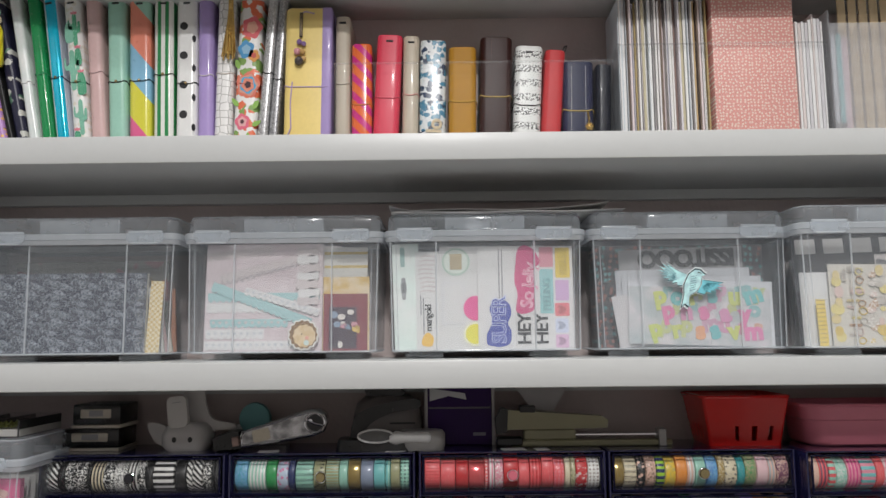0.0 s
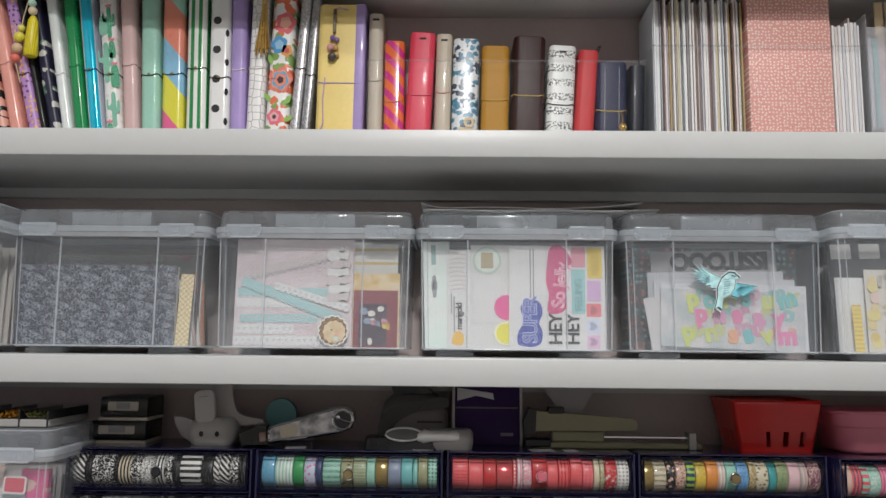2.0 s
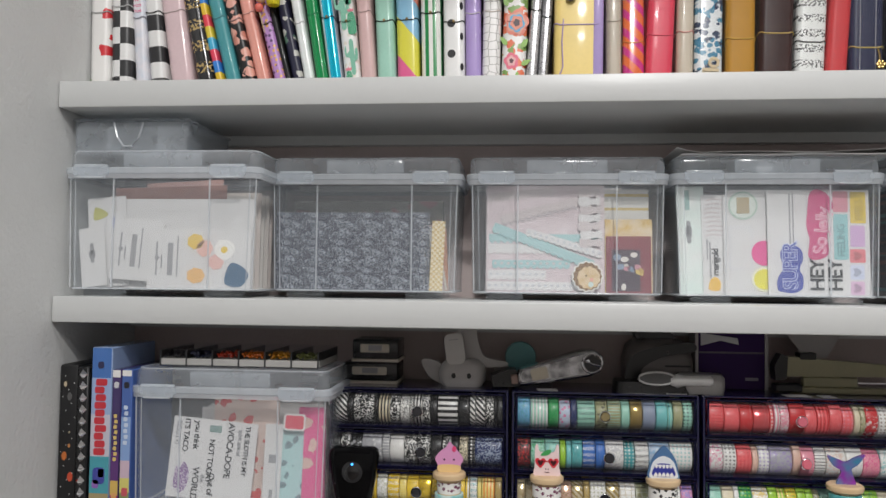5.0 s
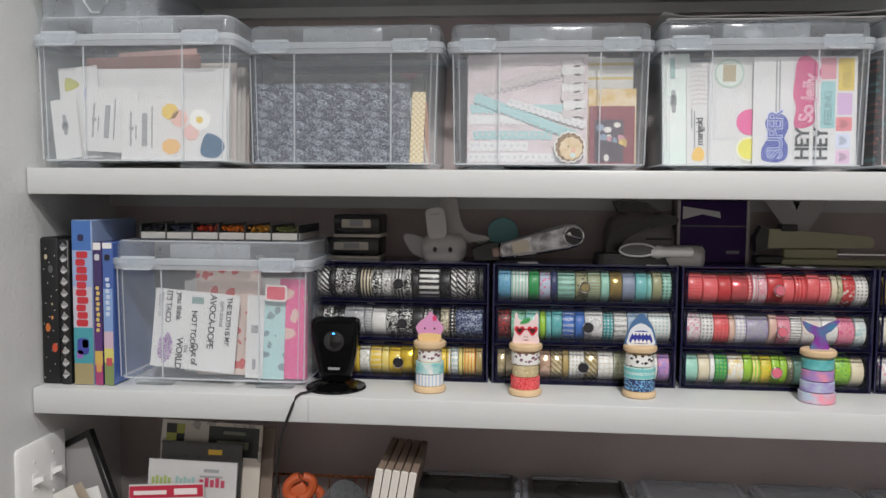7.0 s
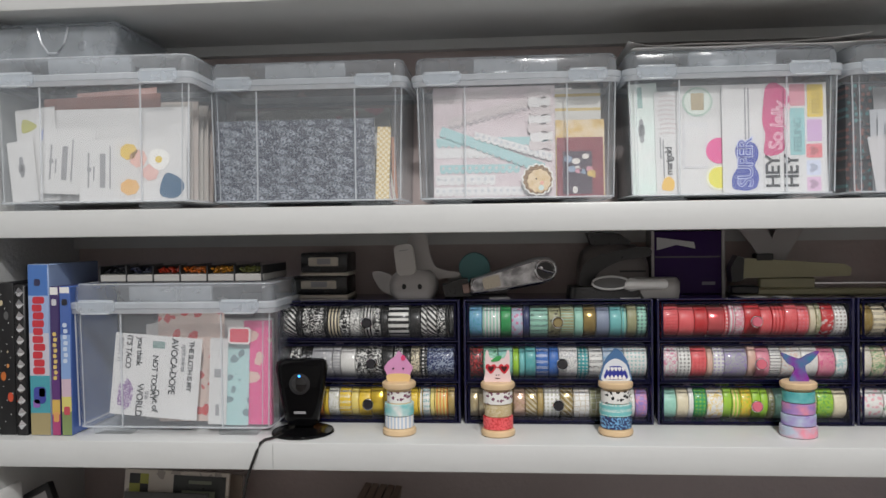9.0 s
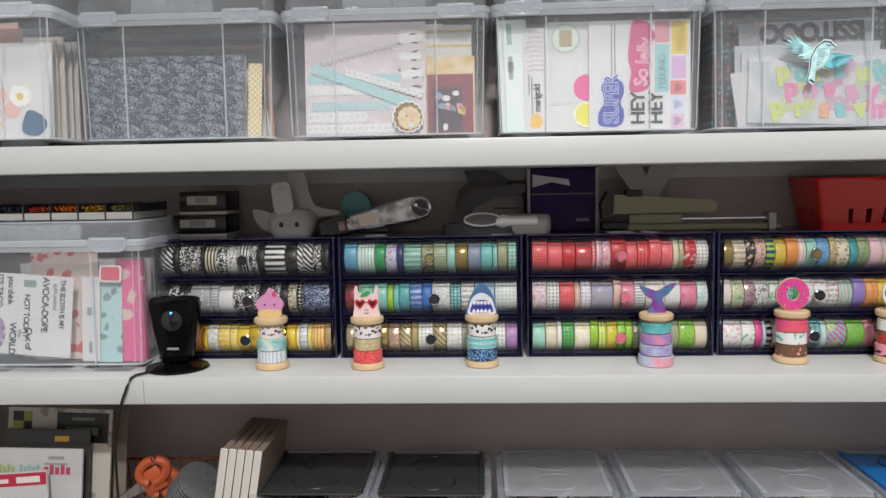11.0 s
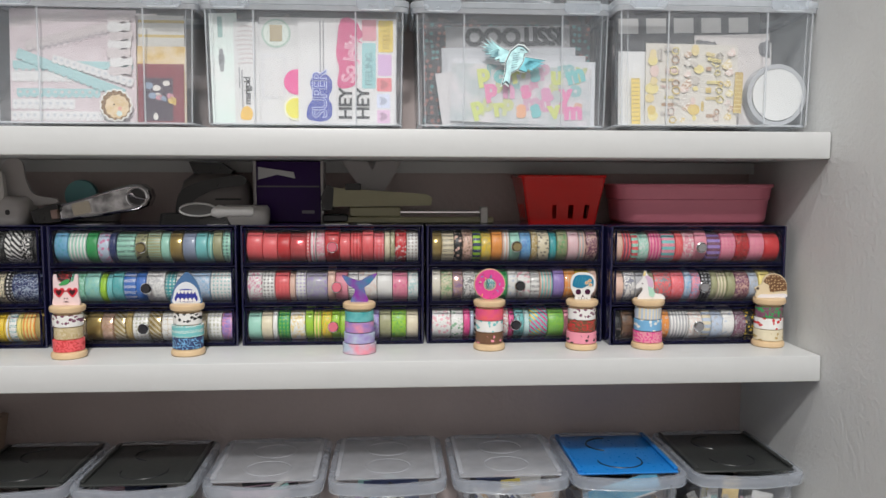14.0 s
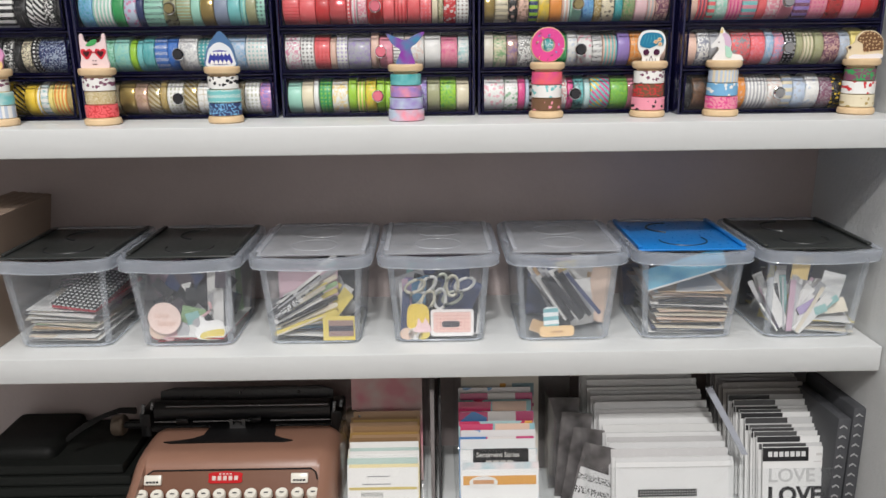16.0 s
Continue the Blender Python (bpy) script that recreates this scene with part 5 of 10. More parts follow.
for k in range(8):
    for hub, tip in (((-0.016, 0.010), (-0.036 - 0.0085 * math.sin(0.42 * k), 0.026 - 0.0036 * k)), ((0.014, -0.001), (0.040 - 0.0030 * k, 0.000 - 0.0019 * k))):
        reach, a = math.hypot(tip[0] - hub[0], tip[1] - hub[1]), math.degrees(math.atan2(tip[1] - hub[1], tip[0] - hub[0]))
        part("quill", slab(reach * 0.7, 0.0005, 0.0002), QUILL, bird, "", pose(hub[0] + 0.3 * (tip[0] - hub[0]), -0.0008, hub[1] + 0.3 * (tip[1] - hub[1]), 0, -a, 0))
for k in range(7):
    part("breast_mark", slab(0.009, 0.0006, 0.0003), QUILL, bird, "", pose(-0.005 + 0.0006 * k, -0.0021, -0.011 + 0.0034 * k, 0, -12, 0))
part("eye_mark", slab(0.006, 0.0011, 0.0003), INK, bird, "", pose(0.0085, -0.0021, 0.0155, 0, 12, 0))
# gold sticker box
X5, Y5 = 1.6365, 0.045
bx = lambda px: (px - 1268) * 0.000853
bz = lambda row: (214 - row) * 0.000853 + 0.011
for k in range(6):
    card("sticker_card", "pale card standing in the gold sticker box", paint((0.56 + 0.03 * (k % 3), 0.55, 0.54), 0.5), X5 - 0.12, Y5 + 0.045 + 0.014 * k, Z3 + 0.012, 0.225, 0.128 + 0.005 * (k % 2), 0, 0.003, 2)
fs = card("film_strip_card", "dark card printed like a film strip", paint((0.06, 0.06, 0.065), 0.5), X5 + bx(1108), Y5 + 0.034, Z3 + 0.012, 0.222, 0.164, -1.5)
bars(fs, [(0.006 + 0.042 * k, 0.136, 0.030, 0.022) for k in range(5)], paint((0.60, 0.58, 0.57), 0.5))
card("sticker_card", "rosy grey card with a bird print", print_mat("blobs", (0.62, 0.58, 0.57), (0.16, 0.16, 0.17), 0.05), X5 + bx(1250), Y5 + 0.030, Z3 + 0.012, 0.115, 0.135, -2)
card("sticker_card", "clear white card at the side of the box", paint((0.68, 0.68, 0.68), 0.4), X5 + bx(1106), Y5 + 0.020, Z3 + 0.012, 0.060, 0.108, 0)
gs = card("sticker_sheet", "cream sheet of gold and brown stickers", paint((0.60, 0.57, 0.52), 0.5), X5 + bx(1150), Y5 + 0.012, Z3 + 0.012, 0.138, 0.118, 0.5)
rn = random.Random(11)
for k in range(64):
    c = rn.choice(((0.62, 0.46, 0.14), (0.66, 0.54, 0.28), (0.46, 0.30, 0.20), (0.70, 0.60, 0.26), (0.50, 0.46, 0.42), (0.66, 0.50, 0.46)))
    x, z = 0.009 + 0.0165 * (k % 8) + rn.uniform(-0.004, 0.004), 0.010 + 0.0135 * (k // 8) + rn.uniform(-0.004, 0.004)
    kind = k % 4
    if kind == 0:
        sticker(disc(rn.uniform(0.003, 0.009), n=16, sx=rn.uniform(0.6, 1.4)), paint(c, 0.4), gs, x, z, y=-0.0004 - 0.00005 * k)
    elif kind == 1:
        sticker(slab(rn.uniform(0.008, 0.022), rn.uniform(0.004, 0.008), 0.0005, 0.0018), print_mat("script", c, tuple(v * 0.5 for v in c), 0.008), gs, min(x, 0.112), z, turn=rn.choice((0, 0, -90, 12)), y=-0.0004 - 0.00005 * k)
    elif kind == 2:
        bm = bmesh.new()
        tube(bm, [(p[0] * rn.uniform(0.7, 1.3), 0, p[1]) for p in circle(rn.uniform(0.003, 0.006), 0, 10)], 0.0010, 5, True)
        sticker(bm, paint(c, 0.4), gs, x, z, y=-0.0004 - 0.00005 * k)
    else:
        a = rn.uniform(0.004, 0.009)
        sticker(blob([(-a, -a * 0.4), (0, -a), (a, -a * 0.3), (a * 0.5, a), (-a * 0.3, a * 0.5)], 3), print_mat("art", c, (0.80, 0.77, 0.72), 0.008), gs, x, z, y=-0.0004 - 0.00005 * k)
card("tag", "narrow yellow word tag", print_mat("thin", (0.74, 0.56, 0.14), (0.36, 0.28, 0.12), 0.006), X5 + bx(1126), Y5 + 0.009, Z3 + 0.012, 0.013, 0.068, -1)
card("tag", "narrow gold word tag", print_mat("thin", (0.50, 0.36, 0.12), (0.72, 0.60, 0.30), 0.006), X5 + bx(1304), Y5 + 0.010, Z3 + 0.030, 0.012, 0.060, 3)
roll = thing("adhesive_roll", "white adhesive tape roll in a grey ring", "tape roll", pose(X5 + bx(1382), Y5 + 0.010, Z3 + 0.012 + 0.0455))
bm = bmesh.new()
loft(bm, [circle(0.0375, 0, 40), circle(0.0375, 0.020, 40)], turn=pose(0, 0.020, 0, 90))
part("core", bm, paint((0.68, 0.68, 0.67), 0.45), roll)
bm = bmesh.new()
loft(bm, [circle(0.0385, 0.001, 40), circle(0.0450, 0.001, 40), circle(0.0450, 0.018, 40), circle(0.0385, 0.018, 40)], closed=True, turn=pose(0, 0.020, 0, 90))
part("ring", bm, paint((0.42, 0.43, 0.45), 0.3), roll)

# lettering cards in the lower box
XL, YL, ZL = 0.2515, 0.024, 0.980
for k in range(8):
    card("lettering_card", "pale card in a row in the lower box", paint((0.66, 0.64, 0.62), 0.5), XL - 0.062 + 0.004 * (k % 3), YL + 0.05 + 0.011 * k, ZL + 0.012, 0.165, 0.140, 0, 0.002, 2)
pp = card("paper_pad", "bright pink floral pad", print_mat("blobs", (0.74, 0.12, 0.30), (0.70, 0.50, 0.44), 0.03), XL + 0.098, YL + 0.022, ZL + 0.012, 0.038, 0.148, 0, 0.01, 0)
card("lettering_card", "aqua card with small drawings", print_mat("blobs", (0.42, 0.62, 0.62), (0.20, 0.28, 0.30), 0.016), XL + 0.070, YL + 0.016, ZL + 0.012, 0.034, 0.122, 1.0)
card("lettering_card", "coral card behind the others", print_mat("blobs", (0.66, 0.52, 0.46), (0.60, 0.08, 0.08), 0.02), XL - 0.035, YL + 0.034, ZL + 0.012, 0.100, 0.158, -1)
tg = card("tag", "red luggage tag sticker", paint((0.78, 0.76, 0.74), 0.45), XL + 0.078, YL + 0.012, ZL + 0.128, 0.032, 0.024, 2, r=0.004)
sticker(slab(0.027, 0.019, 0.0005, 0.003), paint((0.66, 0.08, 0.12), 0.45), tg, 0.0025, 0.0025)
wc2 = card("lettering_card", "narrow white card with a price bar", CARD_WHITE, XL + 0.047, YL + 0.012, ZL + 0.014, 0.026, 0.122, 1.5)
bars(wc2, [(0.010, 0.012, 0.005, 0.016), (0.007, 0.066, 0.011, 0.012)], GREYINK)
lc = card("lettering_card", "white card of small lettered sayings", CARD_WHITE, XL - 0.096, YL + 0.007, ZL + 0.020, 0.128, 0.116, 4.5)
for txt, x, z, sz, col in (("THE SLOTH IS MY", 0.110, 0.112, 0.0100, INK), ("spirit animal", 0.100, 0.106, 0.0090, GREYINK), ("AVOCA-DOPE", 0.084, 0.114, 0.0135, INK), ("NOT TODAY", 0.058, 0.088, 0.0115, INK), ("Out of", 0.062, 0.040, 0.0130, INK), ("this", 0.050, 0.036, 0.009, GREYINK),
                           ("WORLD", 0.038, 0.046, 0.0135, INK), ("you think", 0.034, 0.112, 0.0120, INK), ("IT'S TACO", 0.018, 0.114, 0.0115, INK), ("'BOUT IT", 0.006, 0.110, 0.010, GREYINK)):
    lettering(txt, sz, col, lc, pose(x, -0.0005, z, 0, 90, 0), 0.0002, 0.9, 0.0002)
bars(lc, [(0.056, 0.098, 0.018, 0.010)], paint((0.20, 0.30, 0.28), 0.5))
sticker(blob([(0, 0.004), (0.006, 0.0), (0.008, -0.006), (0.014, -0.003), (0.020, 0.004), (0.022, 0.020), (0.019, 0.032), (0.012, 0.040), (0.008, 0.032), (0.001, 0.030)]), print_mat("art", (0.24, 0.14, 0.30), (0.56, 0.50, 0.58), 0.008), lc, 0.010, 0.012)

# loose sheets over the word sticker box
for k, (x0, x1, y0, y1, z) in enumerate(((0.902, 1.200, 0.078, 0.235, 1.5165), (0.906, 1.253, 0.084, 0.24, 1.5185), (0.898, 1.229, 0.080, 0.238, 1.5210))):
    n = 20
    bm = bmesh.new()
    rise = lambda i: (0.0105 * (i / n) ** 8 + 0.0075 * max(0.0, 1 - i / 1.6)) if k == 2 else (0.0012 * (i / n) ** 3)
    top = [[(x0 + (x1 - x0) * i / n, y, z + 0.0008 * math.sin(i * 0.6 + k * 2) + rise(i)) for y in (y0, y1)] for i in range(n + 1)]
    loft(bm, [[a, b, (b[0], b[1], b[2] - 0.0005), (a[0], a[1], a[2] - 0.0005)] for a, b in top])
    solid("paper_sheet", bm, CARD_WHITE, "loose white sheet lying across two box lids", "paper", group="loose sheets on the lids")
card("tag", "folded white paper corner under the lid", CARD_WHITE, 1.012, 0.098, 1.486, 0.02, 0.02, 45)

# small organizer on the end box, and the bead case
og = thing("organizer_case", "small clear organizer case with a notched divider", "organizer case", pose(-0.002, 0.030, 1.5165))
bm = bmesh.new()
lo = [(0.0, 0.172), (0.003, 0.176), (0.044, 0.180)]
loft(bm, [ring(w, 0.165, 0.006, h, 3, 0.090, 0.0825) for h, w in lo] + [ring(w - 0.003, 0.162, 0.005, h + 0.0015, 3, 0.090, 0.0825) for h, w in lo[::-1]])
part("body", bm, CLEAR_LID, og)
part("lid", brick(-0.001, 0.181, -0.002, 0.168, 0.0462, 0.0500, 0.0015, 2), CLEAR_LID, og)
bm = bmesh.new()
tube(bm, [(0.064, -0.0015, 0.044), (0.070, -0.0015, 0.022), (0.080, -0.0015, 0.008), (0.094, -0.0015, 0.008), (0.104, -0.0015, 0.022), (0.110, -0.0015, 0.044)], 0.0016, 6)
part("finger_notch", bm, CLEAR_RIB, og)
for x in (0.052, 0.130):
    part("divider", brick(x, x + 0.0015, 0.004, 0.16, 0.003, 0.040), CLEAR_RIB, og)
bc = thing("bead_case", "flat clear case of beads sorted by colour", "bead case", pose(0.1285, 0.060, 1.1965))
part("tray", brick(0, 0.246, 0, 0.12, 0, 0.0105, 0.001), paint((0.44, 0.43, 0.41), 0.4), bc)
part("lid", brick(-0.001, 0.247, -0.001, 0.121, 0.0225, 0.0245, 0.0008), ACRYLIC, bc)
for k in range(7):
    part("divider", brick(0.0405 * k, 0.0405 * k + 0.0025, -0.0006, 0.119, 0.0, 0.0225), paint((0.03, 0.03, 0.032), 0.3), bc)
rn = random.Random(5)
for k, col in enumerate(((0.02, 0.02, 0.03), (0.02, 0.025, 0.06), (0.40, 0.03, 0.01), (0.62, 0.14, 0.01), (0.60, 0.26, 0.02), (0.12, 0.13, 0.03))):
    bm = bmesh.new()
    for j in range(90):
        bmesh.ops.create_icosphere(bm, subdivisions=1, radius=0.0022, matrix=pose(0.0405 * k + rn.uniform(0.006, 0.037), rn.uniform(0.003, 0.05), 0.0115 + rn.uniform(0.001, 0.008)))
    solid("beads", bm, paint(col, 0.15, coat=0.5), "small glossy beads of one colour in the case", "beads", pose(0.1285, 0.060, 1.1965), kind="stuff")

# ---------- wooden spools with tape and toppers ----------


def maple():
    g = Graph("turned_maple")
    v = g.axes()
    n = g.noise(60, 3, g.join(v[0], v[1], g.calc("MULTIPLY", v[2], 0.25)))
    m = g.finish(g.mix(n, (0.62, 0.43, 0.24), (0.74, 0.56, 0.35)), 0.4)
    return m


MAPLE = maple()


def tape_band(z0, z1, r, code, spool):
    bm = bmesh.new()
    loft(bm, [circle(r - 0.0005, z0, 28), circle(r, z0 + 0.0005, 28), circle(r, z1 - 0.0005, 28), circle(r - 0.0005, z1, 28)])
    pat = PATS[code[0]]
    cols = [C[ch] for ch in code[1:]]
    a, b = cols[0], cols[1] if len(cols) > 1 else cols[0]
    return part("tape", bm, print_mat(pat, a, b, PERIOD[pat], cols[2] if len(cols) > 2 else None, 0.45), spool)


def spool(x, y, label, codes, bare=False):
    """A turned spool: foot, head, and three tapes between; returns the thing and the height of its top."""
    s = thing("wooden_spool", label, "spool", pose(x, y, 0.980), "wooden spools of tape along the shelf edge")
    r, h = 0.0240, 0.0745
    edge = [(r - 0.0025, 0), (r - 0.0004, 0.0018), (r, 0.0050), (r - 0.0010, 0.0082), (r - 0.0040, 0.0100)]
    if not bare:
        bm = bmesh.new()
        loft(bm, [circle(a, z, 32) for a, z in edge])
        part("foot", bm, MAPLE, s)
    bm = bmesh.new()
    loft(bm, [circle(a, h - z, 32) for a, z in edge[::-1]])
    part("head", bm, MAPLE, s)
    bm = bmesh.new()
    loft(bm, [circle(0.0170, 0.009, 24), circle(0.0170, h - 0.009, 24)])
    part("core", bm, MAPLE, s)
    z, n = (0.0008 if bare else 0.0105), len(codes)
    step = (h - 0.0115 - z) / n
    for k, (code, rr) in enumerate(codes):
        tape_band(z + k * step, z + (k + 1) * step - 0.0012, rr, code, s)
    return s, h


def topper(spool_thing, h, pts, material, label):
    """A flat cut-out standing on the spool's head."""
    bm = blob(pts, 5)
    bmesh.ops.scale(bm, vec=(1, 6, 1), verts=bm.verts)
    return part("topper", bm, material, spool_thing, label, pose(0, -0.004, h - 0.001))


def dab(parent, pts, col, y=-0.0007, rough=0.35):
    return part("detail", blob(pts, 5), paint(col, rough), parent, "", pose(0, y, 0))


def eyes(parent, x, z, r=0.0013, col=(0.02, 0.02, 0.02), gap=0.007):
    for sx in (-1, 1):
        part("eye", disc(r, 0.0006, 10), paint(col, 0.2), parent, "", pose(x + sx * gap, -0.0013, z))


def oval(cx, cz, rx, rz, n=10):
    return [(cx + rx * math.cos(2 * math.pi * i / n), cz + rz * math.sin(2 * math.pi * i / n)) for i in range(n)]


s, h = spool(0.5710, 0.050, "wooden tape spool with a pink cupcake topper", [("|wu", 0.0205), ("&aw", 0.0207), ("*wd", 0.0172)])
t = topper(s, h, [(-0.013, 0), (0.013, 0), (0.017, 0.012), (0.020, 0.020), (0.014, 0.029), (0.006, 0.038), (0.0, 0.043), (-0.005, 0.036), (-0.014, 0.029), (-0.020, 0.020), (-0.017, 0.012)], paint((0.66, 0.30, 0.52), 0.35), "pink cupcake cut-out")
dab(t, [(-0.013, 0.0005), (0.013, 0.0005), (0.016, 0.010), (0.0, 0.012), (-0.016, 0.010)], (0.74, 0.52, 0.24))
dab(t, oval(0.007, 0.034, 0.003, 0.004), (0.70, 0.06, 0.18))
eyes(t, 0, 0.019)
s, h = spool(0.7100, 0.048, "wooden tape spool with a white llama topper", [("@Rr", 0.0208), ("%gc", 0.0188), ("*wd", 0.0202)])
t = topper(s, h, [(-0.0165, 0), (0.0165, 0), (0.0170, 0.015), (0.0170, 0.032), (0.0165, 0.043), (0.0135, 0.044), (0.0105, 0.035), (0.004, 0.033), (-0.004, 0.033), (-0.0105, 0.035), (-0.0130, 0.044), (-0.0160, 0.043), (-0.0170, 0.032), (-0.0170, 0.015)], paint((0.80, 0.62, 0.62), 0.4), "pale pink llama cut-out in red heart glasses")
heart = lambda cx, cz, k: [(cx + k * x, cz + k * z) for x, z in ((0, -0.0065), (0.0045, -0.002), (0.0066, 0.002), (0.0050, 0.0052), (0.0020, 0.0050), (0, 0.0032), (-0.0020, 0.0050), (-0.0050, 0.0052), (-0.0066, 0.002), (-0.0045, -0.002))]
for sx in (-1, 1):
    dab(t, heart(sx * 0.0092, 0.0195, 1.12), (0.62, 0.03, 0.05))
    dab(t, heart(sx * 0.0092, 0.0195, 0.62), (0.05, 0.01, 0.012), -0.0013)
dab(t, [(-0.004, 0.0205), (0.004, 0.0205), (0.004, 0.0218), (-0.004, 0.0218)], (0.62, 0.03, 0.05))
dab(t, [(-0.009, 0.030), (-0.004, 0.029), (0.003, 0.031), (0.006, 0.036), (0.004, 0.0375), (-0.002, 0.036)], (0.06, 0.34, 0.10))
dab(t, oval(-0.0018, 0.0105, 0.0009, 0.0009, 6), (0.10, 0.04, 0.05))
dab(t, oval(0.0018, 0.0105, 0.0009, 0.0009, 6), (0.10, 0.04, 0.05))
dab(t, [(-0.004, 0.006), (0.0, 0.0052), (0.004, 0.006), (0.0, 0.0064)], (0.10, 0.04, 0.05))
s, h = spool(0.8730, 0.057, "wooden tape spool with a blue shark topper", [("@nB", 0.0215), ("~aw", 0.0222), ("*wk", 0.0200)])
t = topper(s, h, [(-0.019, 0), (0.019, 0), (0.020, 0.012), (0.017, 0.026), (0.010, 0.038), (0.001, 0.046), (-0.006, 0.040), (-0.014, 0.030), (-0.020, 0.014)], paint((0.07, 0.16, 0.32), 0.35), "blue shark cut-out with an open mouth")
dab(t, [(-0.017, 0.001), (0.017, 0.001), (0.018, 0.012), (0.013, 0.025), (0.0, 0.032), (-0.013, 0.025), (-0.018, 0.012)], (0.72, 0.75, 0.78))
dab(t, [(-0.014, 0.004), (0.014, 0.004), (0.014, 0.014), (0.008, 0.021), (-0.008, 0.021), (-0.014, 0.014)], (0.03, 0.04, 0.30), -0.0012)
for k in range(5):
    dab(t, [(-0.011 + 0.0055 * k - 0.0026, 0.0042), (-0.011 + 0.0055 * k + 0.0026, 0.0042), (-0.011 + 0.0055 * k, 0.0095)], (0.8, 0.8, 0.8), -0.0017)
    dab(t, [(-0.010 + 0.005 * k - 0.0024, 0.0195), (-0.010 + 0.005 * k, 0.0145), (-0.010 + 0.005 * k + 0.0024, 0.0195)], (0.8, 0.8, 0.8), -0.0017)
s, h = spool(1.1185, 0.057, "pastel tape spool with a mermaid tail topper", [("&pu", 0.0243), ("&uv", 0.0224), ("&vp", 0.0212), ("&at", 0.0208)], True)
MERMAID = print_mat("cloud", (0.30, 0.05, 0.42), (0.02, 0.32, 0.46), 0.03, rough=0.2, metal=0.3)
topper(s, h, [(-0.012, 0), (0.012, 0), (0.010, 0.012), (0.008, 0.022), (0.016, 0.028), (0.026, 0.042), (0.012, 0.038), (0.001, 0.032), (-0.012, 0.036), (-0.024, 0.040), (-0.016, 0.026), (-0.006, 0.018)], MERMAID, "purple and teal mermaid tail")
s, h = spool(1.3110, 0.070, "wooden tape spool with a pink doughnut topper", [("*xp", 0.0206), ("*wa", 0.0204), ("&RP", 0.0210)])
bm = bmesh.new()
loft(bm, [circle(0.0085, 0, 24), circle(0.0235, 0, 24), circle(0.0235, 0.0045, 24), circle(0.0085, 0.0045, 24)], closed=True, turn=pose(0, 0.002, h + 0.0225, 90))
t = part("topper", bm, paint((0.64, 0.44, 0.26), 0.4), s, "pink doughnut cut-out")
bm = bmesh.new()
loft(bm, [circle(0.0095, 0, 24), circle(0.0222, 0, 24), circle(0.0222, 0.001, 24), circle(0.0095, 0.001, 24)], closed=True, turn=pose(0, -0.0026, h + 0.0225, 90))
part("icing", bm, paint((0.72, 0.07, 0.30), 0.25), t)
rn = random.Random(2)
for k in range(16):
    a, q = rn.uniform(0, 6.28), rn.uniform(0.0115, 0.020)
    part("sprinkle", slab(0.0034, 0.0011, 0.0006), paint(rn.choice(((0.8, 0.8, 0.75), (0.1, 0.4, 0.7), (0.8, 0.6, 0.1), (0.3, 0.05, 0.12))), 0.3), t, "", pose(q * math.cos(a), -0.0042, h + 0.0225 + q * math.sin(a), 0, rn.uniform(0, 180), 0))
s, h = spool(1.4500, 0.066, "wooden tape spool with a blue-haired skull topper", [("*pk", 0.0224), ("@xr", 0.0206), ("*wd", 0.0204)])
t = topper(s, h, [(-0.010, 0), (0.010, 0), (0.012, 0.007), (0.018, 0.017), (0.018, 0.031), (0.010, 0.040), (-0.009, 0.0405), (-0.017, 0.033), (-0.018, 0.019), (-0.012, 0.007)], paint((0.80, 0.80, 0.79), 0.35), "white skull cut-out with blue hair")
dab(t, [(-0.015, 0.021), (-0.002, 0.018), (0.008, 0.022), (0.015, 0.021), (0.0155, 0.030), (0.009, 0.037), (-0.008, 0.0375), (-0.0145, 0.031)], (0.015, 0.19, 0.33))
for k in range(6):
    dab(t, [(-0.012 + 0.0045 * k, 0.024 - 0.001 * (k % 2)), (-0.010 + 0.0045 * k, 0.030), (-0.009 + 0.0038 * k, 0.035), (-0.0105 + 0.0045 * k, 0.030)], (0.10, 0.42, 0.52), -0.0011)
for cx, cz in ((0.005, 0.026), (0.010, 0.029), (0.011, 0.023)):
    dab(t, oval(cx, cz, 0.0028, 0.0026, 7), (0.76, 0.55, 0.34), -0.0013)
    dab(t, oval(cx, cz, 0.0010, 0.0010, 6), (0.55, 0.16, 0.05), -0.0018)
dab(t, [(-0.0012, 0.005), (0.0012, 0.005), (0.0, 0.008)], (0.06, 0.01, 0.04))
for k in range(4):
    dab(t, [(-0.006 + 0.004 * k - 0.0003, 0.001), (-0.006 + 0.004 * k + 0.0003, 0.001), (-0.006 + 0.004 * k + 0.0003, 0.004), (-0.006 + 0.004 * k - 0.0003, 0.004)], (0.1, 0.09, 0.1))
eyes(t, 0, 0.0125, 0.0042, (0.06, 0.01, 0.04), 0.0070)
s, h = spool(1.5510, 0.065, "wooden tape spool with a white unicorn topper", [("@pP", 0.0216), ("*Bw", 0.0206), ("|cu", 0.0196)])
t = topper(s, h, [(-0.015, 0), (0.021, 0), (0.023, 0.004), (0.019, 0.008), (0.011, 0.009), (0.006, 0.013), (0.0065, 0.022), (0.003, 0.032), (-0.003, 0.0375), (-0.0075, 0.044), (-0.0095, 0.037), (-0.0125, 0.030), (-0.0205, 0.0205), (-0.019, 0.0165), (-0.0125, 0.019), (-0.010, 0.014), (-0.0145, 0.007)], paint((0.80, 0.79, 0.78), 0.35), "white unicorn cut-out with a pastel mane")
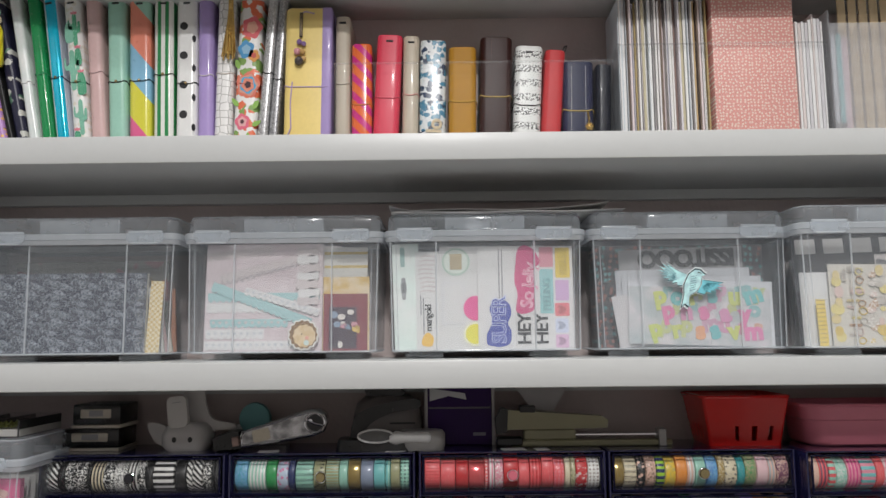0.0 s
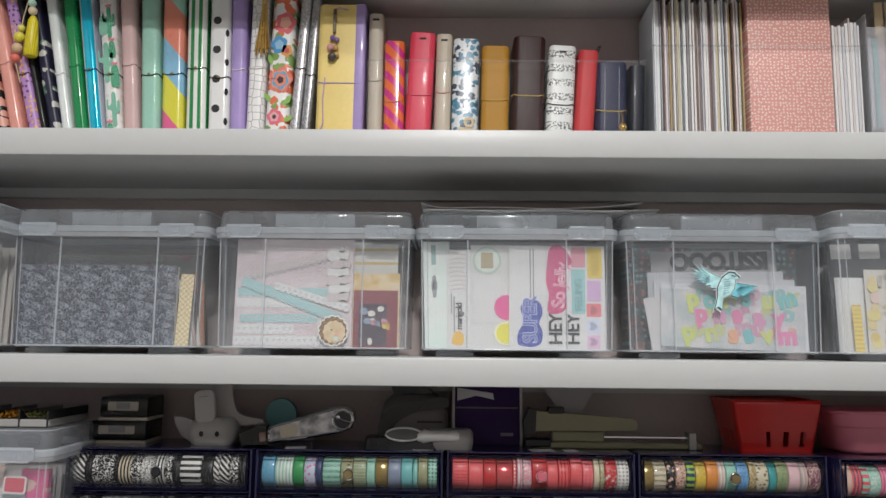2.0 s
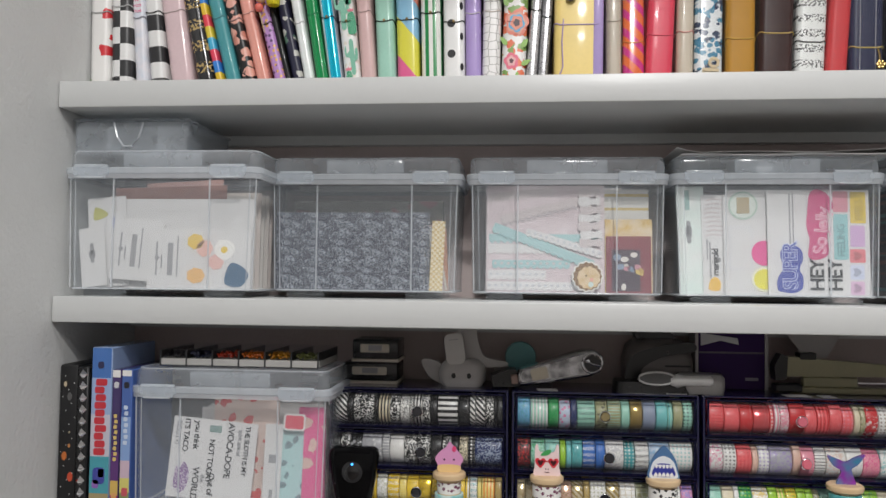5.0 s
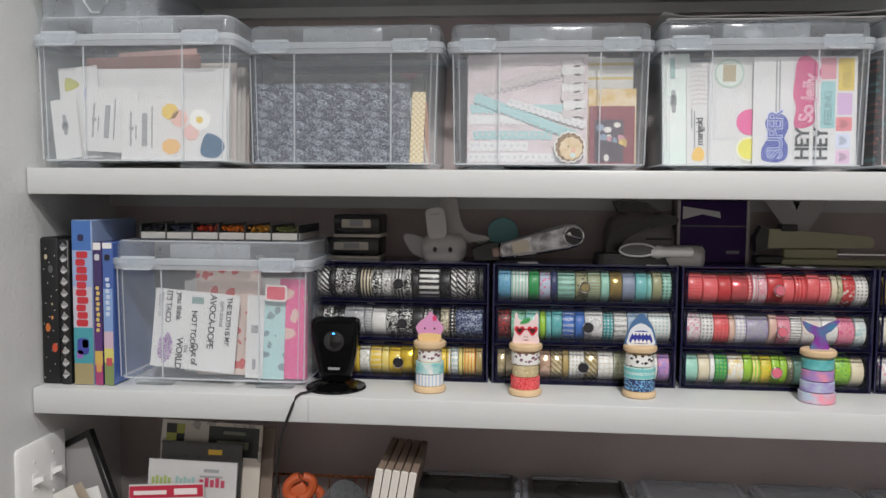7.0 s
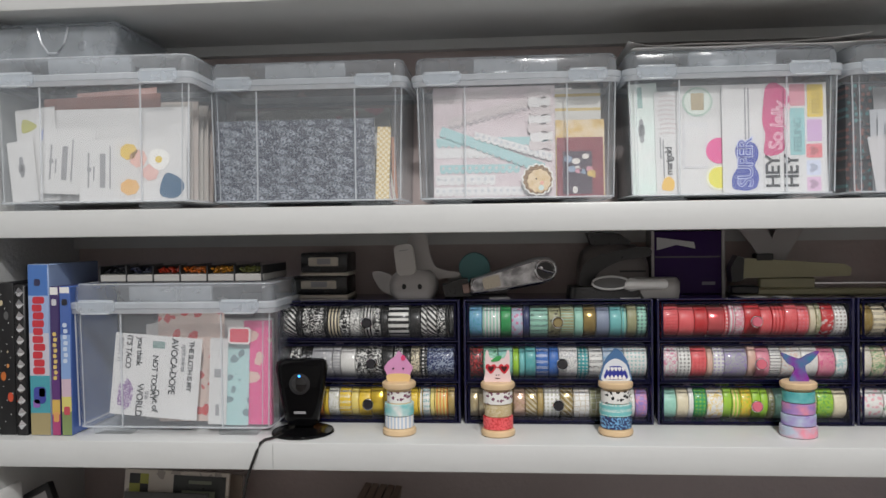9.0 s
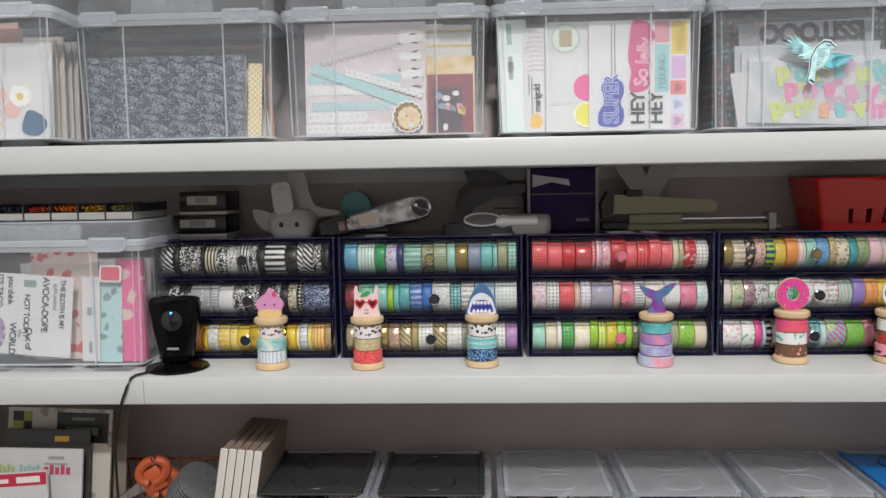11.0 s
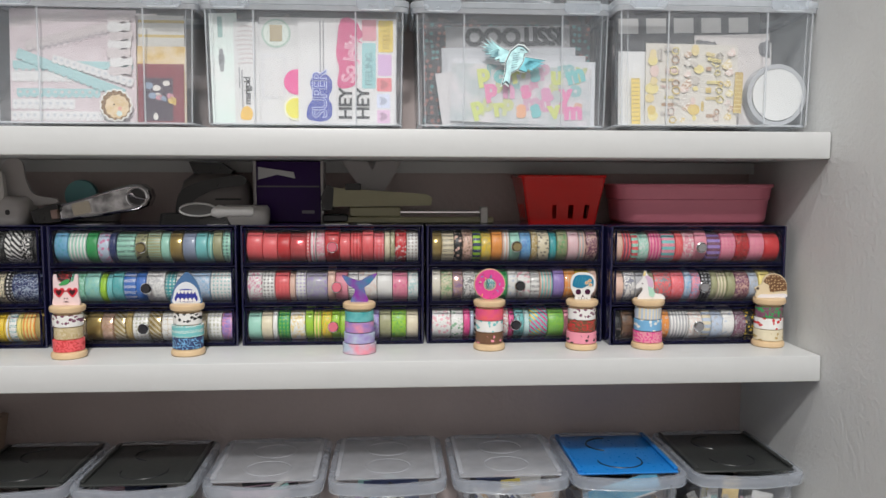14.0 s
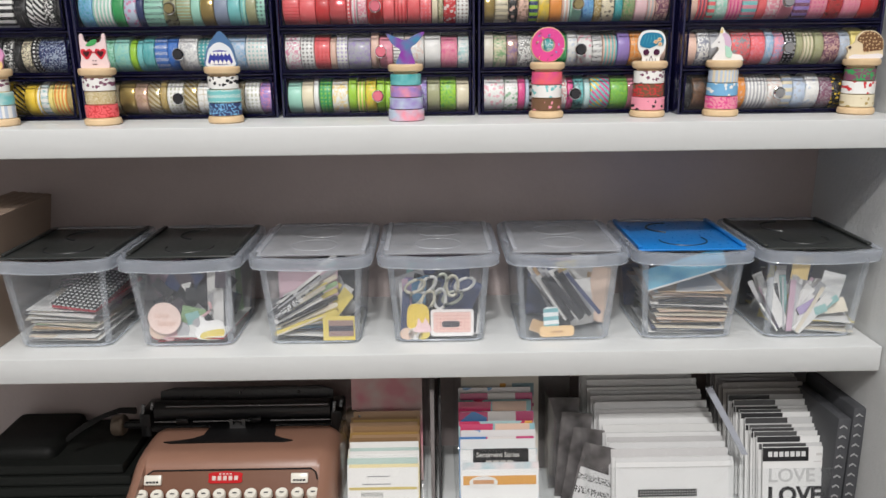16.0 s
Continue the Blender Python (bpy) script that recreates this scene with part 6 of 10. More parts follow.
dab(t, [(-0.007, 0.035), (-0.002, 0.036), (0.004, 0.030), (0.0055, 0.022), (0.003, 0.017), (-0.002, 0.021), (-0.004, 0.029)], (0.66, 0.46, 0.62))
dab(t, [(-0.002, 0.020), (0.004, 0.017), (0.008, 0.010), (0.006, 0.004), (0.0, 0.006), (-0.001, 0.012)], (0.42, 0.68, 0.56), -0.0010)
dab(t, [(-0.0105, 0.037), (-0.0075, 0.0435), (-0.0065, 0.037)], (0.76, 0.60, 0.26))
dab(t, oval(-0.0110, 0.0245, 0.0012, 0.0008, 6), (0.08, 0.05, 0.06))
s, h = spool(1.7410, 0.069, "wooden tape spool with a brown hedgehog topper", [("*cg", 0.0214), ("*wr", 0.0210), ("@de", 0.0198)])
t = topper(s, h, [(-0.020, 0), (0.022, 0), (0.025, 0.012), (0.023, 0.026), (0.012, 0.036), (-0.003, 0.037), (-0.012, 0.030), (-0.014, 0.022), (-0.024, 0.016), (-0.022, 0.010)], paint((0.74, 0.62, 0.42), 0.4), "brown hedgehog cut-out")
part("spines", blob([(-0.012, 0.026), (-0.004, 0.020), (-0.001, 0.010), (0.012, 0.011), (0.024, 0.013), (0.022, 0.026), (0.011, 0.035), (-0.003, 0.036)]), print_mat("spots", (0.15, 0.07, 0.03), (0.52, 0.36, 0.2), 0.0045), t, "", pose(0, -0.0007, 0))
dab(t, [(-0.018, 0.0005), (0.022, 0.0005), (0.022, 0.007), (0.0, 0.006), (-0.016, 0.006)], (0.76, 0.74, 0.76))
dab(t, oval(-0.021, 0.0155, 0.002, 0.002, 6), (0.05, 0.03, 0.03), -0.0012)

# ---------- web camera and its cable ----------
GLOSS_BLACK = paint((0.003, 0.003, 0.0035), 0.09, worn=0.02, spec=0.16)
wc = thing("web_camera", "glossy black web camera on a round stand", "camera", pose(0.4320, 0.050, 0.980))
bm = bmesh.new()
loft(bm, [circle(0.043, 0, 36), circle(0.0445, 0.0015, 36), circle(0.043, 0.004, 36), circle(0.030, 0.006, 36), circle(0.012, 0.008, 36)])
part("stand", bm, GLOSS_BLACK, wc)
bm = bmesh.new()
cuboid(bm, -0.013, 0.013, 0.000, 0.016, 0.006, 0.030, 0.004, 2)
part("neck", bm, GLOSS_BLACK, wc)
bm = bmesh.new()
loft(bm, [ring(0.040, 0.020, 0.008, 0.012, 5), ring(0.048, 0.024, 0.010, 0.020, 5), ring(0.064, 0.028, 0.011, 0.060, 5), ring(0.074, 0.028, 0.011, 0.094, 5), ring(0.070, 0.026, 0.010, 0.102, 5), ring(0.060, 0.020, 0.008, 0.105, 5)])
body = part("body", bm, GLOSS_BLACK, wc)
for rr, yy, m in ((0.0150, -0.0148, paint((0.02, 0.02, 0.022), 0.15)), (0.0105, -0.0160, paint((0.004, 0.004, 0.005), 0.05, coat=1.0))):
    bm = bmesh.new()
    loft(bm, [circle(rr, 0, 28), circle(rr, 0.004, 28), circle(rr - 0.002, 0.0048, 28)], turn=pose(0, yy + 0.004, 0.072, 90))
    part("lens", bm, m, body)
g = Graph("led")
g.bsdf.inputs["Base Color"].default_value = (0.02, 0.1, 0.5, 1)
g.bsdf.inputs["Emission Color"].default_value = (0.05, 0.35, 1.0, 1)
g.bsdf.inputs["Emission Strength"].default_value = 4.0
part("indicator_light", disc(0.0016, 0.001, 12), g.mat, body, "small blue indicator light", pose(0, -0.0165, 0.0835))
part("print_bar", slab(0.017, 0.0035, 0.0004), paint((0.30, 0.30, 0.31), 0.4), body, "", pose(-0.0085, -0.0152, 0.030))
bm = bmesh.new()
pts = [(0.441, 0.062, 0.990), (0.425, 0.044, 0.986), (0.411, 0.024, 0.9835), (0.400, 0.008, 0.9832), (0.393, -0.002, 0.9832), (0.388, -0.0075, 0.980), (0.384, -0.0100, 0.970), (0.377, -0.0105, 0.952), (0.369, -0.0100, 0.930), (0.362, -0.006, 0.900), (0.357, 0.000, 0.870), (0.353, 0.008, 0.83), (0.349, 0.018, 0.78), (0.346, 0.03, 0.70)]
tube(bm, pts, 0.0019, 8)
solid("camera_cable", bm, paint((0.012, 0.012, 0.012), 0.45), "thin black cable hanging over the shelf edge", "cable")

# ---------- books beside the lower box ----------
nb = thing("spiral_notebook", "black notebook with star print and silver studs", "notebook", pose(-0.006, 0.020, 0.980))
part("cover", brick(0, 0.029, 0, 0.15, 0.0, 0.219, 0.004, 2), print_mat("glitter", (0.007, 0.007, 0.008), (0.010, 0.010, 0.011), 0.013, rough=0.4), nb)
part("spine", brick(0.0295, 0.0465, -0.002, 0.14, 0.0, 0.216, 0.002), paint(BLACK, 0.35), nb)
for k in range(12):
    bm = bmesh.new()
    loft(bm, [[(-0.0052, 0, -0.0052), (0.0052, 0, -0.0052), (0.0052, 0, 0.0052), (-0.0052, 0, 0.0052)], [(-0.0008, -0.006, -0.0008), (0.0008, -0.006, -0.0008), (0.0008, -0.006, 0.0008), (-0.0008, -0.006, 0.0008)]], turn=pose(0.0375, -0.0022, 0.016 + 0.0172 * k, 0, 45, 0))
    part("stud", bm, CHROME, nb)
for x, z, rr, col in [(0.010, 0.19, 0.004, (0.5, 0.42, 0.28)), (0.017, 0.172, 0.006, (0.10, 0.10, 0.10)), (0.018, 0.10, 0.003, (0.6, 0.25, 0.08)), (0.011, 0.085, 0.0065, (0.50, 0.14, 0.03)), (0.021, 0.055, 0.007, (0.52, 0.07, 0.03)), (0.018, 0.120, 0.002, (0.5, 0.42, 0.28))] + [(0.004 + 0.0223 * (k * 0.382 % 1), 0.01 + 0.0101 * k, 0.0009, (0.7, 0.7, 0.68)) for k in range(20)]:
    part("motif", disc(rr, 0.0004, 10, 0.6), paint(col, 0.5), nb, "", pose(x, -0.0005, z))


def picture_book(x, w, h, label, bands, marks):
    b = thing("picture_book", label, "book", pose(x, 0.020, 0.980), "bright picture books beside the box")
    n = len(bands)
    part("cover", brick(0, w, 0, 0.135, 0.0, h, 0.0015), paint(bands[-2][1], 0.2, coat=0.3), b)
    z = 0.001
    for frac, col in bands:
        part("spine_field", slab(w - 0.002, frac * (h - 0.002), 0.0004), paint(col, 0.2, coat=0.5), b, "", pose(0.001, -0.0004, z))
        z += frac * (h - 0.002)
    for mx, mz, mw, mh, col in marks:
        part("title_bar", slab(mw, mh, 0.0004, min(mw, mh) * 0.3), paint(col, 0.3), b, "", pose(mx, -0.0008, mz))
    return b


marks = [(0.0060 + 0.0012 * (k % 2), 0.088 + 0.0112 * k, 0.0175 - 0.0015 * (k % 3), 0.0100, (0.52, 0.035, 0.05)) for k in range(10)] + [(0.010, 0.214, 0.009, 0.010, (0.03, 0.03, 0.08)),
         (0.006, 0.046, 0.018, 0.024, (0.05, 0.06, 0.30)), (0.014, 0.056, 0.009, 0.012, (0.62, 0.40, 0.10)), (0.005, 0.040, 0.010, 0.012, (0.24, 0.12, 0.40))]
picture_book(0.0440, 0.031, 0.245, "tall blue picture book with a red title", [(0.13, (0.34, 0.28, 0.14)), (0.22, (0.06, 0.30, 0.36)), (0.25, (0.52, 0.50, 0.58)), (0.22, (0.30, 0.40, 0.62)), (0.18, (0.06, 0.16, 0.44))], marks)
picture_book(0.0760, 0.0135, 0.213, "slim purple picture book with yellow title", [(0.14, (0.36, 0.05, 0.16)), (0.10, (0.60, 0.40, 0.10)), (0.20, (0.10, 0.03, 0.16)), (0.51, (0.05, 0.03, 0.12)), (0.05, (0.75, 0.74, 0.72))],
             [(0.0040 + 0.001 * (k % 2), 0.080 + 0.0078 * k, 0.005, 0.0055, (0.62, 0.46, 0.14)) for k in range(9)] + [(0.0035, 0.186, 0.007, 0.009, (0.55, 0.55, 0.58)), (0.003, 0.020, 0.008, 0.014, (0.60, 0.30, 0.10))])
picture_book(0.0905, 0.0160, 0.213, "slim blue picture book with a meadow", [(0.16, (0.20, 0.26, 0.10)), (0.10, (0.62, 0.56, 0.16)), (0.12, (0.56, 0.42, 0.50)), (0.30, (0.22, 0.34, 0.60)), (0.28, (0.06, 0.12, 0.36)), (0.04, (0.75, 0.74, 0.72))],
             [(0.0045 + 0.001 * (k % 2), 0.104 + 0.0085 * k, 0.006, 0.006, (0.50, 0.58, 0.70)) for k in range(7)] + [(0.004, 0.186, 0.008, 0.009, (0.02, 0.02, 0.03)), (0.004, 0.030, 0.009, 0.012, (0.50, 0.08, 0.10))])

# ---------- tools on top of the drawer units ----------
TOP = 1.1632
CREAM, OLIVE = paint((0.56, 0.52, 0.44), 0.4), paint((0.30, 0.28, 0.17), 0.35, worn=0.1)


def stamp_box(x, z, w, h, label):
    b = thing("stamp_pad", label, "stamp pad", pose(x, 0.150, z), "black stamp pads stacked on the drawers")
    part("base", brick(0, w, 0, 0.07, 0, h * 0.14, 0.001), CREAM, b)
    part("case", brick(0.001, w - 0.001, 0.001, 0.07, h * 0.14, h, 0.003, 2), paint(BLACK, 0.25), b)
    part("label_plate", brick(w * 0.18, w * 0.80, -0.0006, 0.002, h * 0.42, h * 0.80, 0.002, 2), CREAM, b)
    part("print_bar", brick(w * 0.36, w * 0.64, -0.0012, 0, h * 0.50, h * 0.75), GREYINK, b)


stamp_box(0.389, TOP, 0.090, 0.034, "black stamp pad with a cream label plate")
stamp_box(0.404, TOP + 0.0345, 0.076, 0.036, "black stamp pad with a cream plate, on another")
GREYWHITE = paint((0.52, 0.50, 0.49), 0.35)
pc = thing("corner_punch", "off-white hand punch with a raised lever", "paper punch", pose(0.581, 0.165, TOP))
bm = bmesh.new()
loft(bm, [ring(0.060, 0.050, 0.014, 0.0, 5), ring(0.072, 0.060, 0.018, 0.008, 5), ring(0.074, 0.062, 0.020, 0.022, 5), ring(0.066, 0.054, 0.020, 0.034, 5), ring(0.050, 0.040, 0.016, 0.041, 5)])
part("body", bm, GREYWHITE, pc)
for sx in (-0.012, 0.012):
    bm = disc(0.0042, 0.006, 12, 0.8)
    part("slot", bm, paint((0.03, 0.03, 0.03), 0.5), pc, "", pose(sx, -0.0318, 0.018))
bm = bmesh.new()
plate(bm, [(x, z) for x, z, _ in ring(0.030, 0.048, 0.009, 0, 5, 0, 0.024)], 0, 0.010)
lever = part("lever", bm, paint((0.58, 0.56, 0.54), 0.35), pc, "", pose(-0.008, -0.026, 0.035, -6, -8, 0))
part("lever_mark", slab(0.014, 0.001, 0.0006), GREYINK, lever, "", pose(-0.007, -0.0007, 0.038))
bm = blob([(-0.014, 0.060), (-0.009, 0.090), (0.006, 0.100), (0.020, 0.093), (0.024, 0.068), (0.036, 0.045), (0.069, 0.037), (0.067, 0.031), (0.031, 0.027), (-0.010, 0.028)])
bmesh.ops.scale(bm, vec=(1, 8, 1), verts=bm.verts)
part("hoop", bm, GREYWHITE, pc, "", pose(0, 0.004, 0))
bm = blob([(-0.066, 0.038), (-0.043, 0.037), (-0.028, 0.022), (-0.030, 0.002), (-0.042, 0.004), (-0.056, 0.014)])
bmesh.ops.scale(bm, vec=(1, 8, 1), verts=bm.verts)
part("guard", bm, GREYWHITE, pc, "", pose(0, 0.004, 0))
bm = bmesh.new()
loft(bm, [circle(0.0245, 0, 30), circle(0.0255, 0.004, 30), circle(0.0245, 0.012, 30)], turn=pose(0.673, 0.215, 1.2050, 90))
td = solid("round_punch", bm, paint((0.12, 0.34, 0.35), 0.4), "round teal punch standing against the wall", "paper punch")
bm = bmesh.new()
cuboid(bm, 0.63, 0.725, 0.205, 0.235, TOP, TOP + 0.030, 0.004, 2)
solid("tape_dispenser", bm, GREYWHITE, "grey plastic dispenser against the wall", "dispenser")
# the long cutter lying on the drawers
ct = thing("corner_cutter", "silver and black corner cutter lying on its side", "cutter", pose(0.640, 0.128, TOP + 0.001, 0, -7.5, 4))
STEEL_SHELL = paint((0.70, 0.70, 0.71), 0.16, 1.0, 0.12, grain=0.004, size=16)
OUTLINE = [(0.030, -0.001), (0.085, -0.001), (0.140, 0.001), (0.158, 0.006), (0.165, 0.018), (0.164, 0.031), (0.154, 0.040), (0.138, 0.042), (0.118, 0.039), (0.075, 0.031), (0.034, 0.024), (0.029, 0.012)]
around = lambda k: [(0.098 + (x - 0.098) * (1 - k / 0.068), 0.020 + (z - 0.020) * (1 - k / 0.021)) for x, z in OUTLINE]
bm = bmesh.new()
loft(bm, [[(x, y, z) for x, z in around(k)] for y, k in ((0.0, 0.0045), (0.0012, 0.0018), (0.005, 0.0), (0.036, 0.0), (0.040, 0.003))])
shell = part("shell", bm, STEEL_SHELL, ct, "polished steel shell")
# the plate's cloudy tones paint what polished steel would mirror
bm = bmesh.new()
plate(bm, around(0.0062), -0.0008, 0.0)
part("side_plate", bm, print_mat("cloud", (0.16, 0.16, 0.165), (0.52, 0.52, 0.53), 0.022, rough=0.12, metal=0.9), shell, "brushed grey side plate with painted reflections")
bm = bmesh.new()
tube(bm, [(x, -0.0006, z) for x, z in around(0.0040)], 0.0011, 6, True)
part("trim_ring", bm, CHROME, shell)
bm = bmesh.new()
plate(bm, [(-0.008, 0.002), (0.030, -0.001), (0.030, 0.024), (0.020, 0.026), (-0.010, 0.020)], 0.004, 0.044)
part("grip", bm, paint((0.02, 0.02, 0.02), 0.3), ct)
# tan patch painted as a warm reflection on the steel
part("tan_reflection", slab(0.026, 0.018, 0.0008, 0.003), paint((0.46, 0.42, 0.34), 0.2, 0.8), ct, "", pose(0.052, -0.0016, 0.005, 0, -5, 0))
bm = bmesh.new()
tube(bm, [(0.146 + 0.0150 * math.cos(2 * math.pi * i / 24), -0.0014, 0.0215 + 0.0150 * math.sin(2 * math.pi * i / 24)) for i in range(24)], 0.0016, 8, True)
part("end_ring", bm, CHROME, ct)
part("end_hole", disc(0.0125, 0.0008, 24), paint((0.03, 0.03, 0.032), 0.3), ct, "", pose(0.146, -0.0018, 0.0215))
bm = bmesh.new()
tube(bm, [(0.136, -0.004, 0.027), (0.146, -0.005, 0.020), (0.157, -0.004, 0.016)], 0.0016, 6)
part("jaw", bm, CHROME, ct)
part("rivet", disc(0.0028, 0.003, 12), CHROME, ct, "", pose(0.140, -0.0052, 0.0255))
part("pad", brick(0.020, 0.030, -0.003, 0.01, 0.004, 0.018, 0.001), paint((0.30, 0.20, 0.17), 0.4), ct)
# grey sharpener behind
sh = thing("pencil_sharpener", "dark grey domed sharpener at the back of the shelf", "sharpener", pose(0.888, 0.195, TOP))
bm = bmesh.new()
loft(bm, [ring(0.106, 0.08, 0.020, 0.0, 5), ring(0.106, 0.08, 0.022, 0.045, 5), ring(0.096, 0.072, 0.026, 0.066, 5), ring(0.070, 0.05, 0.020, 0.077, 5)])
part("body", bm, paint((0.13, 0.115, 0.112), 0.4), sh)
bm = blob([(-0.052, 0.004), (-0.020, 0.006), (-0.030, 0.030), (0.004, 0.052), (0.050, 0.060), (0.048, 0.074), (0.010, 0.070), (-0.034, 0.058), (-0.051, 0.040)], 4)
part("side_cover", bm, paint(BLACK, 0.3), sh, "black moulded cover", pose(0, -0.0412, 0))
bm = bmesh.new()
plate(bm, [(-0.030, 0.070), (-0.040, 0.096), (0.010, 0.094), (0.028, 0.082), (0.020, 0.072)], -0.012, 0.012)
part("cap", bm, paint(BLACK, 0.3), sh)
part("seam", brick(0.006, 0.045, -0.0410, -0.036, 0.036, 0.039), paint(BLACK, 0.5), sh)
bm = bmesh.new()
loft(bm, [ring(0.115, 0.06, 0.012, 0, 4), ring(0.110, 0.055, 0.012, 0.016, 4)])
solid("black_case", bm, paint(BLACK, 0.3), "low black case under the tools", "case", pose(0.872, 0.150, TOP))
# hand magnifier in front of it
mg = thing("hand_magnifier", "white-handled oval magnifier on a grey base", "magnifier", pose(0.850, 0.122, TOP + 0.0185))
bm = bmesh.new()
tube(bm, [(0.026 + 0.027 * math.cos(2 * math.pi * i / 28), -0.004, 0.004 + 0.0095 * math.sin(2 * math.pi * i / 28)) for i in range(28)], 0.0016, 8, True)
part("rim", bm, paint((0.62, 0.62, 0.62), 0.25), mg)
part("lens", disc(0.0085, 0.001, 20, 2.9), paint((0.10, 0.10, 0.10), 0.12), mg, "", pose(0.026, -0.004, 0.004))
bm = bmesh.new()
loft(bm, [[(0.046, 0.006 * math.cos(a), 0.006 * math.sin(a)) for a in [2 * math.pi * i / 14 for i in range(14)]]] + [[(x, r * 0.9 * math.cos(a), 0.001 + r * math.sin(a)) for a in [2 * math.pi * i / 14 for i in range(14)]] for x, r in ((0.056, 0.0105), (0.066, 0.0080), (0.090, 0.0075), (0.104, 0.0082), (0.108, 0.005))])
part("handle", bm, paint((0.74, 0.74, 0.73), 0.3), mg)
bm = bmesh.new()
loft(bm, [ring(0.066, 0.040, 0.016, -0.0185, 5, 0.094, 0.02), ring(0.070, 0.044, 0.018, -0.012, 5, 0.094, 0.02), ring(0.070, 0.044, 0.018, 0.004, 5, 0.094, 0.02), ring(0.062, 0.038, 0.016, 0.010, 5, 0.094, 0.02)])
part("base", bm, paint((0.34, 0.33, 0.32), 0.35), mg)
# purple pack with pale edges
pp = thing("card_pack", "dark purple pack with pale side strips against the wall", "pack", pose(0.951, 0.186, TOP))
part("pack_body", brick(0.0, 0.102, 0, 0.045, 0, 0.097, 0.001), paint((0.032, 0.006, 0.085), 0.35, spec=0.15, worn=0.15), pp)
for x in (-0.004, 0.102):
    part("side_strip", brick(x, x + 0.0045, -0.001, 0.045, 0, 0.0985), paint((0.48, 0.46, 0.46), 0.5), pp)
part("fold", brick(0.002, 0.100, -0.0015, 0, 0.056, 0.0585), paint((0.10, 0.08, 0.12), 0.3), pp)
bars(pp, [(0.072, 0.014, 0.020, 0.005)], paint((0.22, 0.20, 0.26), 0.5), -0.0006)
bm = bmesh.new()
plate(bm, [(0.0, 0.058), (0.030, 0.066), (0.058, 0.060), (0.056, 0.070), (0.0, 0.078)], 0, 0.002)
part("flap", bm, paint((0.62, 0.62, 0.64), 0.4), pp, "torn white flap", pose(0.004, -0.003, 0.010))
# v-shaped ribbon, long stapler
bm = bmesh.new()
plate(bm, [(0.0, 0.046), (0.042, 0.046), (0.060, 0.016), (0.056, -0.004), (0.034, 0.0)], 0, 0.002)
plate(bm, [(0.058, 0.046), (0.099, 0.046), (0.070, -0.003), (0.045, -0.004), (0.040, 0.004)], 0.0025, 0.0045)
solid("paper_ribbon", bm, paint((0.50, 0.48, 0.48), 0.6), "white paper strips forming a V against the wall", "ribbon", pose(1.084, 0.205, 1.2160))
sp = thing("long_stapler", "olive long-reach stapler lying on the drawers", "stapler", pose(1.060, 0.150, TOP))
part("base_bar", brick(0.020, 0.268, 0.004, 0.020, 0.000, 0.010, 0.002), OLIVE, sp)
part("rail", brick(0.050, 0.258, 0.008, 0.014, 0.0165, 0.0185), CHROME, sp)
bm = bmesh.new()
plate(bm, [(0.012, 0.026), (0.168, 0.028), (0.170, 0.040), (0.160, 0.046), (0.014, 0.056)], 0.002, 0.022)
part("arm", bm, OLIVE, sp)
bm = bmesh.new()
plate(bm, [(-0.002, 0.020), (0.014, 0.022), (0.016, 0.056), (0.006, 0.060), (-0.004, 0.042)], 0.0, 0.024)
cuboid(bm, 0.034, 0.058, 0.001, 0.023, 0.052, 0.062, 0.001)
cuboid(bm, -0.002, 0.038, 0.002, 0.024, 0.002, 0.014, 0.002)
part("grip", bm, paint(BLACK, 0.35), sp)
part("stop", brick(0.246, 0.258, 0.000, 0.024, 0.000, 0.026, 0.001), paint((0.36, 0.35, 0.34), 0.3, 0.5), sp)
part("hinge", brick(0.040, 0.120, 0.006, 0.018, 0.010, 0.026, 0.002), OLIVE, sp)
# red berry basket
RED_PLASTIC = paint((0.68, 0.010, 0.008), 0.22, worn=0.04, coat=0.4)
bk = thing("berry_basket", "red plastic berry basket with slotted sides", "basket", pose(1.436, 0.188, TOP))


def slotted_side(w0, w1, h, t, slots, lows=0.008, highs=0.030):
    """One sloping side with upright slots near its foot, in x and z, rising from z 0; slots: shares of its width."""
    bm = bmesh.new()
    half = lambda z: (w0 + (w1 - w0) * z / h) / 2
    xs = lambda f, z: -half(z) + 2 * half(z) * f
    quad = lambda f0, f1, z0, z1: plate(bm, [(xs(f0, z0), z0), (xs(f1, z0), z0), (xs(f1, z1), z1), (xs(f0, z1), z1)], 0, t)
    quad(0, 1, 0, lows)
    quad(0, 1, highs, h)
    edges = [0.0] + [v for s in slots for v in s] + [1.0]
    for f0, f1 in zip(edges[::2], edges[1::2]):
        quad(f0, f1, lows, highs)
    return bm


w0, w1, hb, dk = 0.098, 0.123, 0.074, 0.78
FRONT_SLOTS = [(0.34, 0.40), (0.58, 0.66), (0.82, 0.89)]
SIDE_SLOTS = [(0.16, 0.22), (0.34, 0.40), (0.52, 0.58), (0.70, 0.76)]
for a in range(4):
    lean = math.degrees(math.atan((w1 - w0) / 2 * (dk if a % 2 == 0 else 1) / hb))
    far, k = (w0 / 2 * dk, 1.0) if a % 2 == 0 else (w0 / 2, dk)
    part("side", slotted_side(w0 * k, w1 * k, hb, 0.0018, FRONT_SLOTS if a % 2 == 0 else SIDE_SLOTS), RED_PLASTIC, bk, "", pose(0, 0, 0, 0, 0, 90 * a) @ pose(0, -far - 0.005, 0, lean, 0, 0))
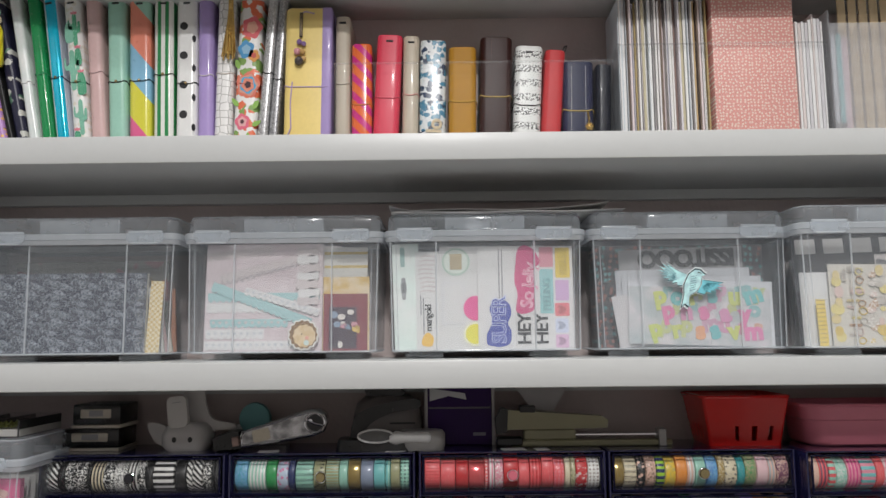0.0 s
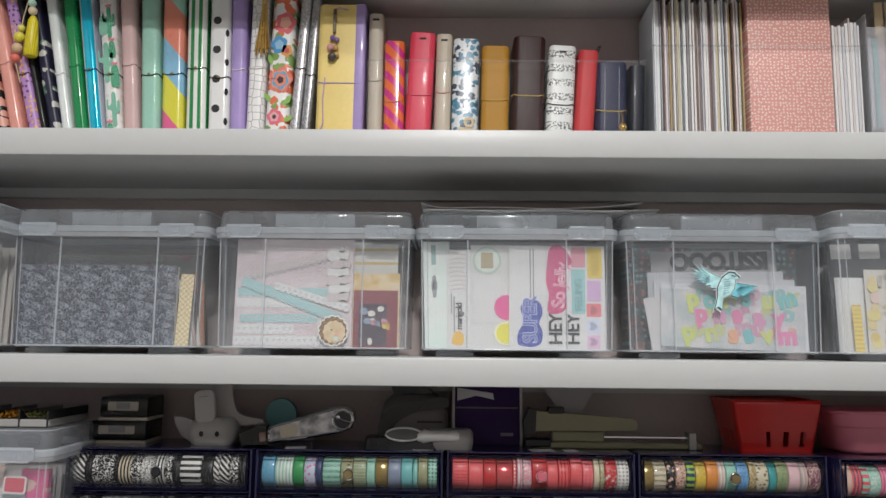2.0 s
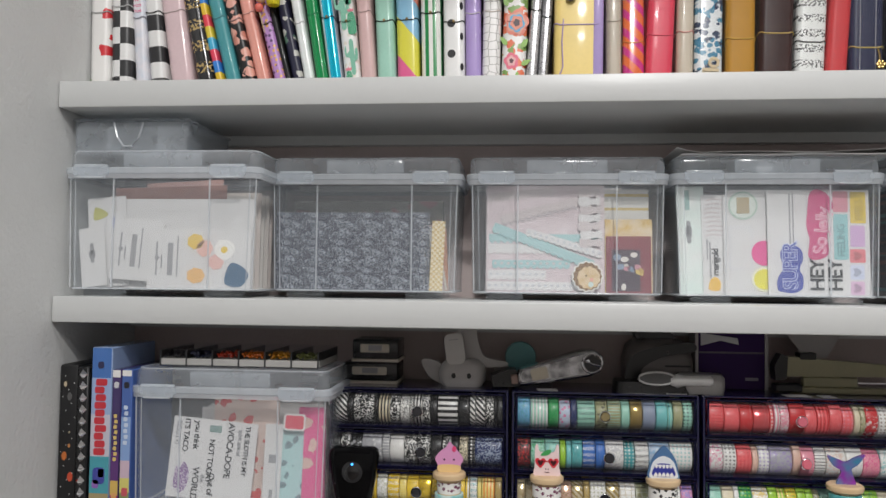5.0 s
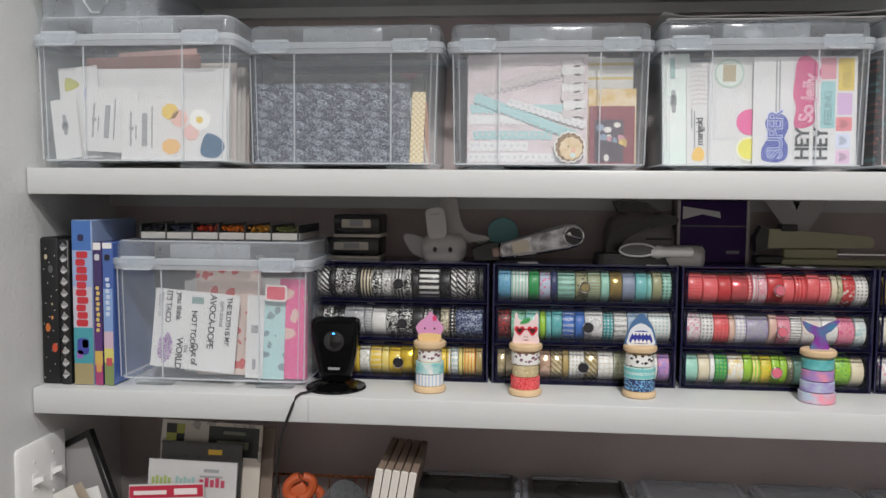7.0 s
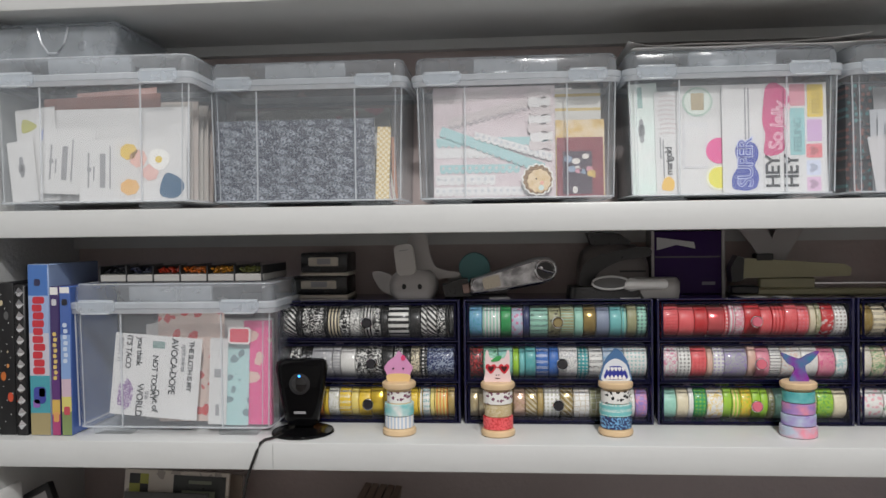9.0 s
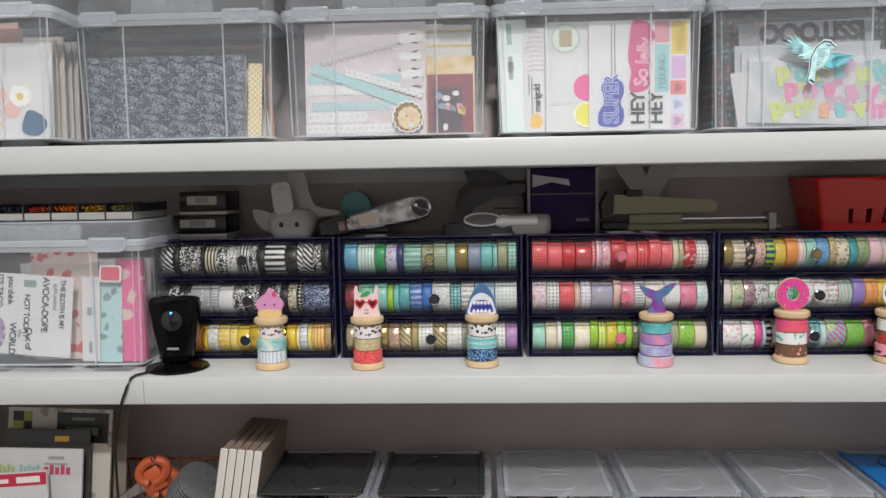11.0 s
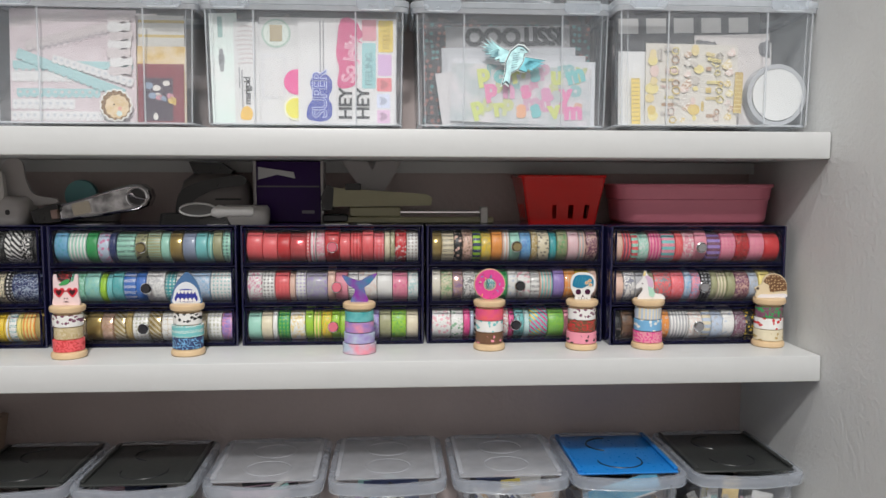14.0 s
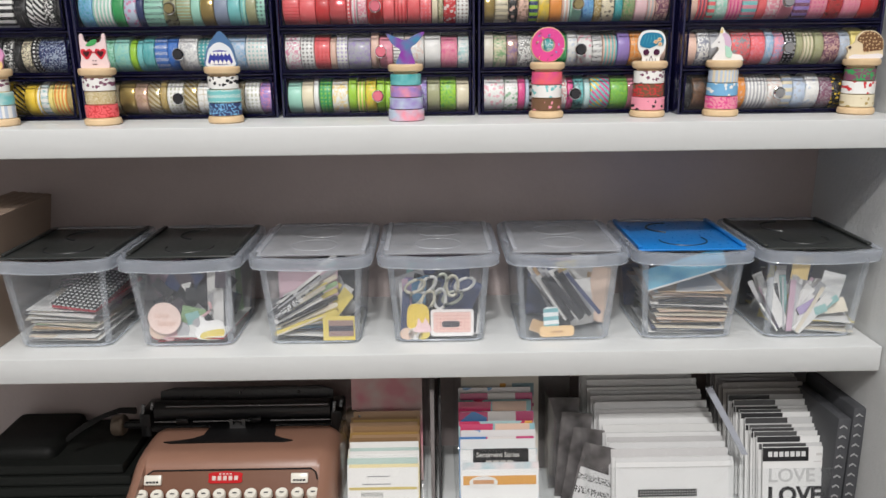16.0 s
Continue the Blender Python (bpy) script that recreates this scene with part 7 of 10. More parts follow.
for sx in (-1, 1):
    for sy in (-1, 1):
        bm = bmesh.new()
        tube(bm, [(sx * w0 / 2, sy * w0 / 2 * dk, 0.001), (sx * w1 / 2, sy * w1 / 2 * dk, hb)], 0.0052, 10)
        part("corner", bm, RED_PLASTIC, bk)
part("floor", brick(-w0 / 2, w0 / 2, -w0 / 2 * dk, w0 / 2 * dk, 0, 0.002), RED_PLASTIC, bk)
bm = bmesh.new()
tube(bm, [(x, y, hb) for x, y, _ in ring(w1 + 0.012, w1 * dk + 0.012, 0.012, 0, 5)], 0.0028, 6, True)
part("rim", bm, RED_PLASTIC, bk)
# pink tub
PINK = paint((0.80, 0.25, 0.33), 0.35, worn=0.05)
bm = bmesh.new()
lv = [(0.0, 0.228, 0.094, 0.026), (0.003, 0.238, 0.104, 0.030), (0.008, 0.242, 0.107, 0.031), (0.038, 0.248, 0.112, 0.032), (0.040, 0.253, 0.116, 0.034), (0.058, 0.257, 0.118, 0.034), (0.060, 0.257, 0.118, 0.034)]
loft(bm, [ring(w, d, r, z, 5) for z, w, d, r in lv] + [ring(w - 0.006, d - 0.006, r - 0.003, z + (0.003 if i == 6 else 0), 5) for i, (z, w, d, r) in enumerate(lv[::-1])])
tub = thing("pink_tub", "dusty pink oblong plastic tub on the drawers", "tub", pose(1.6505, 0.182, TOP - 0.0004))
part("body", bm, PINK, tub)
bm = bmesh.new()
tube(bm, [(x, y, 0.0610) for x, y, _ in ring(0.258, 0.119, 0.034, 0, 6)], 0.0026, 8, True)
part("rim", bm, PINK, tub)
for x, y, w in ((0.700, 0.118, 0.030), (0.890, 0.116, 0.03), (1.065, 0.118, 0.036), (1.115, 0.117, 0.02)):
    solid("paper_scrap", brick(0, w, 0, 0.022, 0, 0.0008), CARD_WHITE, "small white paper scrap on the drawers", "paper", pose(x, y, TOP - 0.0003, 0, 0, 8))

# ---------- trimmings on the planners ----------
GOLD = paint((0.62, 0.42, 0.14), 0.25, 0.9)
CORD = paint((0.40, 0.30, 0.54), 0.6)
# black dots on the white planner
w, h = SPINES[21][2], SPINES[21][3]
for k in range(5):
    part("dot", disc(0.0066, 0.0005, 22), INK, PLANNERS[21], "", pose(-0.004, -0.0005, 0.030 + 0.0500 * k))
    part("dot", disc(0.0060, 0.0005, 20, 0.55), INK, PLANNERS[21], "", pose(0.0128, 0.0004, 0.008 + 0.0500 * k, 0, 0, 42))
# cactus shapes, on the cactus planner
SAGUARO = [(-0.0035, 0.0), (0.0035, 0.0), (0.004, 0.020), (0.009, 0.024), (0.010, 0.042), (0.006, 0.042), (0.005, 0.030), (0.004, 0.034), (0.0035, 0.055), (0.0, 0.060), (-0.0035, 0.055), (-0.004, 0.040), (-0.009, 0.036), (-0.0095, 0.048), (-0.012, 0.044), (-0.011, 0.030), (-0.004, 0.026)]
PAD = [(-0.005, 0.002), (0.0, 0.0), (0.005, 0.002), (0.0055, 0.014), (0.004, 0.026), (0.0, 0.029), (-0.004, 0.026), (-0.0055, 0.014)]
for k, (pts, x, z, sc) in enumerate(((PAD, -0.006, 0.0, 0.45), (PAD, 0.0085, 0.003, 0.6), (PAD, -0.004, 0.022, 1.0), (SAGUARO, 0.004, 0.046, 0.95), (PAD, 0.0085, 0.110, 1.3), (SAGUARO, -0.004, 0.122, 1.1), (PAD, 0.006, 0.160, 1.0), (PAD, -0.006, 0.200, 1.2), (SAGUARO, 0.004, 0.196, 0.9))):
    cac = part("cactus", blob([(px * sc, pz * sc) for px, pz in pts], 3), print_mat("spots", ((0.05, 0.32, 0.17), (0.20, 0.48, 0.36))[k % 2], (0.30, 0.56, 0.42), 0.003), PLANNERS[16], "", pose(x, -0.0006, z))
    if k % 2 == 0:
        part("flower", blob([(-0.004, 0.0), (0.004, 0.0), (0.005, 0.004), (0.001, 0.003), (0.0, 0.006), (-0.002, 0.003), (-0.005, 0.004)], 2), paint((0.74, 0.24, 0.30), 0.5), cac, "", pose(0, -0.0003, pts[0][1] + 0.028 * sc if pts is PAD else 0.058 * sc))
# painted flowers and leaves on the flowered planner
fp = PLANNERS[24]
rose = lambda r, a: [(r * (1 + 0.12 * math.sin(5 * t + a)) * math.cos(t), r * (1 + 0.12 * math.sin(5 * t + a)) * 1.15 * math.sin(t)) for t in [2 * math.pi * i / 15 for i in range(15)]]
for x, z, rings in ((0.002, 0.128, ((0.0185, (0.70, 0.20, 0.14)), (0.0150, (0.66, 0.34, 0.26)), (0.0125, (0.10, 0.38, 0.62)), (0.0098, (0.72, 0.26, 0.18)), (0.0050, (0.06, 0.03, 0.04)))),
                    (-0.004, 0.066, ((0.0115, (0.74, 0.16, 0.24)), (0.0070, (0.76, 0.42, 0.42)), (0.0032, (0.10, 0.04, 0.05)))), (-0.004, 0.188, ((0.0130, (0.08, 0.32, 0.60)), (0.0070, (0.30, 0.52, 0.70)))),
                    (0.009, 0.178, ((0.0090, (0.76, 0.36, 0.10)), (0.0040, (0.60, 0.12, 0.10)))), (-0.010, 0.022, ((0.0080, (0.40, 0.10, 0.42)), (0.0040, (0.10, 0.36, 0.56)))), (0.004, 0.226, ((0.016, (0.70, 0.14, 0.16)), (0.009, (0.76, 0.40, 0.30))))):
    for j, (r, col) in enumerate(rings):
        part("painted_flower", blob(rose(r, x * 300 + j), 2), paint(col, 0.35, coat=0.2), fp, "", pose(x, -0.0005 - 0.0003 * j, z))
for x, z, a in ((0.006, 0.006, 10), (0.010, 0.020, 50), (0.000, 0.022, -30), (0.006, 0.032, 0), (-0.012, 0.004, -60), (0.012, 0.088, 30), (-0.012, 0.092, -40), (0.012, 0.060, 60), (-0.014, 0.155, -20)):
    part("painted_leaf", blob([(0, 0), (0.004, 0.005), (0.003, 0.012), (0, 0.017), (-0.003, 0.012), (-0.004, 0.005)], 3), paint((0.26, 0.46, 0.10), 0.4), fp, "", pose(x, -0.0004, z, 0, a, 0))
# the lilac edge, cord and charm of the yellow planner
yp = PLANNERS[27]
w, h = SPINES[27][2], SPINES[27][3]
part("lilac_edge", brick(w / 2 - 0.017, w / 2 + 0.0006, -0.0006, 0.075, 0.0015, h - 0.002, 0.004, 3), cover((0.38, 0.29, 0.56)), yp, "lilac leather edge")
bm = bmesh.new()
tube(bm, [(-0.012, -0.001, h - 0.014), (-0.004, -0.004, h - 0.012), (0.010, -0.001, h - 0.014)], 0.0010, 6)
part("cord", bm, CORD, yp)
ch = part("charm", brick(-0.0136, -0.0084, -0.0055, -0.0010, h - 0.055, h - 0.014, 0.0008), print_mat("net", (0.10, 0.08, 0.06), (0.40, 0.30, 0.16), 0.003, rough=0.3, metal=0.7), yp, "dark metal chain charm with beads")
for x, z, r, col in ((-0.013, 0.064, 0.0048, (0.22, 0.12, 0.34)), (-0.006, 0.067, 0.0042, (0.26, 0.16, 0.38)), (-0.016, 0.080, 0.0060, (0.66, 0.30, 0.34)), (-0.008, 0.081, 0.0050, (0.50, 0.30, 0.10)), (-0.013, 0.096, 0.0075, (0.06, 0.05, 0.05)), (-0.006, 0.092, 0.0045, (0.52, 0.34, 0.14))):
    bm = bmesh.new()
    bmesh.ops.create_uvsphere(bm, u_segments=12, v_segments=8, radius=r, matrix=pose(x, -0.0045, h - z))
    part("bead", bm, paint(col, 0.2, coat=0.4), ch)
bm = bmesh.new()
tube(bm, [(-0.024, -0.001, h * 0.50), (-0.026, -0.003, h * 0.36), (-0.024, -0.004, h * 0.2), (-0.029, -0.003, 0.04), (-0.033, -0.001, 0.012)], 0.0010, 6)
part("cord", bm, CORD, yp)
# gold tassel on the honeycomb planner
tp = PLANNERS[23]
h = SPINES[23][3]
ts = thing("tassel", "gold leather tassel hanging from a planner", "tassel", pose(0.634, 0.153, 1.6155 + h - 0.028))
for k in range(11):
    a = (k - 5) / 5
    bm = bmesh.new()
    tube(bm, [(a * 0.002, 0.002 * math.sin(k * 2.1), 0.0), (a * 0.004, 0.003 * math.sin(k * 2.1), -0.03), (a * 0.011 - 0.002, 0.003 * math.sin(k * 3.1), -0.092 - 0.006 * math.sin(k * 1.7))], 0.0014, 5)
    part("strand", bm, GOLD, ts)
bm = bmesh.new()
loft(bm, [circle(0.003, -0.012, 12), circle(0.0042, -0.008, 12), circle(0.0042, 0.004, 12), circle(0.0025, 0.010, 12)])
part("cap", bm, GOLD, ts)
# yellow tassel and beads among the leaning planners
tt = thing("tassel", "bright yellow tassel with wooden beads", "tassel", pose(0.276, 0.112, 1.830))
bm = bmesh.new()
loft(bm, [circle(0.004, 0, 14), circle(0.0075, -0.008, 14), circle(0.0095, -0.035, 14), circle(0.0110, -0.062, 14), circle(0.0090, -0.066, 14)])
part("skirt", bm, print_mat("vstripe", (0.72, 0.62, 0.02), (0.52, 0.42, 0.01), 0.002), tt)
for k, (x, z, r, col) in enumerate(((0.0, 0.008, 0.007, (0.70, 0.58, 0.40)), (-0.002, 0.021, 0.0065, (0.42, 0.62, 0.50)), (-0.018, -0.036, 0.0085, (0.66, 0.58, 0.06)), (-0.020, -0.054, 0.0085, (0.60, 0.42, 0.26)), (-0.022, -0.070, 0.0070, (0.74, 0.16, 0.12)), (-0.016, -0.021, 0.006, (0.66, 0.60, 0.12)))):
    bm = bmesh.new()
    bmesh.ops.create_uvsphere(bm, u_segments=14, v_segments=10, radius=r, matrix=pose(x, -0.003, z))
    part("bead", bm, paint(col, 0.45), tt)
bm = bmesh.new()
tube(bm, [(-0.004, 0, 0.045), (-0.002, -0.002, 0.02), (0, -0.002, 0)], 0.0012, 6)
tube(bm, [(-0.006, 0, 0.045), (-0.014, -0.002, 0.0), (-0.018, -0.002, -0.03), (-0.022, -0.002, -0.075), (-0.012, -0.001, -0.11)], 0.0010, 6)
part("cord", bm, paint((0.55, 0.42, 0.28), 0.7), tt)
# hello on the leaf planner; stitching and charm on the navy one
lettering("hello", 0.034, paint((0.60, 0.48, 0.30), 0.4), PLANNERS[32], pose(0.0110, -0.0016, 0.006, 0, -86, 0), 0.0010, 0.92, 0.0008)
for x in (-0.0115, 0.0115):
    for k in range(38):
        part("stitch", brick(x - 0.0004, x + 0.0004, -0.0006, 0.0002, 0.006 + 0.0039 * k, 0.0084 + 0.0039 * k), CARD_WHITE, PLANNERS[37])
bm = bmesh.new()
bmesh.ops.create_icosphere(bm, subdivisions=2, radius=0.0055, matrix=pose(0.016, -0.006, 0.050))
for k in range(6):
    bmesh.ops.create_icosphere(bm, subdivisions=1, radius=0.0026, matrix=pose(0.016 + 0.005 * math.cos(k * 1.05), -0.008, 0.050 + 0.005 * math.sin(k * 1.05)))
tube(bm, [(0.014, -0.002, 0.077), (0.016, -0.004, 0.066), (0.016, -0.005, 0.055)], 0.0014, 6)
part("charm", bm, GOLD, PLANNERS[37], "small gold flower charm")
for i, x in ((34, -0.008), (34, 0.017)):
    for k in range(40):
        part("stitch", brick(x - 0.0003, x + 0.0003, -0.0006, 0.0002, 0.006 + 0.0049 * k, 0.0088 + 0.0049 * k), paint((0.12, 0.05, 0.04), 0.6), PLANNERS[i])
# pink lettering on the marbled planner
part("title_bar", slab(0.012, 0.045, 0.0004), print_mat("script", (0.72, 0.70, 0.74), (0.66, 0.06, 0.20), 0.009), PLANNERS[2], "", pose(-0.006, -0.0006, 0.13))
# dark loops on the red planner
bm = bmesh.new()
tube(bm, [(-0.004, 0.01, 0.175), (-0.002, 0.008, 0.183), (0.004, 0.008, 0.183), (0.004, 0.01, 0.176)], 0.0018, 6)
tube(bm, [(0.008, 0.014, 0.175), (0.016, 0.012, 0.193), (0.019, 0.012, 0.194), (0.013, 0.014, 0.175)], 0.0014, 6)
part("pen_loop", bm, paint((0.03, 0.02, 0.02), 0.5), PLANNERS[36])

# ---------- acrylic holders and paper files ----------


def acrylic_bin(x0, x1, y0, z1, label):
    b = thing("acrylic_bin", label, "acrylic bin", pose(x0, y0, 1.6155), "clear acrylic holders on the upper shelf")
    w, d, h, t = x1 - x0, BACK_Y - 0.003 - y0, z1 - 1.6155, 0.0025
    part("front", brick(0, w, 0, t, 0.002, h, 0.0008), ACRYLIC, b)
    part("side", brick(0, t, t, d, 0.002, h, 0.0006), ACRYLIC, b)
    part("side", brick(w - t, w, t, d, 0.002, h, 0.0006), ACRYLIC, b)
    part("floor", brick(0, w, 0, d, 0, 0.002), ACRYLIC, b)
    part("front_lip", brick(-0.001, w + 0.001, -0.0012, t + 0.0008, h, h + 0.0022, 0.0008), ACRYLIC_EDGE, b)
    return b


acrylic_bin(0.806, 1.256, 0.140, 1.770, "clear acrylic bin holding the small planners")
acrylic_bin(1.262, 1.600, 0.136, 1.795, "clear acrylic bin holding paper files")
rn = random.Random(21)
x = 1.2660
tones = [(0.62, 0.66, 0.70), (0.84, 0.83, 0.82), (0.30, 0.28, 0.28), (0.84, 0.82, 0.80), (0.52, 0.36, 0.18), (0.84, 0.80, 0.80), (0.16, 0.11, 0.08), (0.80, 0.68, 0.68), (0.84, 0.83, 0.82), (0.36, 0.34, 0.42), (0.82, 0.80, 0.78), (0.42, 0.32, 0.14), (0.84, 0.82, 0.80), (0.22, 0.14, 0.12), (0.78, 0.74, 0.78), (0.56, 0.50, 0.34), (0.84, 0.83, 0.81)]
k = 0
while x < 1.412:
    w = rn.choice((0.0012, 0.0018, 0.0026, 0.0036, 0.0052))
    col = tones[k % len(tones)] if k > 4 else tones[k % 2]
    hgt = rn.uniform(0.258, 0.272)
    solid("paper_folder", brick(x, x + w * 0.80, 0.142 + rn.uniform(0, 0.016), 0.238, 1.6135, 1.6135 + hgt, 0.0003), paint(col, 0.5),
          "thin upright paper folder in an acrylic bin", "folder", group="paper folders in the acrylic bin")
    x += w
    k += 1


def dotted_pink():
    g = Graph("pink_spots")
    v = g.axes()
    m = g.calc("LESS_THAN", g.cells(178, g.join(v[0], v[2]), 0.55, dims="2D")["Distance"], 0.26)
    return g.finish(g.mix(m, (0.74, 0.34, 0.30), (0.84, 0.72, 0.62)), 0.5)


bm = bmesh.new()
cuboid(bm, 0, 0.133, 0, 0.098, 0, 0.272, 0.0025, 2)
solid("magazine_file", bm, dotted_pink(), "coral pink file box with tiny pale dots", "file box", pose(1.4165, 0.1425, 1.6135))
x = 1.5520
for k in range(9):
    w = rn.choice((0.0030, 0.0042, 0.0056))
    col = ((0.80, 0.79, 0.78), (0.70, 0.62, 0.60), (0.76, 0.75, 0.75), (0.62, 0.60, 0.62))[k % 4]
    solid("paper_folder", brick(x, x + w * 0.85, 0.144, 0.238, 1.6135, 1.6135 + rn.uniform(0.218, 0.236), 0.0003), paint(col, 0.5),
          "thin white paper pad in an acrylic bin", "folder", group="paper folders in the acrylic bin")
    x += w
hd = thing("file_holder", "frosted holder with kraft divider tabs", "file holder", pose(1.604, 0.140, 1.6155))
part("front_sheet", brick(0.002, 0.165, 0, 0.0015, 0, 0.214), FROST, hd, "frosted front sheet")
part("side_sheet", brick(0.0, 0.0015, 0.0, 0.098, 0, 0.236), FROST, hd)
for k in range(8):
    part("divider", brick(0.022 + 0.0175 * k, 0.0360 + 0.0175 * k, 0.012, 0.0145, 0.002, 0.262, 0.001), paint((0.56, 0.43, 0.26), 0.6), hd, "kraft divider")
for x, z, w, col in ((0.004, 0.05, 0.006, (0.56, 0.57, 0.60)), (0.012, 0.05, 0.008, (0.20, 0.44, 0.44)), (0.020, 0.04, 0.010, (0.60, 0.44, 0.46))):
    part("file_tab", brick(x, x + w, 0.004, 0.006, z, 0.176 + z * 0.4), paint(col, 0.5), hd)

# ---------- switch plate on the side wall ----------
PLATE = paint((0.78, 0.78, 0.77), 0.3, worn=0.02)
sw = thing("light_switch", "white two-gang toggle switch plate on the side wall", "light switch", pose(LEFT_X, 0.011, 0.842))
bm = bmesh.new()
loft(bm, [[(0, y, z) for y, z, _ in ring(0.117, 0.114, 0.006, 0, 4)], [(0.003, y, z) for y, z, _ in ring(0.117, 0.114, 0.006, 0, 4)], [(0.0065, y, z) for y, z, _ in ring(0.108, 0.105, 0.005, 0, 4)]])
pl = part("plate", bm, PLATE, sw)
for y in (-0.023, 0.023):
    bm = bmesh.new()
    cuboid(bm, 0.0062, 0.0075, y - 0.0055, y + 0.0055, -0.012, 0.012)
    part("slot", bm, PLATE, pl)
    bm = bmesh.new()
    loft(bm, [[(0.006, y + a * 0.0042, b * 0.005) for a, b in ((-1, -1), (1, -1), (1, 1), (-1, 1))], [(0.022, y + a * 0.0034, 0.007 + b * 0.0032) for a, b in ((-1, -1), (1, -1), (1, 1), (-1, 1))]])
    part("toggle", bm, PLATE, sw)
    for z in (-0.03, 0.03):
        bm = bmesh.new()
        loft(bm, [circle(0.0028, 0.006, 10), circle(0.0024, 0.0075, 10)], turn=pose(0, y, z, 0, 90, 0))
        part("screw", bm, PLATE, pl)

# ---------- left end of the bin shelf ----------
Z4 = 0.661
fr = thing("photo_frame", "black framed board leaning in the corner", "frame", pose(0.004, 0.045, Z4 + 0.002, -9, -28, -6))
part("board", brick(0, 0.125, 0.002, 0.006, 0, 0.19), paint((0.30, 0.29, 0.29), 0.4), fr)
for x0, x1, z0, z1 in ((-0.008, 0.133, 0.186, 0.196), (-0.008, 0.133, -0.004, 0.004), (-0.008, 0.002, 0, 0.19), (0.123, 0.133, 0, 0.19)):
    part("frame_bar", brick(x0, x1, 0, 0.012, z0, z1, 0.001), paint(BLACK, 0.35), fr)
for k, (x, tl, col) in enumerate(((0.002, 24, (0.70, 0.68, 0.64)), (0.022, 20, (0.40, 0.33, 0.26)), (0.012, 32, (0.74, 0.73, 0.72)))):
    solid("envelope", slab(0.10, 0.13, 0.002), paint(col, 0.5), "pale envelope leaning in the corner of the shelf", "envelope", pose(x, 0.022 + 0.008 * k, Z4 + 0.001, -4, tl - 52, -4), "envelopes leaning in the corner")
DIES = "packs of dies standing in a row"


def die_pack(x, y, w, h, label, colour, tilt, back=8):
    # white packs take a darker copy of card white, for the corner's shade
    return card("die_pack", label, paint((0.52, 0.51, 0.505), 0.5, worn=0.1) if colour is CARD_WHITE else colour, x - 0.009, y, Z4 + 0.004, w, h, tilt, 0.004, back, "pack", group=DIES)


d = die_pack(0.132, 0.022, 0.118, 0.158, "white die pack with a red header", CARD_WHITE, -4)
part("header", slab(0.116, 0.018, 0.0005), paint((0.42, 0.02, 0.05), 0.35), d, "", pose(0.001, -0.0006, 0.138))
bars(d, [(0.008, 0.143, 0.052, 0.006), (0.072, 0.142, 0.036, 0.009)], paint((0.72, 0.62, 0.62), 0.4), -0.0012)
part("seal", disc(0.013, 0.0006, 20), paint((0.34, 0.03, 0.05), 0.4), d, "", pose(0.058, -0.0008, 0.108))
bars(d, [(0.010 + 0.012 * (k % 3), 0.06 + 0.012 * k, 0.05, 0.004) for k in range(4)], TINY, -0.0008)
d = die_pack(0.140, 0.040, 0.140, 0.190, "white die pack with a green and red title", CARD_WHITE, 1)
for k, (x, wd, col) in enumerate(((0.006, 0.032, (0.34, 0.42, 0.14)), (0.044, 0.032, (0.30, 0.46, 0.44)), (0.082, 0.042, (0.46, 0.06, 0.12)))):
    for j in range(5):
        part("print_bar", slab(wd / 7, 0.011 + 0.003 * ((j + k) % 2), 0.0004), paint(col, 0.5), d, "", pose(x + j * wd / 5, -0.0006, 0.152))
bars(d, [(0.088, 0.174, 0.024, 0.005), (0.082, 0.166, 0.036, 0.003)], GREYINK, -0.0006)
d = die_pack(0.150, 0.060, 0.130, 0.212, "dark die pack with a yellow tab", paint((0.05, 0.048, 0.046), 0.3), 1)
part("tab", slab(0.022, 0.008, 0.0005), paint((0.66, 0.40, 0.04), 0.4), d, "", pose(0.076, -0.0006, 0.194))
d = die_pack(0.135, 0.082, 0.165, 0.236, "cream die pack with a black header label", print_mat("blobs", (0.58, 0.53, 0.47), (0.34, 0.30, 0.27), 0.02), 2)
lb = part("header", slab(0.082, 0.046, 0.0006), paint((0.020, 0.022, 0.020), 0.3), d, "black header label", pose(0.078, -0.0007, 0.184))
bars(lb, [(0.024, 0.034, 0.036, 0.005), (0.014, 0.012, 0.052, 0.012)], paint((0.20, 0.22, 0.16), 0.5), -0.0005)
part("stripes", slab(0.030, 0.10, 0.0005), print_mat("check", (0.36, 0.36, 0.06), (0.02, 0.02, 0.02), 0.034), d, "lime and black patterned strip", pose(0.008, -0.0006, 0.130))
die_pack(0.245, 0.110, 0.070, 0.225, "brown die pack at the back", paint((0.25, 0.20, 0.16), 0.5), 1)
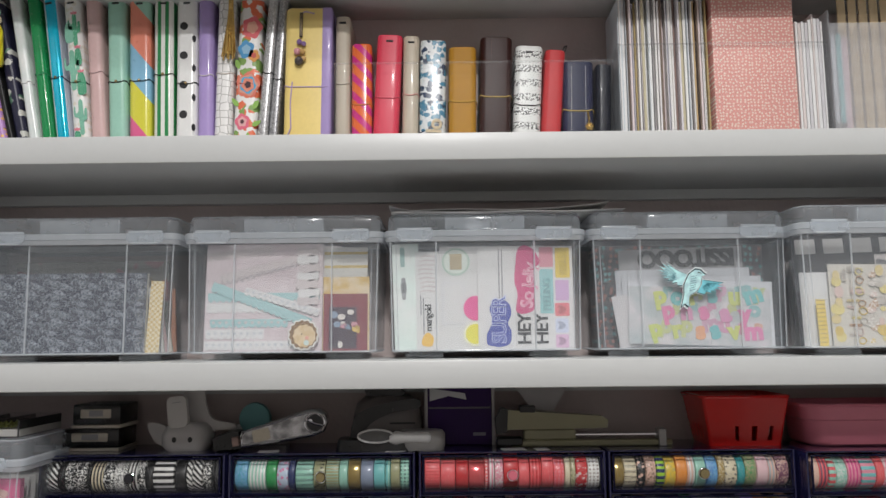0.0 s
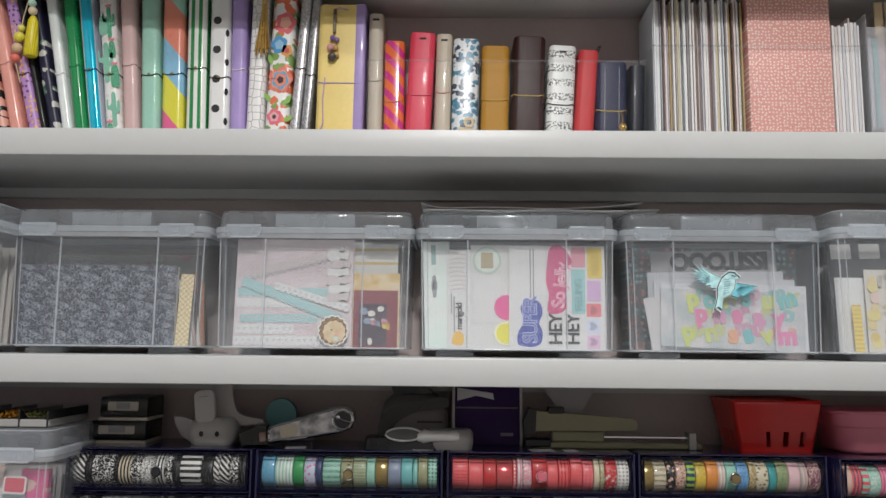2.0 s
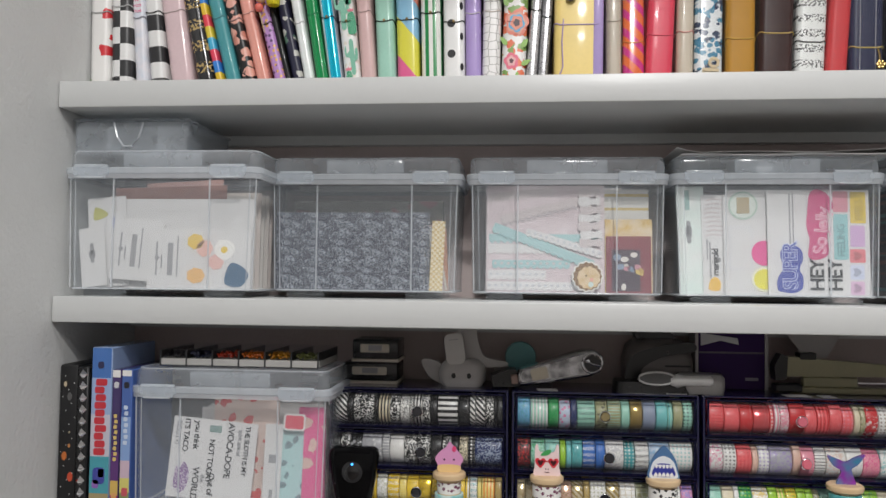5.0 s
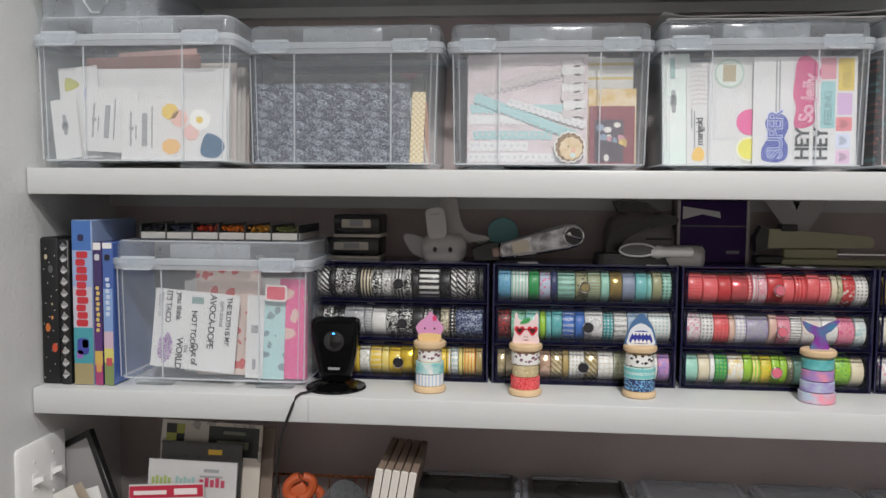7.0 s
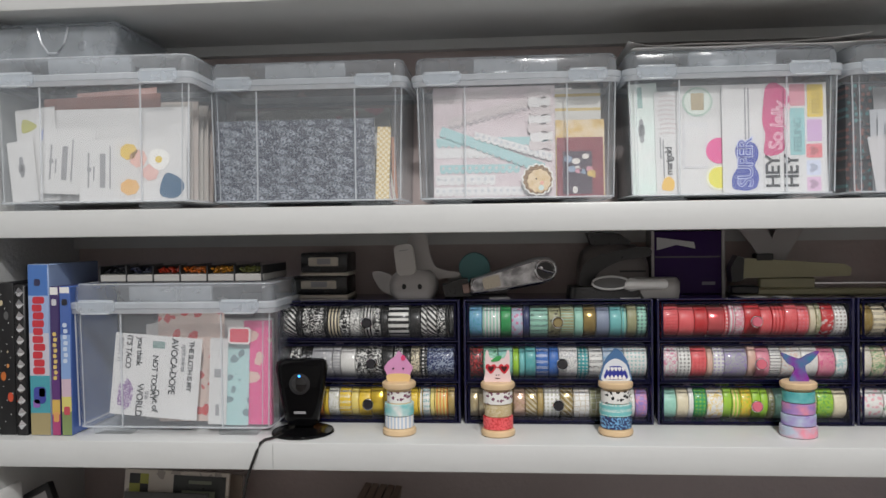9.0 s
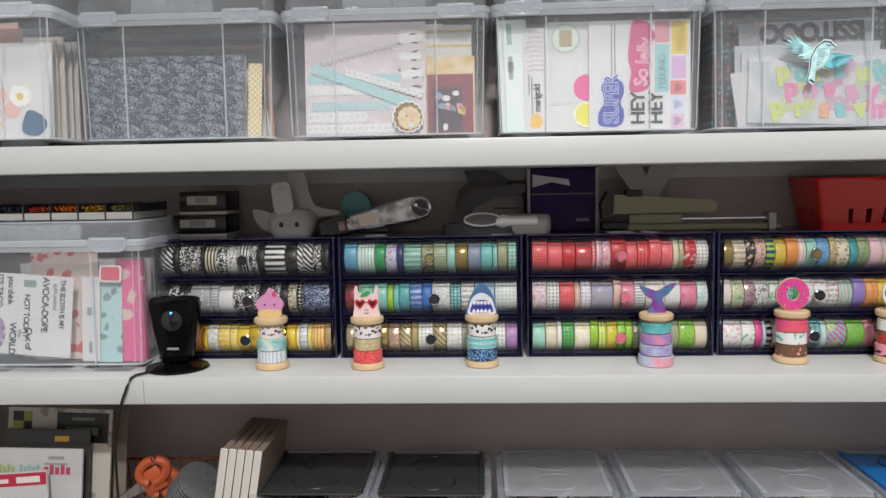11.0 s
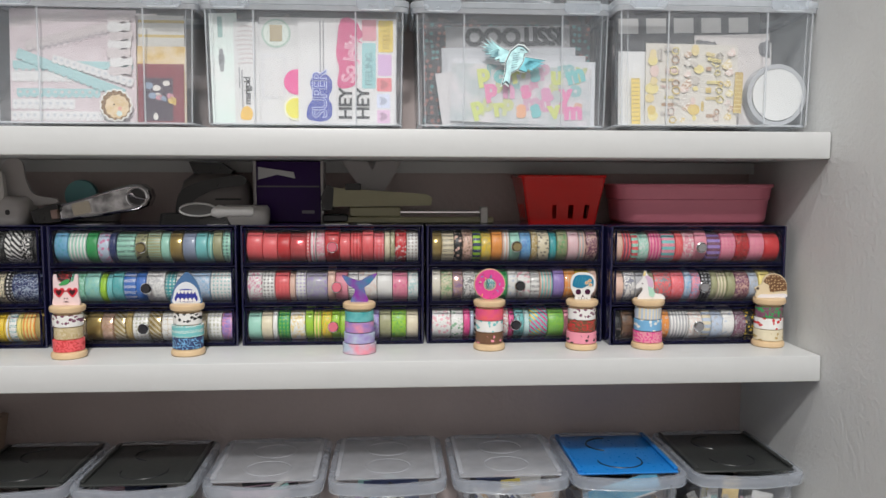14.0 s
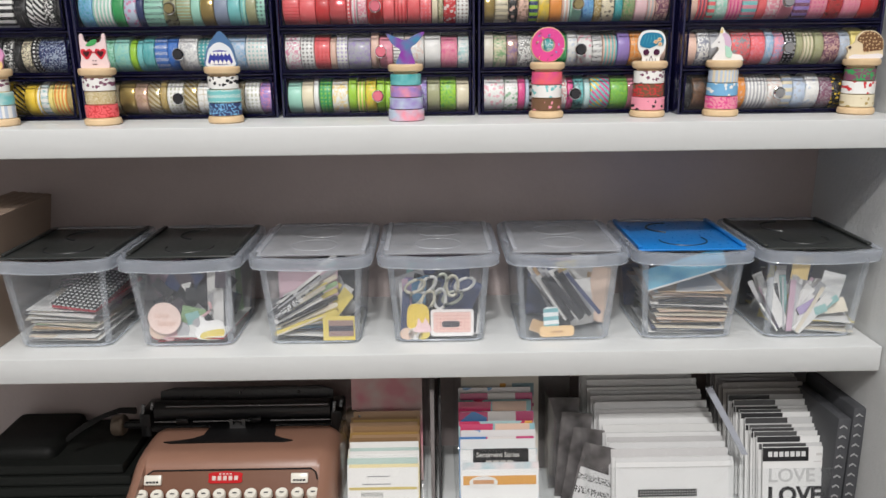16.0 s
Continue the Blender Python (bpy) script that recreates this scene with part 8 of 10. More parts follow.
# copper wire basket
COPPER = paint((0.46, 0.17, 0.08), 0.28, 0.85)
wb = thing("wire_basket", "copper wire basket of cutting tools", "wire basket", pose(0.379, 0.116, Z4))
top, low = ring(0.292, 0.222, 0.02, 0.118, 4), ring(0.244, 0.180, 0.02, 0.003, 4)
for lp, r in ((top, 0.0024), (low, 0.0018), ([(a[0] * 0.5 + b[0] * 0.5, a[1] * 0.5 + b[1] * 0.5, 0.06) for a, b in zip(top, low)], 0.0014)):
    bm = bmesh.new()
    tube(bm, lp, r, 6, True)
    part("wire_ring", bm, COPPER, wb)
for sy in (-1, 1):
    for k in range(13):
        f = -1 + 2 * k / 12
        bm = bmesh.new()
        tube(bm, [(f * 0.115, sy * 0.090, 0.003), (f * 0.138, sy * 0.111, 0.118)], 0.0012, 5)
        part("wire", bm, COPPER, wb)
for sx in (-1, 1):
    for k in range(8):
        f = -1 + 2 * k / 7
        bm = bmesh.new()
        tube(bm, [(sx * 0.122, f * 0.080, 0.003), (sx * 0.146, f * 0.100, 0.118)], 0.0012, 5)
        part("wire", bm, COPPER, wb)
for k in range(9):
    bm = bmesh.new()
    tube(bm, [(-0.12 + 0.03 * k, -0.085, 0.003), (-0.12 + 0.03 * k, 0.085, 0.003)], 0.0012, 5)
    part("wire", bm, COPPER, wb)
sc = thing("scissors", "scissors with burnt orange handles in the basket", "scissors", pose(0.363, 0.120, Z4 + 0.128, 0, 62, 12))
for sx in (-1, 1):
    bm = bmesh.new()
    tube(bm, [(sx * 0.013 + 0.017 * math.cos(2 * math.pi * i / 18), 0.004 * sx, 0.022 * math.sin(2 * math.pi * i / 18)) for i in range(18)], 0.0075, 8, True)
    part("handle", bm, paint((0.52, 0.10, 0.03), 0.45), sc)
    bm = bmesh.new()
    plate(bm, [(sx * 0.010, -0.02), (sx * -0.004, -0.12), (sx * -0.008, -0.02)], 0.003 * sx, 0.003 * sx + 0.0015)
    part("blade", bm, CHROME, sc)
part("grip_pad", brick(-0.02, 0.02, -0.006, 0.008, -0.026, 0.010, 0.006, 2), paint((0.52, 0.10, 0.03), 0.45), sc)
for k in range(15):
    row, n = (0, k) if k < 8 else (1, k - 8)
    at = pose(0.415 + 0.032 * row, 0.105, Z4 + 0.100 - 0.022 * row, 22, 40, 0) @ pose(0, 0, 0.0066 * n)
    bm = bmesh.new()
    loft(bm, [circle(0.0325, 0, 26), circle(0.0345, 0.0008, 26), circle(0.0345, 0.0026, 26), circle(0.0325, 0.0034, 26)])
    solid("binding_disc", bm, paint((0.11, 0.115, 0.12), 0.28, worn=0.12), "dark grey plastic binding disc stacked in the basket", "disc", at, "binding discs in the basket")
bm = bmesh.new()
cuboid(bm, 0, 0.07, 0, 0.024, 0, 0.02, 0.006, 2)
solid("adhesive_runner", bm, paint((0.46, 0.46, 0.38), 0.35), "pale plastic tape runner in the basket", "tape runner", pose(0.366, 0.060, Z4 + 0.085, 0, 25, 10))
bm = bmesh.new()
cuboid(bm, 0, 0.09, 0, 0.05, 0, 0.10, 0.006, 2)
solid("black_box", bm, paint((0.02, 0.02, 0.022), 0.4), "small dark box inside the basket", "box", pose(0.411, 0.13, Z4 + 0.005))
# four white books leaning
for k in range(5):
    b = thing("white_book", "slim white book with a brown cover leaning in the row", "book", pose(0.461 + 0.0125 * k, 0.034, Z4 + 0.001, 0, 9.5, 0), "slim white books leaning together")
    part("spine", brick(0, 0.0108, 0, 0.004, 0, 0.207 - 0.001 * k, 0.0012), paint((0.66, 0.62, 0.57), 0.5), b)
    part("cover", brick(0.0004, 0.0106, 0.004, 0.155, 0.001, 0.205 - 0.001 * k, 0.0008), paint((0.30, 0.22, 0.17), 0.55), b)

# ---------- papers in the lidded bins ----------
rn = random.Random(31)
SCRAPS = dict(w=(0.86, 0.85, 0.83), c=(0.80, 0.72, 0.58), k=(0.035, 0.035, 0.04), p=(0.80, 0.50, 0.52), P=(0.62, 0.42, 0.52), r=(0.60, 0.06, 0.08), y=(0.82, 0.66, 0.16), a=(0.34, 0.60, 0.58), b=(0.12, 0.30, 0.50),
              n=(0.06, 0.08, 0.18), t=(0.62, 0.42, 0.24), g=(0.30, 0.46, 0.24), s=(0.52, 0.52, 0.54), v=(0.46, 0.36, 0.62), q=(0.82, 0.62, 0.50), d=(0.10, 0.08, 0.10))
# scrap colours dimmed evenly for the shade inside the bins
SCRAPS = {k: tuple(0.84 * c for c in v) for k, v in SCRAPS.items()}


def scrap_mat(code, pat="plain", period=0.008):
    a, b = SCRAPS[code[0]], SCRAPS[code[-1]]
    return print_mat(pat, a, b, period, rough=0.45)


WORDS = dict(w="white", c="cream", k="black", p="pink", P="mauve", r="red", y="yellow", a="aqua", b="blue", n="navy", t="tan", g="green", s="grey", v="lilac", q="peach", d="plum")
PRINTS = ["plain", "plain", "blobs", "thin", "plain", "script", "dots"]


def scrap(x, y, z, w, h, rx, ry, rz, code, group, what="paper scrap lying in a clear bin"):
    pat = "plain" if len(code) == 1 else rn.choice(PRINTS)
    return solid("paper_scrap", slab(w, h, 0.0009), scrap_mat(code, pat), WORDS[code[0]] + " " + what, "paper", pose(x, y, FLOOR4 + 1.12 * (z - FLOOR4), rx, ry, rz), group)


def pile(cx, y, z, n, height, w, codes, group, fan=6, shift=0.0):
    """Cards lying one on another, none quite square to the next."""
    for k in range(n):
        ww = w * rn.uniform(0.82, 1.0)
        scrap(cx - ww / 2 + rn.uniform(-0.006, 0.006) + shift * k / n, y + rn.uniform(0, 0.012), z + height * k / n, ww, rn.uniform(0.10, 0.14),
              -90 + rn.uniform(0, 4), rn.uniform(-3, 3), rn.uniform(-fan, fan), codes[k % len(codes)], group, "card lying flat in a pile")


def spray(cx, y, z, n, lean0, lean1, spread, codes, group, length=(0.06, 0.09), depth=0.12, width=(0.022, 0.045)):
    """Papers standing and leaning, each turned its own way."""
    for k in range(n):
        lean = lean0 + (lean1 - lean0) * rn.random()
        w, hh = rn.uniform(*width), rn.uniform(*length)
        x0 = cx + rn.uniform(-spread, spread) - w / 2
        lift = w * math.sin(radians(lean)) if lean > 0 else 0
        scrap(x0, y + depth * rn.random(), z + 0.002 + lift, w, hh, rn.uniform(-12, 0), lean, rn.uniform(-35, 35), codes[k % len(codes)], group, "paper strip leaning in a clear bin")


def cutout(bm, material, label, x, y, z, turn=0.0, rx=-4.0):
    return solid("die_cut", bm, material, label, "die cut", pose(x, y, FLOOR4 + 1.12 * (z - FLOOR4), rx, turn, 0))


FLOOR4 = Z4 + 0.005
(b0x, b0y), (b1x, b1y), (b2x, b2y), (b3x, b3y), (b4x, b4y), (b5x, b5y), (b6x, b6y) = [(b[0], b[1]) for b in BINS]
# dark backing cards added upright in each bin, standing in for shade
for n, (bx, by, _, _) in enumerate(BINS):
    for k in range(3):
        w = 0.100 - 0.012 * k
        scrap(bx - w / 2 + 0.010 * math.sin(n * 2.1 + k * 1.7), by + 0.136 - 0.016 * k, FLOOR4, w, 0.088 - 0.010 * ((n + k) % 3), -3, 5 * math.sin(n + 2.3 * k), 2, ("k", "nk", "ks", "d", "kP", "n", "k")[(n + 2 * k) % 7], "dark cards at the back of the bins", "backing card added for shade in a bin")
# first bin: a pile of cards, a black dotted one on top
pile(b0x - 0.006, b0y + 0.012, FLOOR4, 22, 0.046, 0.106, ["w", "c", "s", "w", "cq", "k", "w", "c", "ws", "t", "w", "g", "c"], "papers in the first clear bin", 9)
solid("paper_scrap", slab(0.070, 0.12, 0.004), paint(SCRAPS["r"], 0.5), "red folded card on the pile", "paper", pose(b0x - 0.020, b0y + 0.016, FLOOR4 + 0.056, -84, 3, -12))
solid("paper_scrap", slab(0.074, 0.12, 0.001), print_mat("dots", BLACK, (0.84, 0.84, 0.82), 0.0075), "black card with white dots on the pile", "paper", pose(b0x - 0.022, b0y + 0.015, FLOOR4 + 0.0585, -76, 3, -14))
spray(b0x + 0.03, b0y + 0.06, FLOOR4, 6, -10, 20, 0.02, ["kw", "s", "k", "P", "nk"], "papers in the first clear bin", (0.07, 0.09), 0.08)
# second bin: round tag, bunny and dark offcuts
spray(b1x - 0.005, b1y + 0.05, FLOOR4, 9, -40, 40, 0.035, ["k", "n", "k", "P", "s", "kw", "n"], "papers in the second clear bin", (0.06, 0.09), 0.10, (0.04, 0.06))
spray(b1x + 0.040, b1y + 0.03, FLOOR4, 8, -6, 6, 0.014, ["w", "s", "p", "k", "g", "w"], "papers in the second clear bin", (0.080, 0.094), 0.10, (0.02, 0.03))
pile(b1x, b1y + 0.010, FLOOR4, 9, 0.012, 0.112, ["r", "w", "p", "q", "r", "w"], "papers in the second clear bin", 8)
for k, (dx, z, r, col) in enumerate(((-0.044, 0.012, 0.013, "q"), (-0.030, 0.008, 0.012, "p"), (-0.012, 0.012, 0.012, "s"), (0.002, 0.008, 0.011, "w"), (0.014, 0.018, 0.010, "s"), (-0.048, 0.006, 0.010, "r"))):
    cutout(disc(r, 0.0008, 20), paint(SCRAPS[col], 0.5), WORDS[col] + " round paper petal in the bin", b1x + dx, b1y + 0.0085 + 0.0012 * k, FLOOR4 + z + 0.004)
cutout(slab(0.034, 0.026, 0.001), paint(SCRAPS["g"], 0.5), "green paper piece behind the tag", b1x - 0.018, b1y + 0.026, FLOOR4 + 0.022, 14)
cutout(slab(0.020, 0.020, 0.001), paint(SCRAPS["a"], 0.5), "aqua paper piece behind the tag", b1x - 0.004, b1y + 0.022, FLOOR4 + 0.016, -14)
for k in range(16):
    cutout(slab(0.010 + 0.012 * abs(math.sin(k * 1.3)), 0.012 + 0.020 * abs(math.sin(k * 2.2)), 0.0008), scrap_mat(("k", "n", "kw", "d", "P", "s", "d", "k")[k % 8]), "small dark offcut in the bin", b1x - 0.050 + 0.0062 * k, b1y + 0.028 + 0.004 * (k * 5 % 7), FLOOR4 + 0.018 + 0.050 * abs(math.sin(k * 1.9)), 60 * math.sin(k * 2.7))
bm = bmesh.new()
plate(bm, [(0, 0), (0.015, 0.004), (0.008, -0.016)], 0, 0.001)
cutout(bm, paint(SCRAPS["w"], 0.5), "white paper triangle in the bin", b1x - 0.012, b1y + 0.030, FLOOR4 + 0.072)
bm = bmesh.new()
tube(bm, [(0.010 * math.sin(a) + 0.006 * a, 0.0, 0.008 * a) for a in [0.4 * i for i in range(9)]], 0.0022, 6)
cutout(bm, paint(SCRAPS["p"], 0.5), "curled pink paper ribbon in the bin", b1x + 0.008, b1y + 0.024, FLOOR4 + 0.026)
d = cutout(disc(0.0235, 0.0012, 32), paint((0.84, 0.66, 0.60), 0.5), "round blush tag with brown script", b1x - 0.032, b1y + 0.0045, FLOOR4 + 0.034)
lettering("love", 0.012, paint((0.66, 0.44, 0.36), 0.5), d, pose(-0.013, -0.0004, 0.001))
lettering("letter", 0.012, paint((0.66, 0.44, 0.36), 0.5), d, pose(-0.010, -0.0004, -0.011))
d = cutout(blob([(-0.016, -0.014), (0.016, -0.014), (0.022, 0.0), (0.014, 0.014), (-0.004, 0.013), (-0.008, 0.019), (-0.014, 0.020), (-0.014, 0.008), (-0.022, -0.002)]), paint((0.84, 0.83, 0.82), 0.5), "white bunny die cut with a yellow foot", b1x + 0.032, b1y + 0.0035, FLOOR4 + 0.018)
part("field", blob([(-0.012, -0.013), (0.015, -0.013), (0.019, 0.001), (-0.010, -0.004)]), paint(SCRAPS["y"], 0.5), d, "yellow foot", pose(0, -0.0008, 0))
# third bin: mauve card, chalk-lettered cards, yellow scallops
cutout(slab(0.088, 0.070, 0.001), paint((0.62, 0.44, 0.50), 0.5), "mauve card standing at the back of the bin", b2x - 0.058, b2y + 0.050, FLOOR4 + 0.022)
for k in range(6):
    cutout(slab(0.050, 0.017, 0.001), print_mat("script", (0.05, 0.05, 0.055), (0.80, 0.80, 0.80), 0.017) if k % 2 == 0 else paint(SCRAPS["w"], 0.5), "chalk-lettered black and white strip", b2x - 0.060 + 0.003 * k, b2y + 0.012 + 0.006 * k, FLOOR4 + 0.022 + 0.003 * k, -38 + 3 * k)
for k in range(9):
    cutout(slab(0.100, 0.007, 0.001, 0.003), scrap_mat(["y", "c", "k", "y", "g", "c", "s", "a", "w"][k]), "scalloped paper strip slanting in the bin", b2x - 0.060 + 0.001 * k, b2y + 0.010 + 0.007 * k, FLOOR4 + 0.004 + 0.005 * k, -20 - 2 * k)
spray(b2x + 0.02, b2y + 0.04, FLOOR4, 9, -50, -20, 0.03, ["w", "y", "s", "g", "k", "b"], "papers in the third clear bin", (0.05, 0.072), 0.09)
pile(b2x - 0.01, b2y + 0.014, FLOOR4, 10, 0.016, 0.10, ["k", "w", "b", "s", "w", "n"], "papers in the third clear bin", 10)
d = cutout(slab(0.046, 0.036, 0.001), paint(SCRAPS["y"], 0.5), "yellow framed die cut", b2x + 0.012, b2y + 0.0010, FLOOR4 + 0.001)
part("field", slab(0.036, 0.024, 0.0005), print_mat("hstripe", (0.05, 0.05, 0.07), (0.30, 0.20, 0.18), 0.016), d, "", pose(0.008, -0.0006, 0.006))
# fourth bin: looped clips, flowers and a cassette
spray(b3x - 0.005, b3y + 0.05, FLOOR4, 10, -40, 40, 0.035, ["n", "k", "a", "s", "b", "n"], "papers in the fourth clear bin", (0.05, 0.075), 0.09, (0.035, 0.05))
spray(b3x - 0.048, b3y + 0.02, FLOOR4, 6, -4, 4, 0.006, ["v", "w", "P", "n"], "papers in the fourth clear bin", (0.06, 0.078), 0.08, (0.008, 0.014))
for k in range(9):
    bm = bmesh.new()
    a0 = 2 * math.pi / 16
    tube(bm, [(0.0085 * math.cos(a0 * j), 0, 0.015 * math.sin(a0 * j)) for j in range(16)], 0.0024, 6, True)
    at = pose(b3x - 0.034 + 0.018 * (k % 5), b3y + 0.018 + 0.006 * (k % 3), FLOOR4 + 0.076 - 0.022 * (k // 5), -8, 70 - 22 * (k % 4), 0)
    solid("paper_clip", bm, paint(((0.52, 0.50, 0.40), (0.66, 0.66, 0.64), (0.40, 0.42, 0.34))[k % 3], 0.4), "looped paper clip die cut in a bin", "clip", at, "looped clips in the bin")
pile(b3x, b3y + 0.010, FLOOR4, 8, 0.010, 0.112, ["w", "c", "k", "w", "p"], "papers in the fourth clear bin", 6)
d = cutout(blob([(-0.013, -0.018), (0.012, -0.018), (0.016, 0.0), (0.011, 0.017), (-0.011, 0.018), (-0.016, 0.002)]), print_mat("spots", (0.82, 0.62, 0.10), (0.62, 0.42, 0.06), 0.005), "yellow flowered die cut", b3x - 0.030, b3y + 0.0050, FLOOR4 + 0.030)
d = cutout(slab(0.062, 0.040, 0.001, 0.004), paint((0.84, 0.82, 0.80), 0.5), "blush cassette die cut", b3x - 0.012, b3y + 0.0020, FLOOR4 + 0.004)
part("field", slab(0.054, 0.030, 0.0005, 0.002), print_mat("dots", (0.84, 0.58, 0.52), (0.72, 0.36, 0.30), 0.005), d, "blush dotted field", pose(0.004, -0.0006, 0.006))
part("slot", slab(0.026, 0.009, 0.0005, 0.004), paint((0.06, 0.06, 0.07), 0.5), d, "", pose(0.016, -0.0012, 0.014))
cutout(blob([(-0.012, -0.008), (0.012, -0.008), (0.009, 0.004), (0.004, 0.012), (0.0, 0.004), (-0.006, 0.012), (-0.008, 0.002)]), paint((0.82, 0.60, 0.62), 0.5), "pink tulip die cut", b3x - 0.024, b3y + 0.0026, FLOOR4 + 0.018)
for dx, col in ((-0.046, "q"), (-0.024, "y"), (-0.034, "w")):
    cutout(disc(0.009, 0.001, 18, 1.2), paint(SCRAPS[col], 0.5), WORDS[col] + " round die cut at the bottom of the bin", b3x + dx, b3y + 0.0022, FLOOR4 + 0.008)
# fifth bin: dark strips slanting to the right
for k in range(26):
    cutout(slab(0.080, 0.003 + 0.003 * (k % 3), 0.001), scrap_mat(["k", "w", "s", "k", "t", "w", "n", "s"][k % 8]), "dark and pale paper strip slanting in the bin", b4x - 0.054 + 0.0024 * k, b4y + 0.010 + 0.005 * (k * 7 % 11), FLOOR4 + 0.080 + 0.004 * math.sin(2.1 * k), 52 + 5 * math.sin(1.7 * k))
spray(b4x + 0.036, b4y + 0.03, FLOOR4, 8, -12, 10, 0.016, ["q", "w", "y", "t", "p", "w"], "papers in the fifth clear bin", (0.06, 0.09), 0.10)
cutout(slab(0.022, 0.018, 0.001), paint(SCRAPS["t"], 0.5), "tan paper piece in the corner", b4x - 0.052, b4y + 0.006, FLOOR4 + 0.010, 20)
d = cutout(slab(0.022, 0.032, 0.001, 0.006), print_mat("hstripe", (0.84, 0.85, 0.85), (0.20, 0.46, 0.50), 0.012), "blue and white striped die cut", b4x - 0.030, b4y + 0.0028, FLOOR4 + 0.012, -4)
d = cutout(slab(0.050, 0.016, 0.001, 0.005), paint((0.80, 0.56, 0.30), 0.5), "tan ticket die cut", b4x - 0.036, b4y + 0.0012, FLOOR4 + 0.001, -2)
bars(d, [(0.016, 0.006, 0.018, 0.003)], paint((0.55, 0.34, 0.18), 0.5), -0.0006)
spray(b4x + 0.016, b4y + 0.045, FLOOR4, 12, -40, -20, 0.02, ["k", "w", "n", "s", "t", "k", "c"], "papers in the fifth clear bin", (0.05, 0.075), 0.09, (0.010, 0.022))
spray(b2x - 0.01, b2y + 0.03, FLOOR4, 10, 20, 50, 0.028, ["k", "w", "y", "w", "P", "g", "c"], "papers in the third clear bin", (0.05, 0.08), 0.08, (0.012, 0.024))
spray(b6x - 0.01, b6y + 0.03, FLOOR4, 12, -30, 40, 0.035, ["w", "s", "P", "w", "y", "v", "k"], "papers in the last clear bin", (0.05, 0.085), 0.09, (0.006, 0.016))
spray(b1x - 0.03, b1y + 0.03, FLOOR4, 8, -30, 30, 0.02, ["w", "k", "p", "g", "n", "w"], "papers in the second clear bin", (0.03, 0.06), 0.08, (0.012, 0.026))
for k in range(14):
    cutout(slab(0.078, 0.0022 + 0.002 * (k % 3), 0.0008), scrap_mat(("c", "y", "w", "k", "s", "w", "g", "k")[k % 8], "plain"), "thin paper strip slanting in the bin", b2x - 0.056 + 0.002 * (k % 5), b2y + 0.006 + 0.004 * (k * 3 % 7), FLOOR4 + 0.006 + 0.0030 * k, -22 - 1.2 * k)
for k in range(26):
    cutout(slab(0.0025 + 0.003 * (k % 3), 0.050 + 0.030 * abs(math.sin(1.9 * k)), 0.0008), scrap_mat(("w", "s", "w", "P", "w", "v", "c", "k")[k % 8], ("plain", "script", "thin")[k % 3], 0.006), "narrow folded paper in a fan", b6x - 0.046 + 0.0012 * k, b6y + 0.005 + 0.004 * (k * 5 % 11), FLOOR4 + 0.004, -34 + 3.0 * k + 5 * math.sin(3.1 * k))
# sixth bin: a tall pile of cards under a slanting blue card
pile(b5x + 0.008, b5y + 0.010, FLOOR4, 34, 0.060, 0.112, ["w", "s", "ws", "n", "w", "c", "k", "cq", "t", "w", "q", "c", "q", "w", "t", "c", "k", "q", "ct"], "papers in the sixth clear bin", 7)
cutout(slab(0.116, 0.030, 0.001), print_mat("cloud", (0.16, 0.40, 0.52), (0.05, 0.24, 0.42), 0.03), "blue card slanting over the pile", b5x - 0.060, b5y + 0.004, FLOOR4 + 0.062, -17)
cutout(slab(0.108, 0.002, 0.0014), paint(SCRAPS["w"], 0.5), "white edge of a slanting card", b5x - 0.060, b5y + 0.002, FLOOR4 + 0.061, -17)
# last bin: a fan of folded papers and a flat stack
for k in range(30):
    a = -28 + 80 * (k / 29) + 4 * math.sin(2.3 * k)
    cutout(slab(0.005 + 0.005 * (k % 3), 0.058 + 0.022 * math.sin(1.3 * k) ** 2, 0.001), scrap_mat(["w", "ws", "w", "s", "w", "s", "wp", "w", "a", "w"][k % 10], ["plain", "script", "plain", "thin"][k % 4]), "white folded paper in a fan", b6x - 0.042 + 0.0007 * k, b6y + 0.006 + 0.004 * (k * 7 % 13), FLOOR4 + 0.008, a)
cutout(slab(0.026, 0.034, 0.001), paint((0.80, 0.60, 0.26), 0.5), "yellow tag upright in the fan", b6x - 0.018, b6y + 0.040, FLOOR4 + 0.066, 8)
cutout(slab(0.034, 0.044, 0.001), print_mat("script", (0.80, 0.80, 0.79), (0.62, 0.62, 0.64), 0.01), "white printed slip in the fan", b6x + 0.018, b6y + 0.030, FLOOR4 + 0.040, 14)
cutout(slab(0.030, 0.012, 0.001), paint(SCRAPS["v"], 0.5), "lilac paper strip in the fan", b6x - 0.012, b6y + 0.010, FLOOR4 + 0.024, -32)
cutout(slab(0.018, 0.012, 0.001), paint(SCRAPS["a"], 0.5), "aqua paper strip in the fan", b6x + 0.010, b6y + 0.008, FLOOR4 + 0.024, -20)
pile(b6x + 0.022, b6y + 0.012, FLOOR4, 12, 0.020, 0.080, ["k", "y", "w", "c", "s", "c", "w", "y", "c"], "papers in the last clear bin", 14)
cutout(slab(0.048, 0.022, 0.001), paint(SCRAPS["c"], 0.5), "cream folded paper on the stack", b6x + 0.014, b6y + 0.016, FLOOR4 + 0.022, -6, -40)

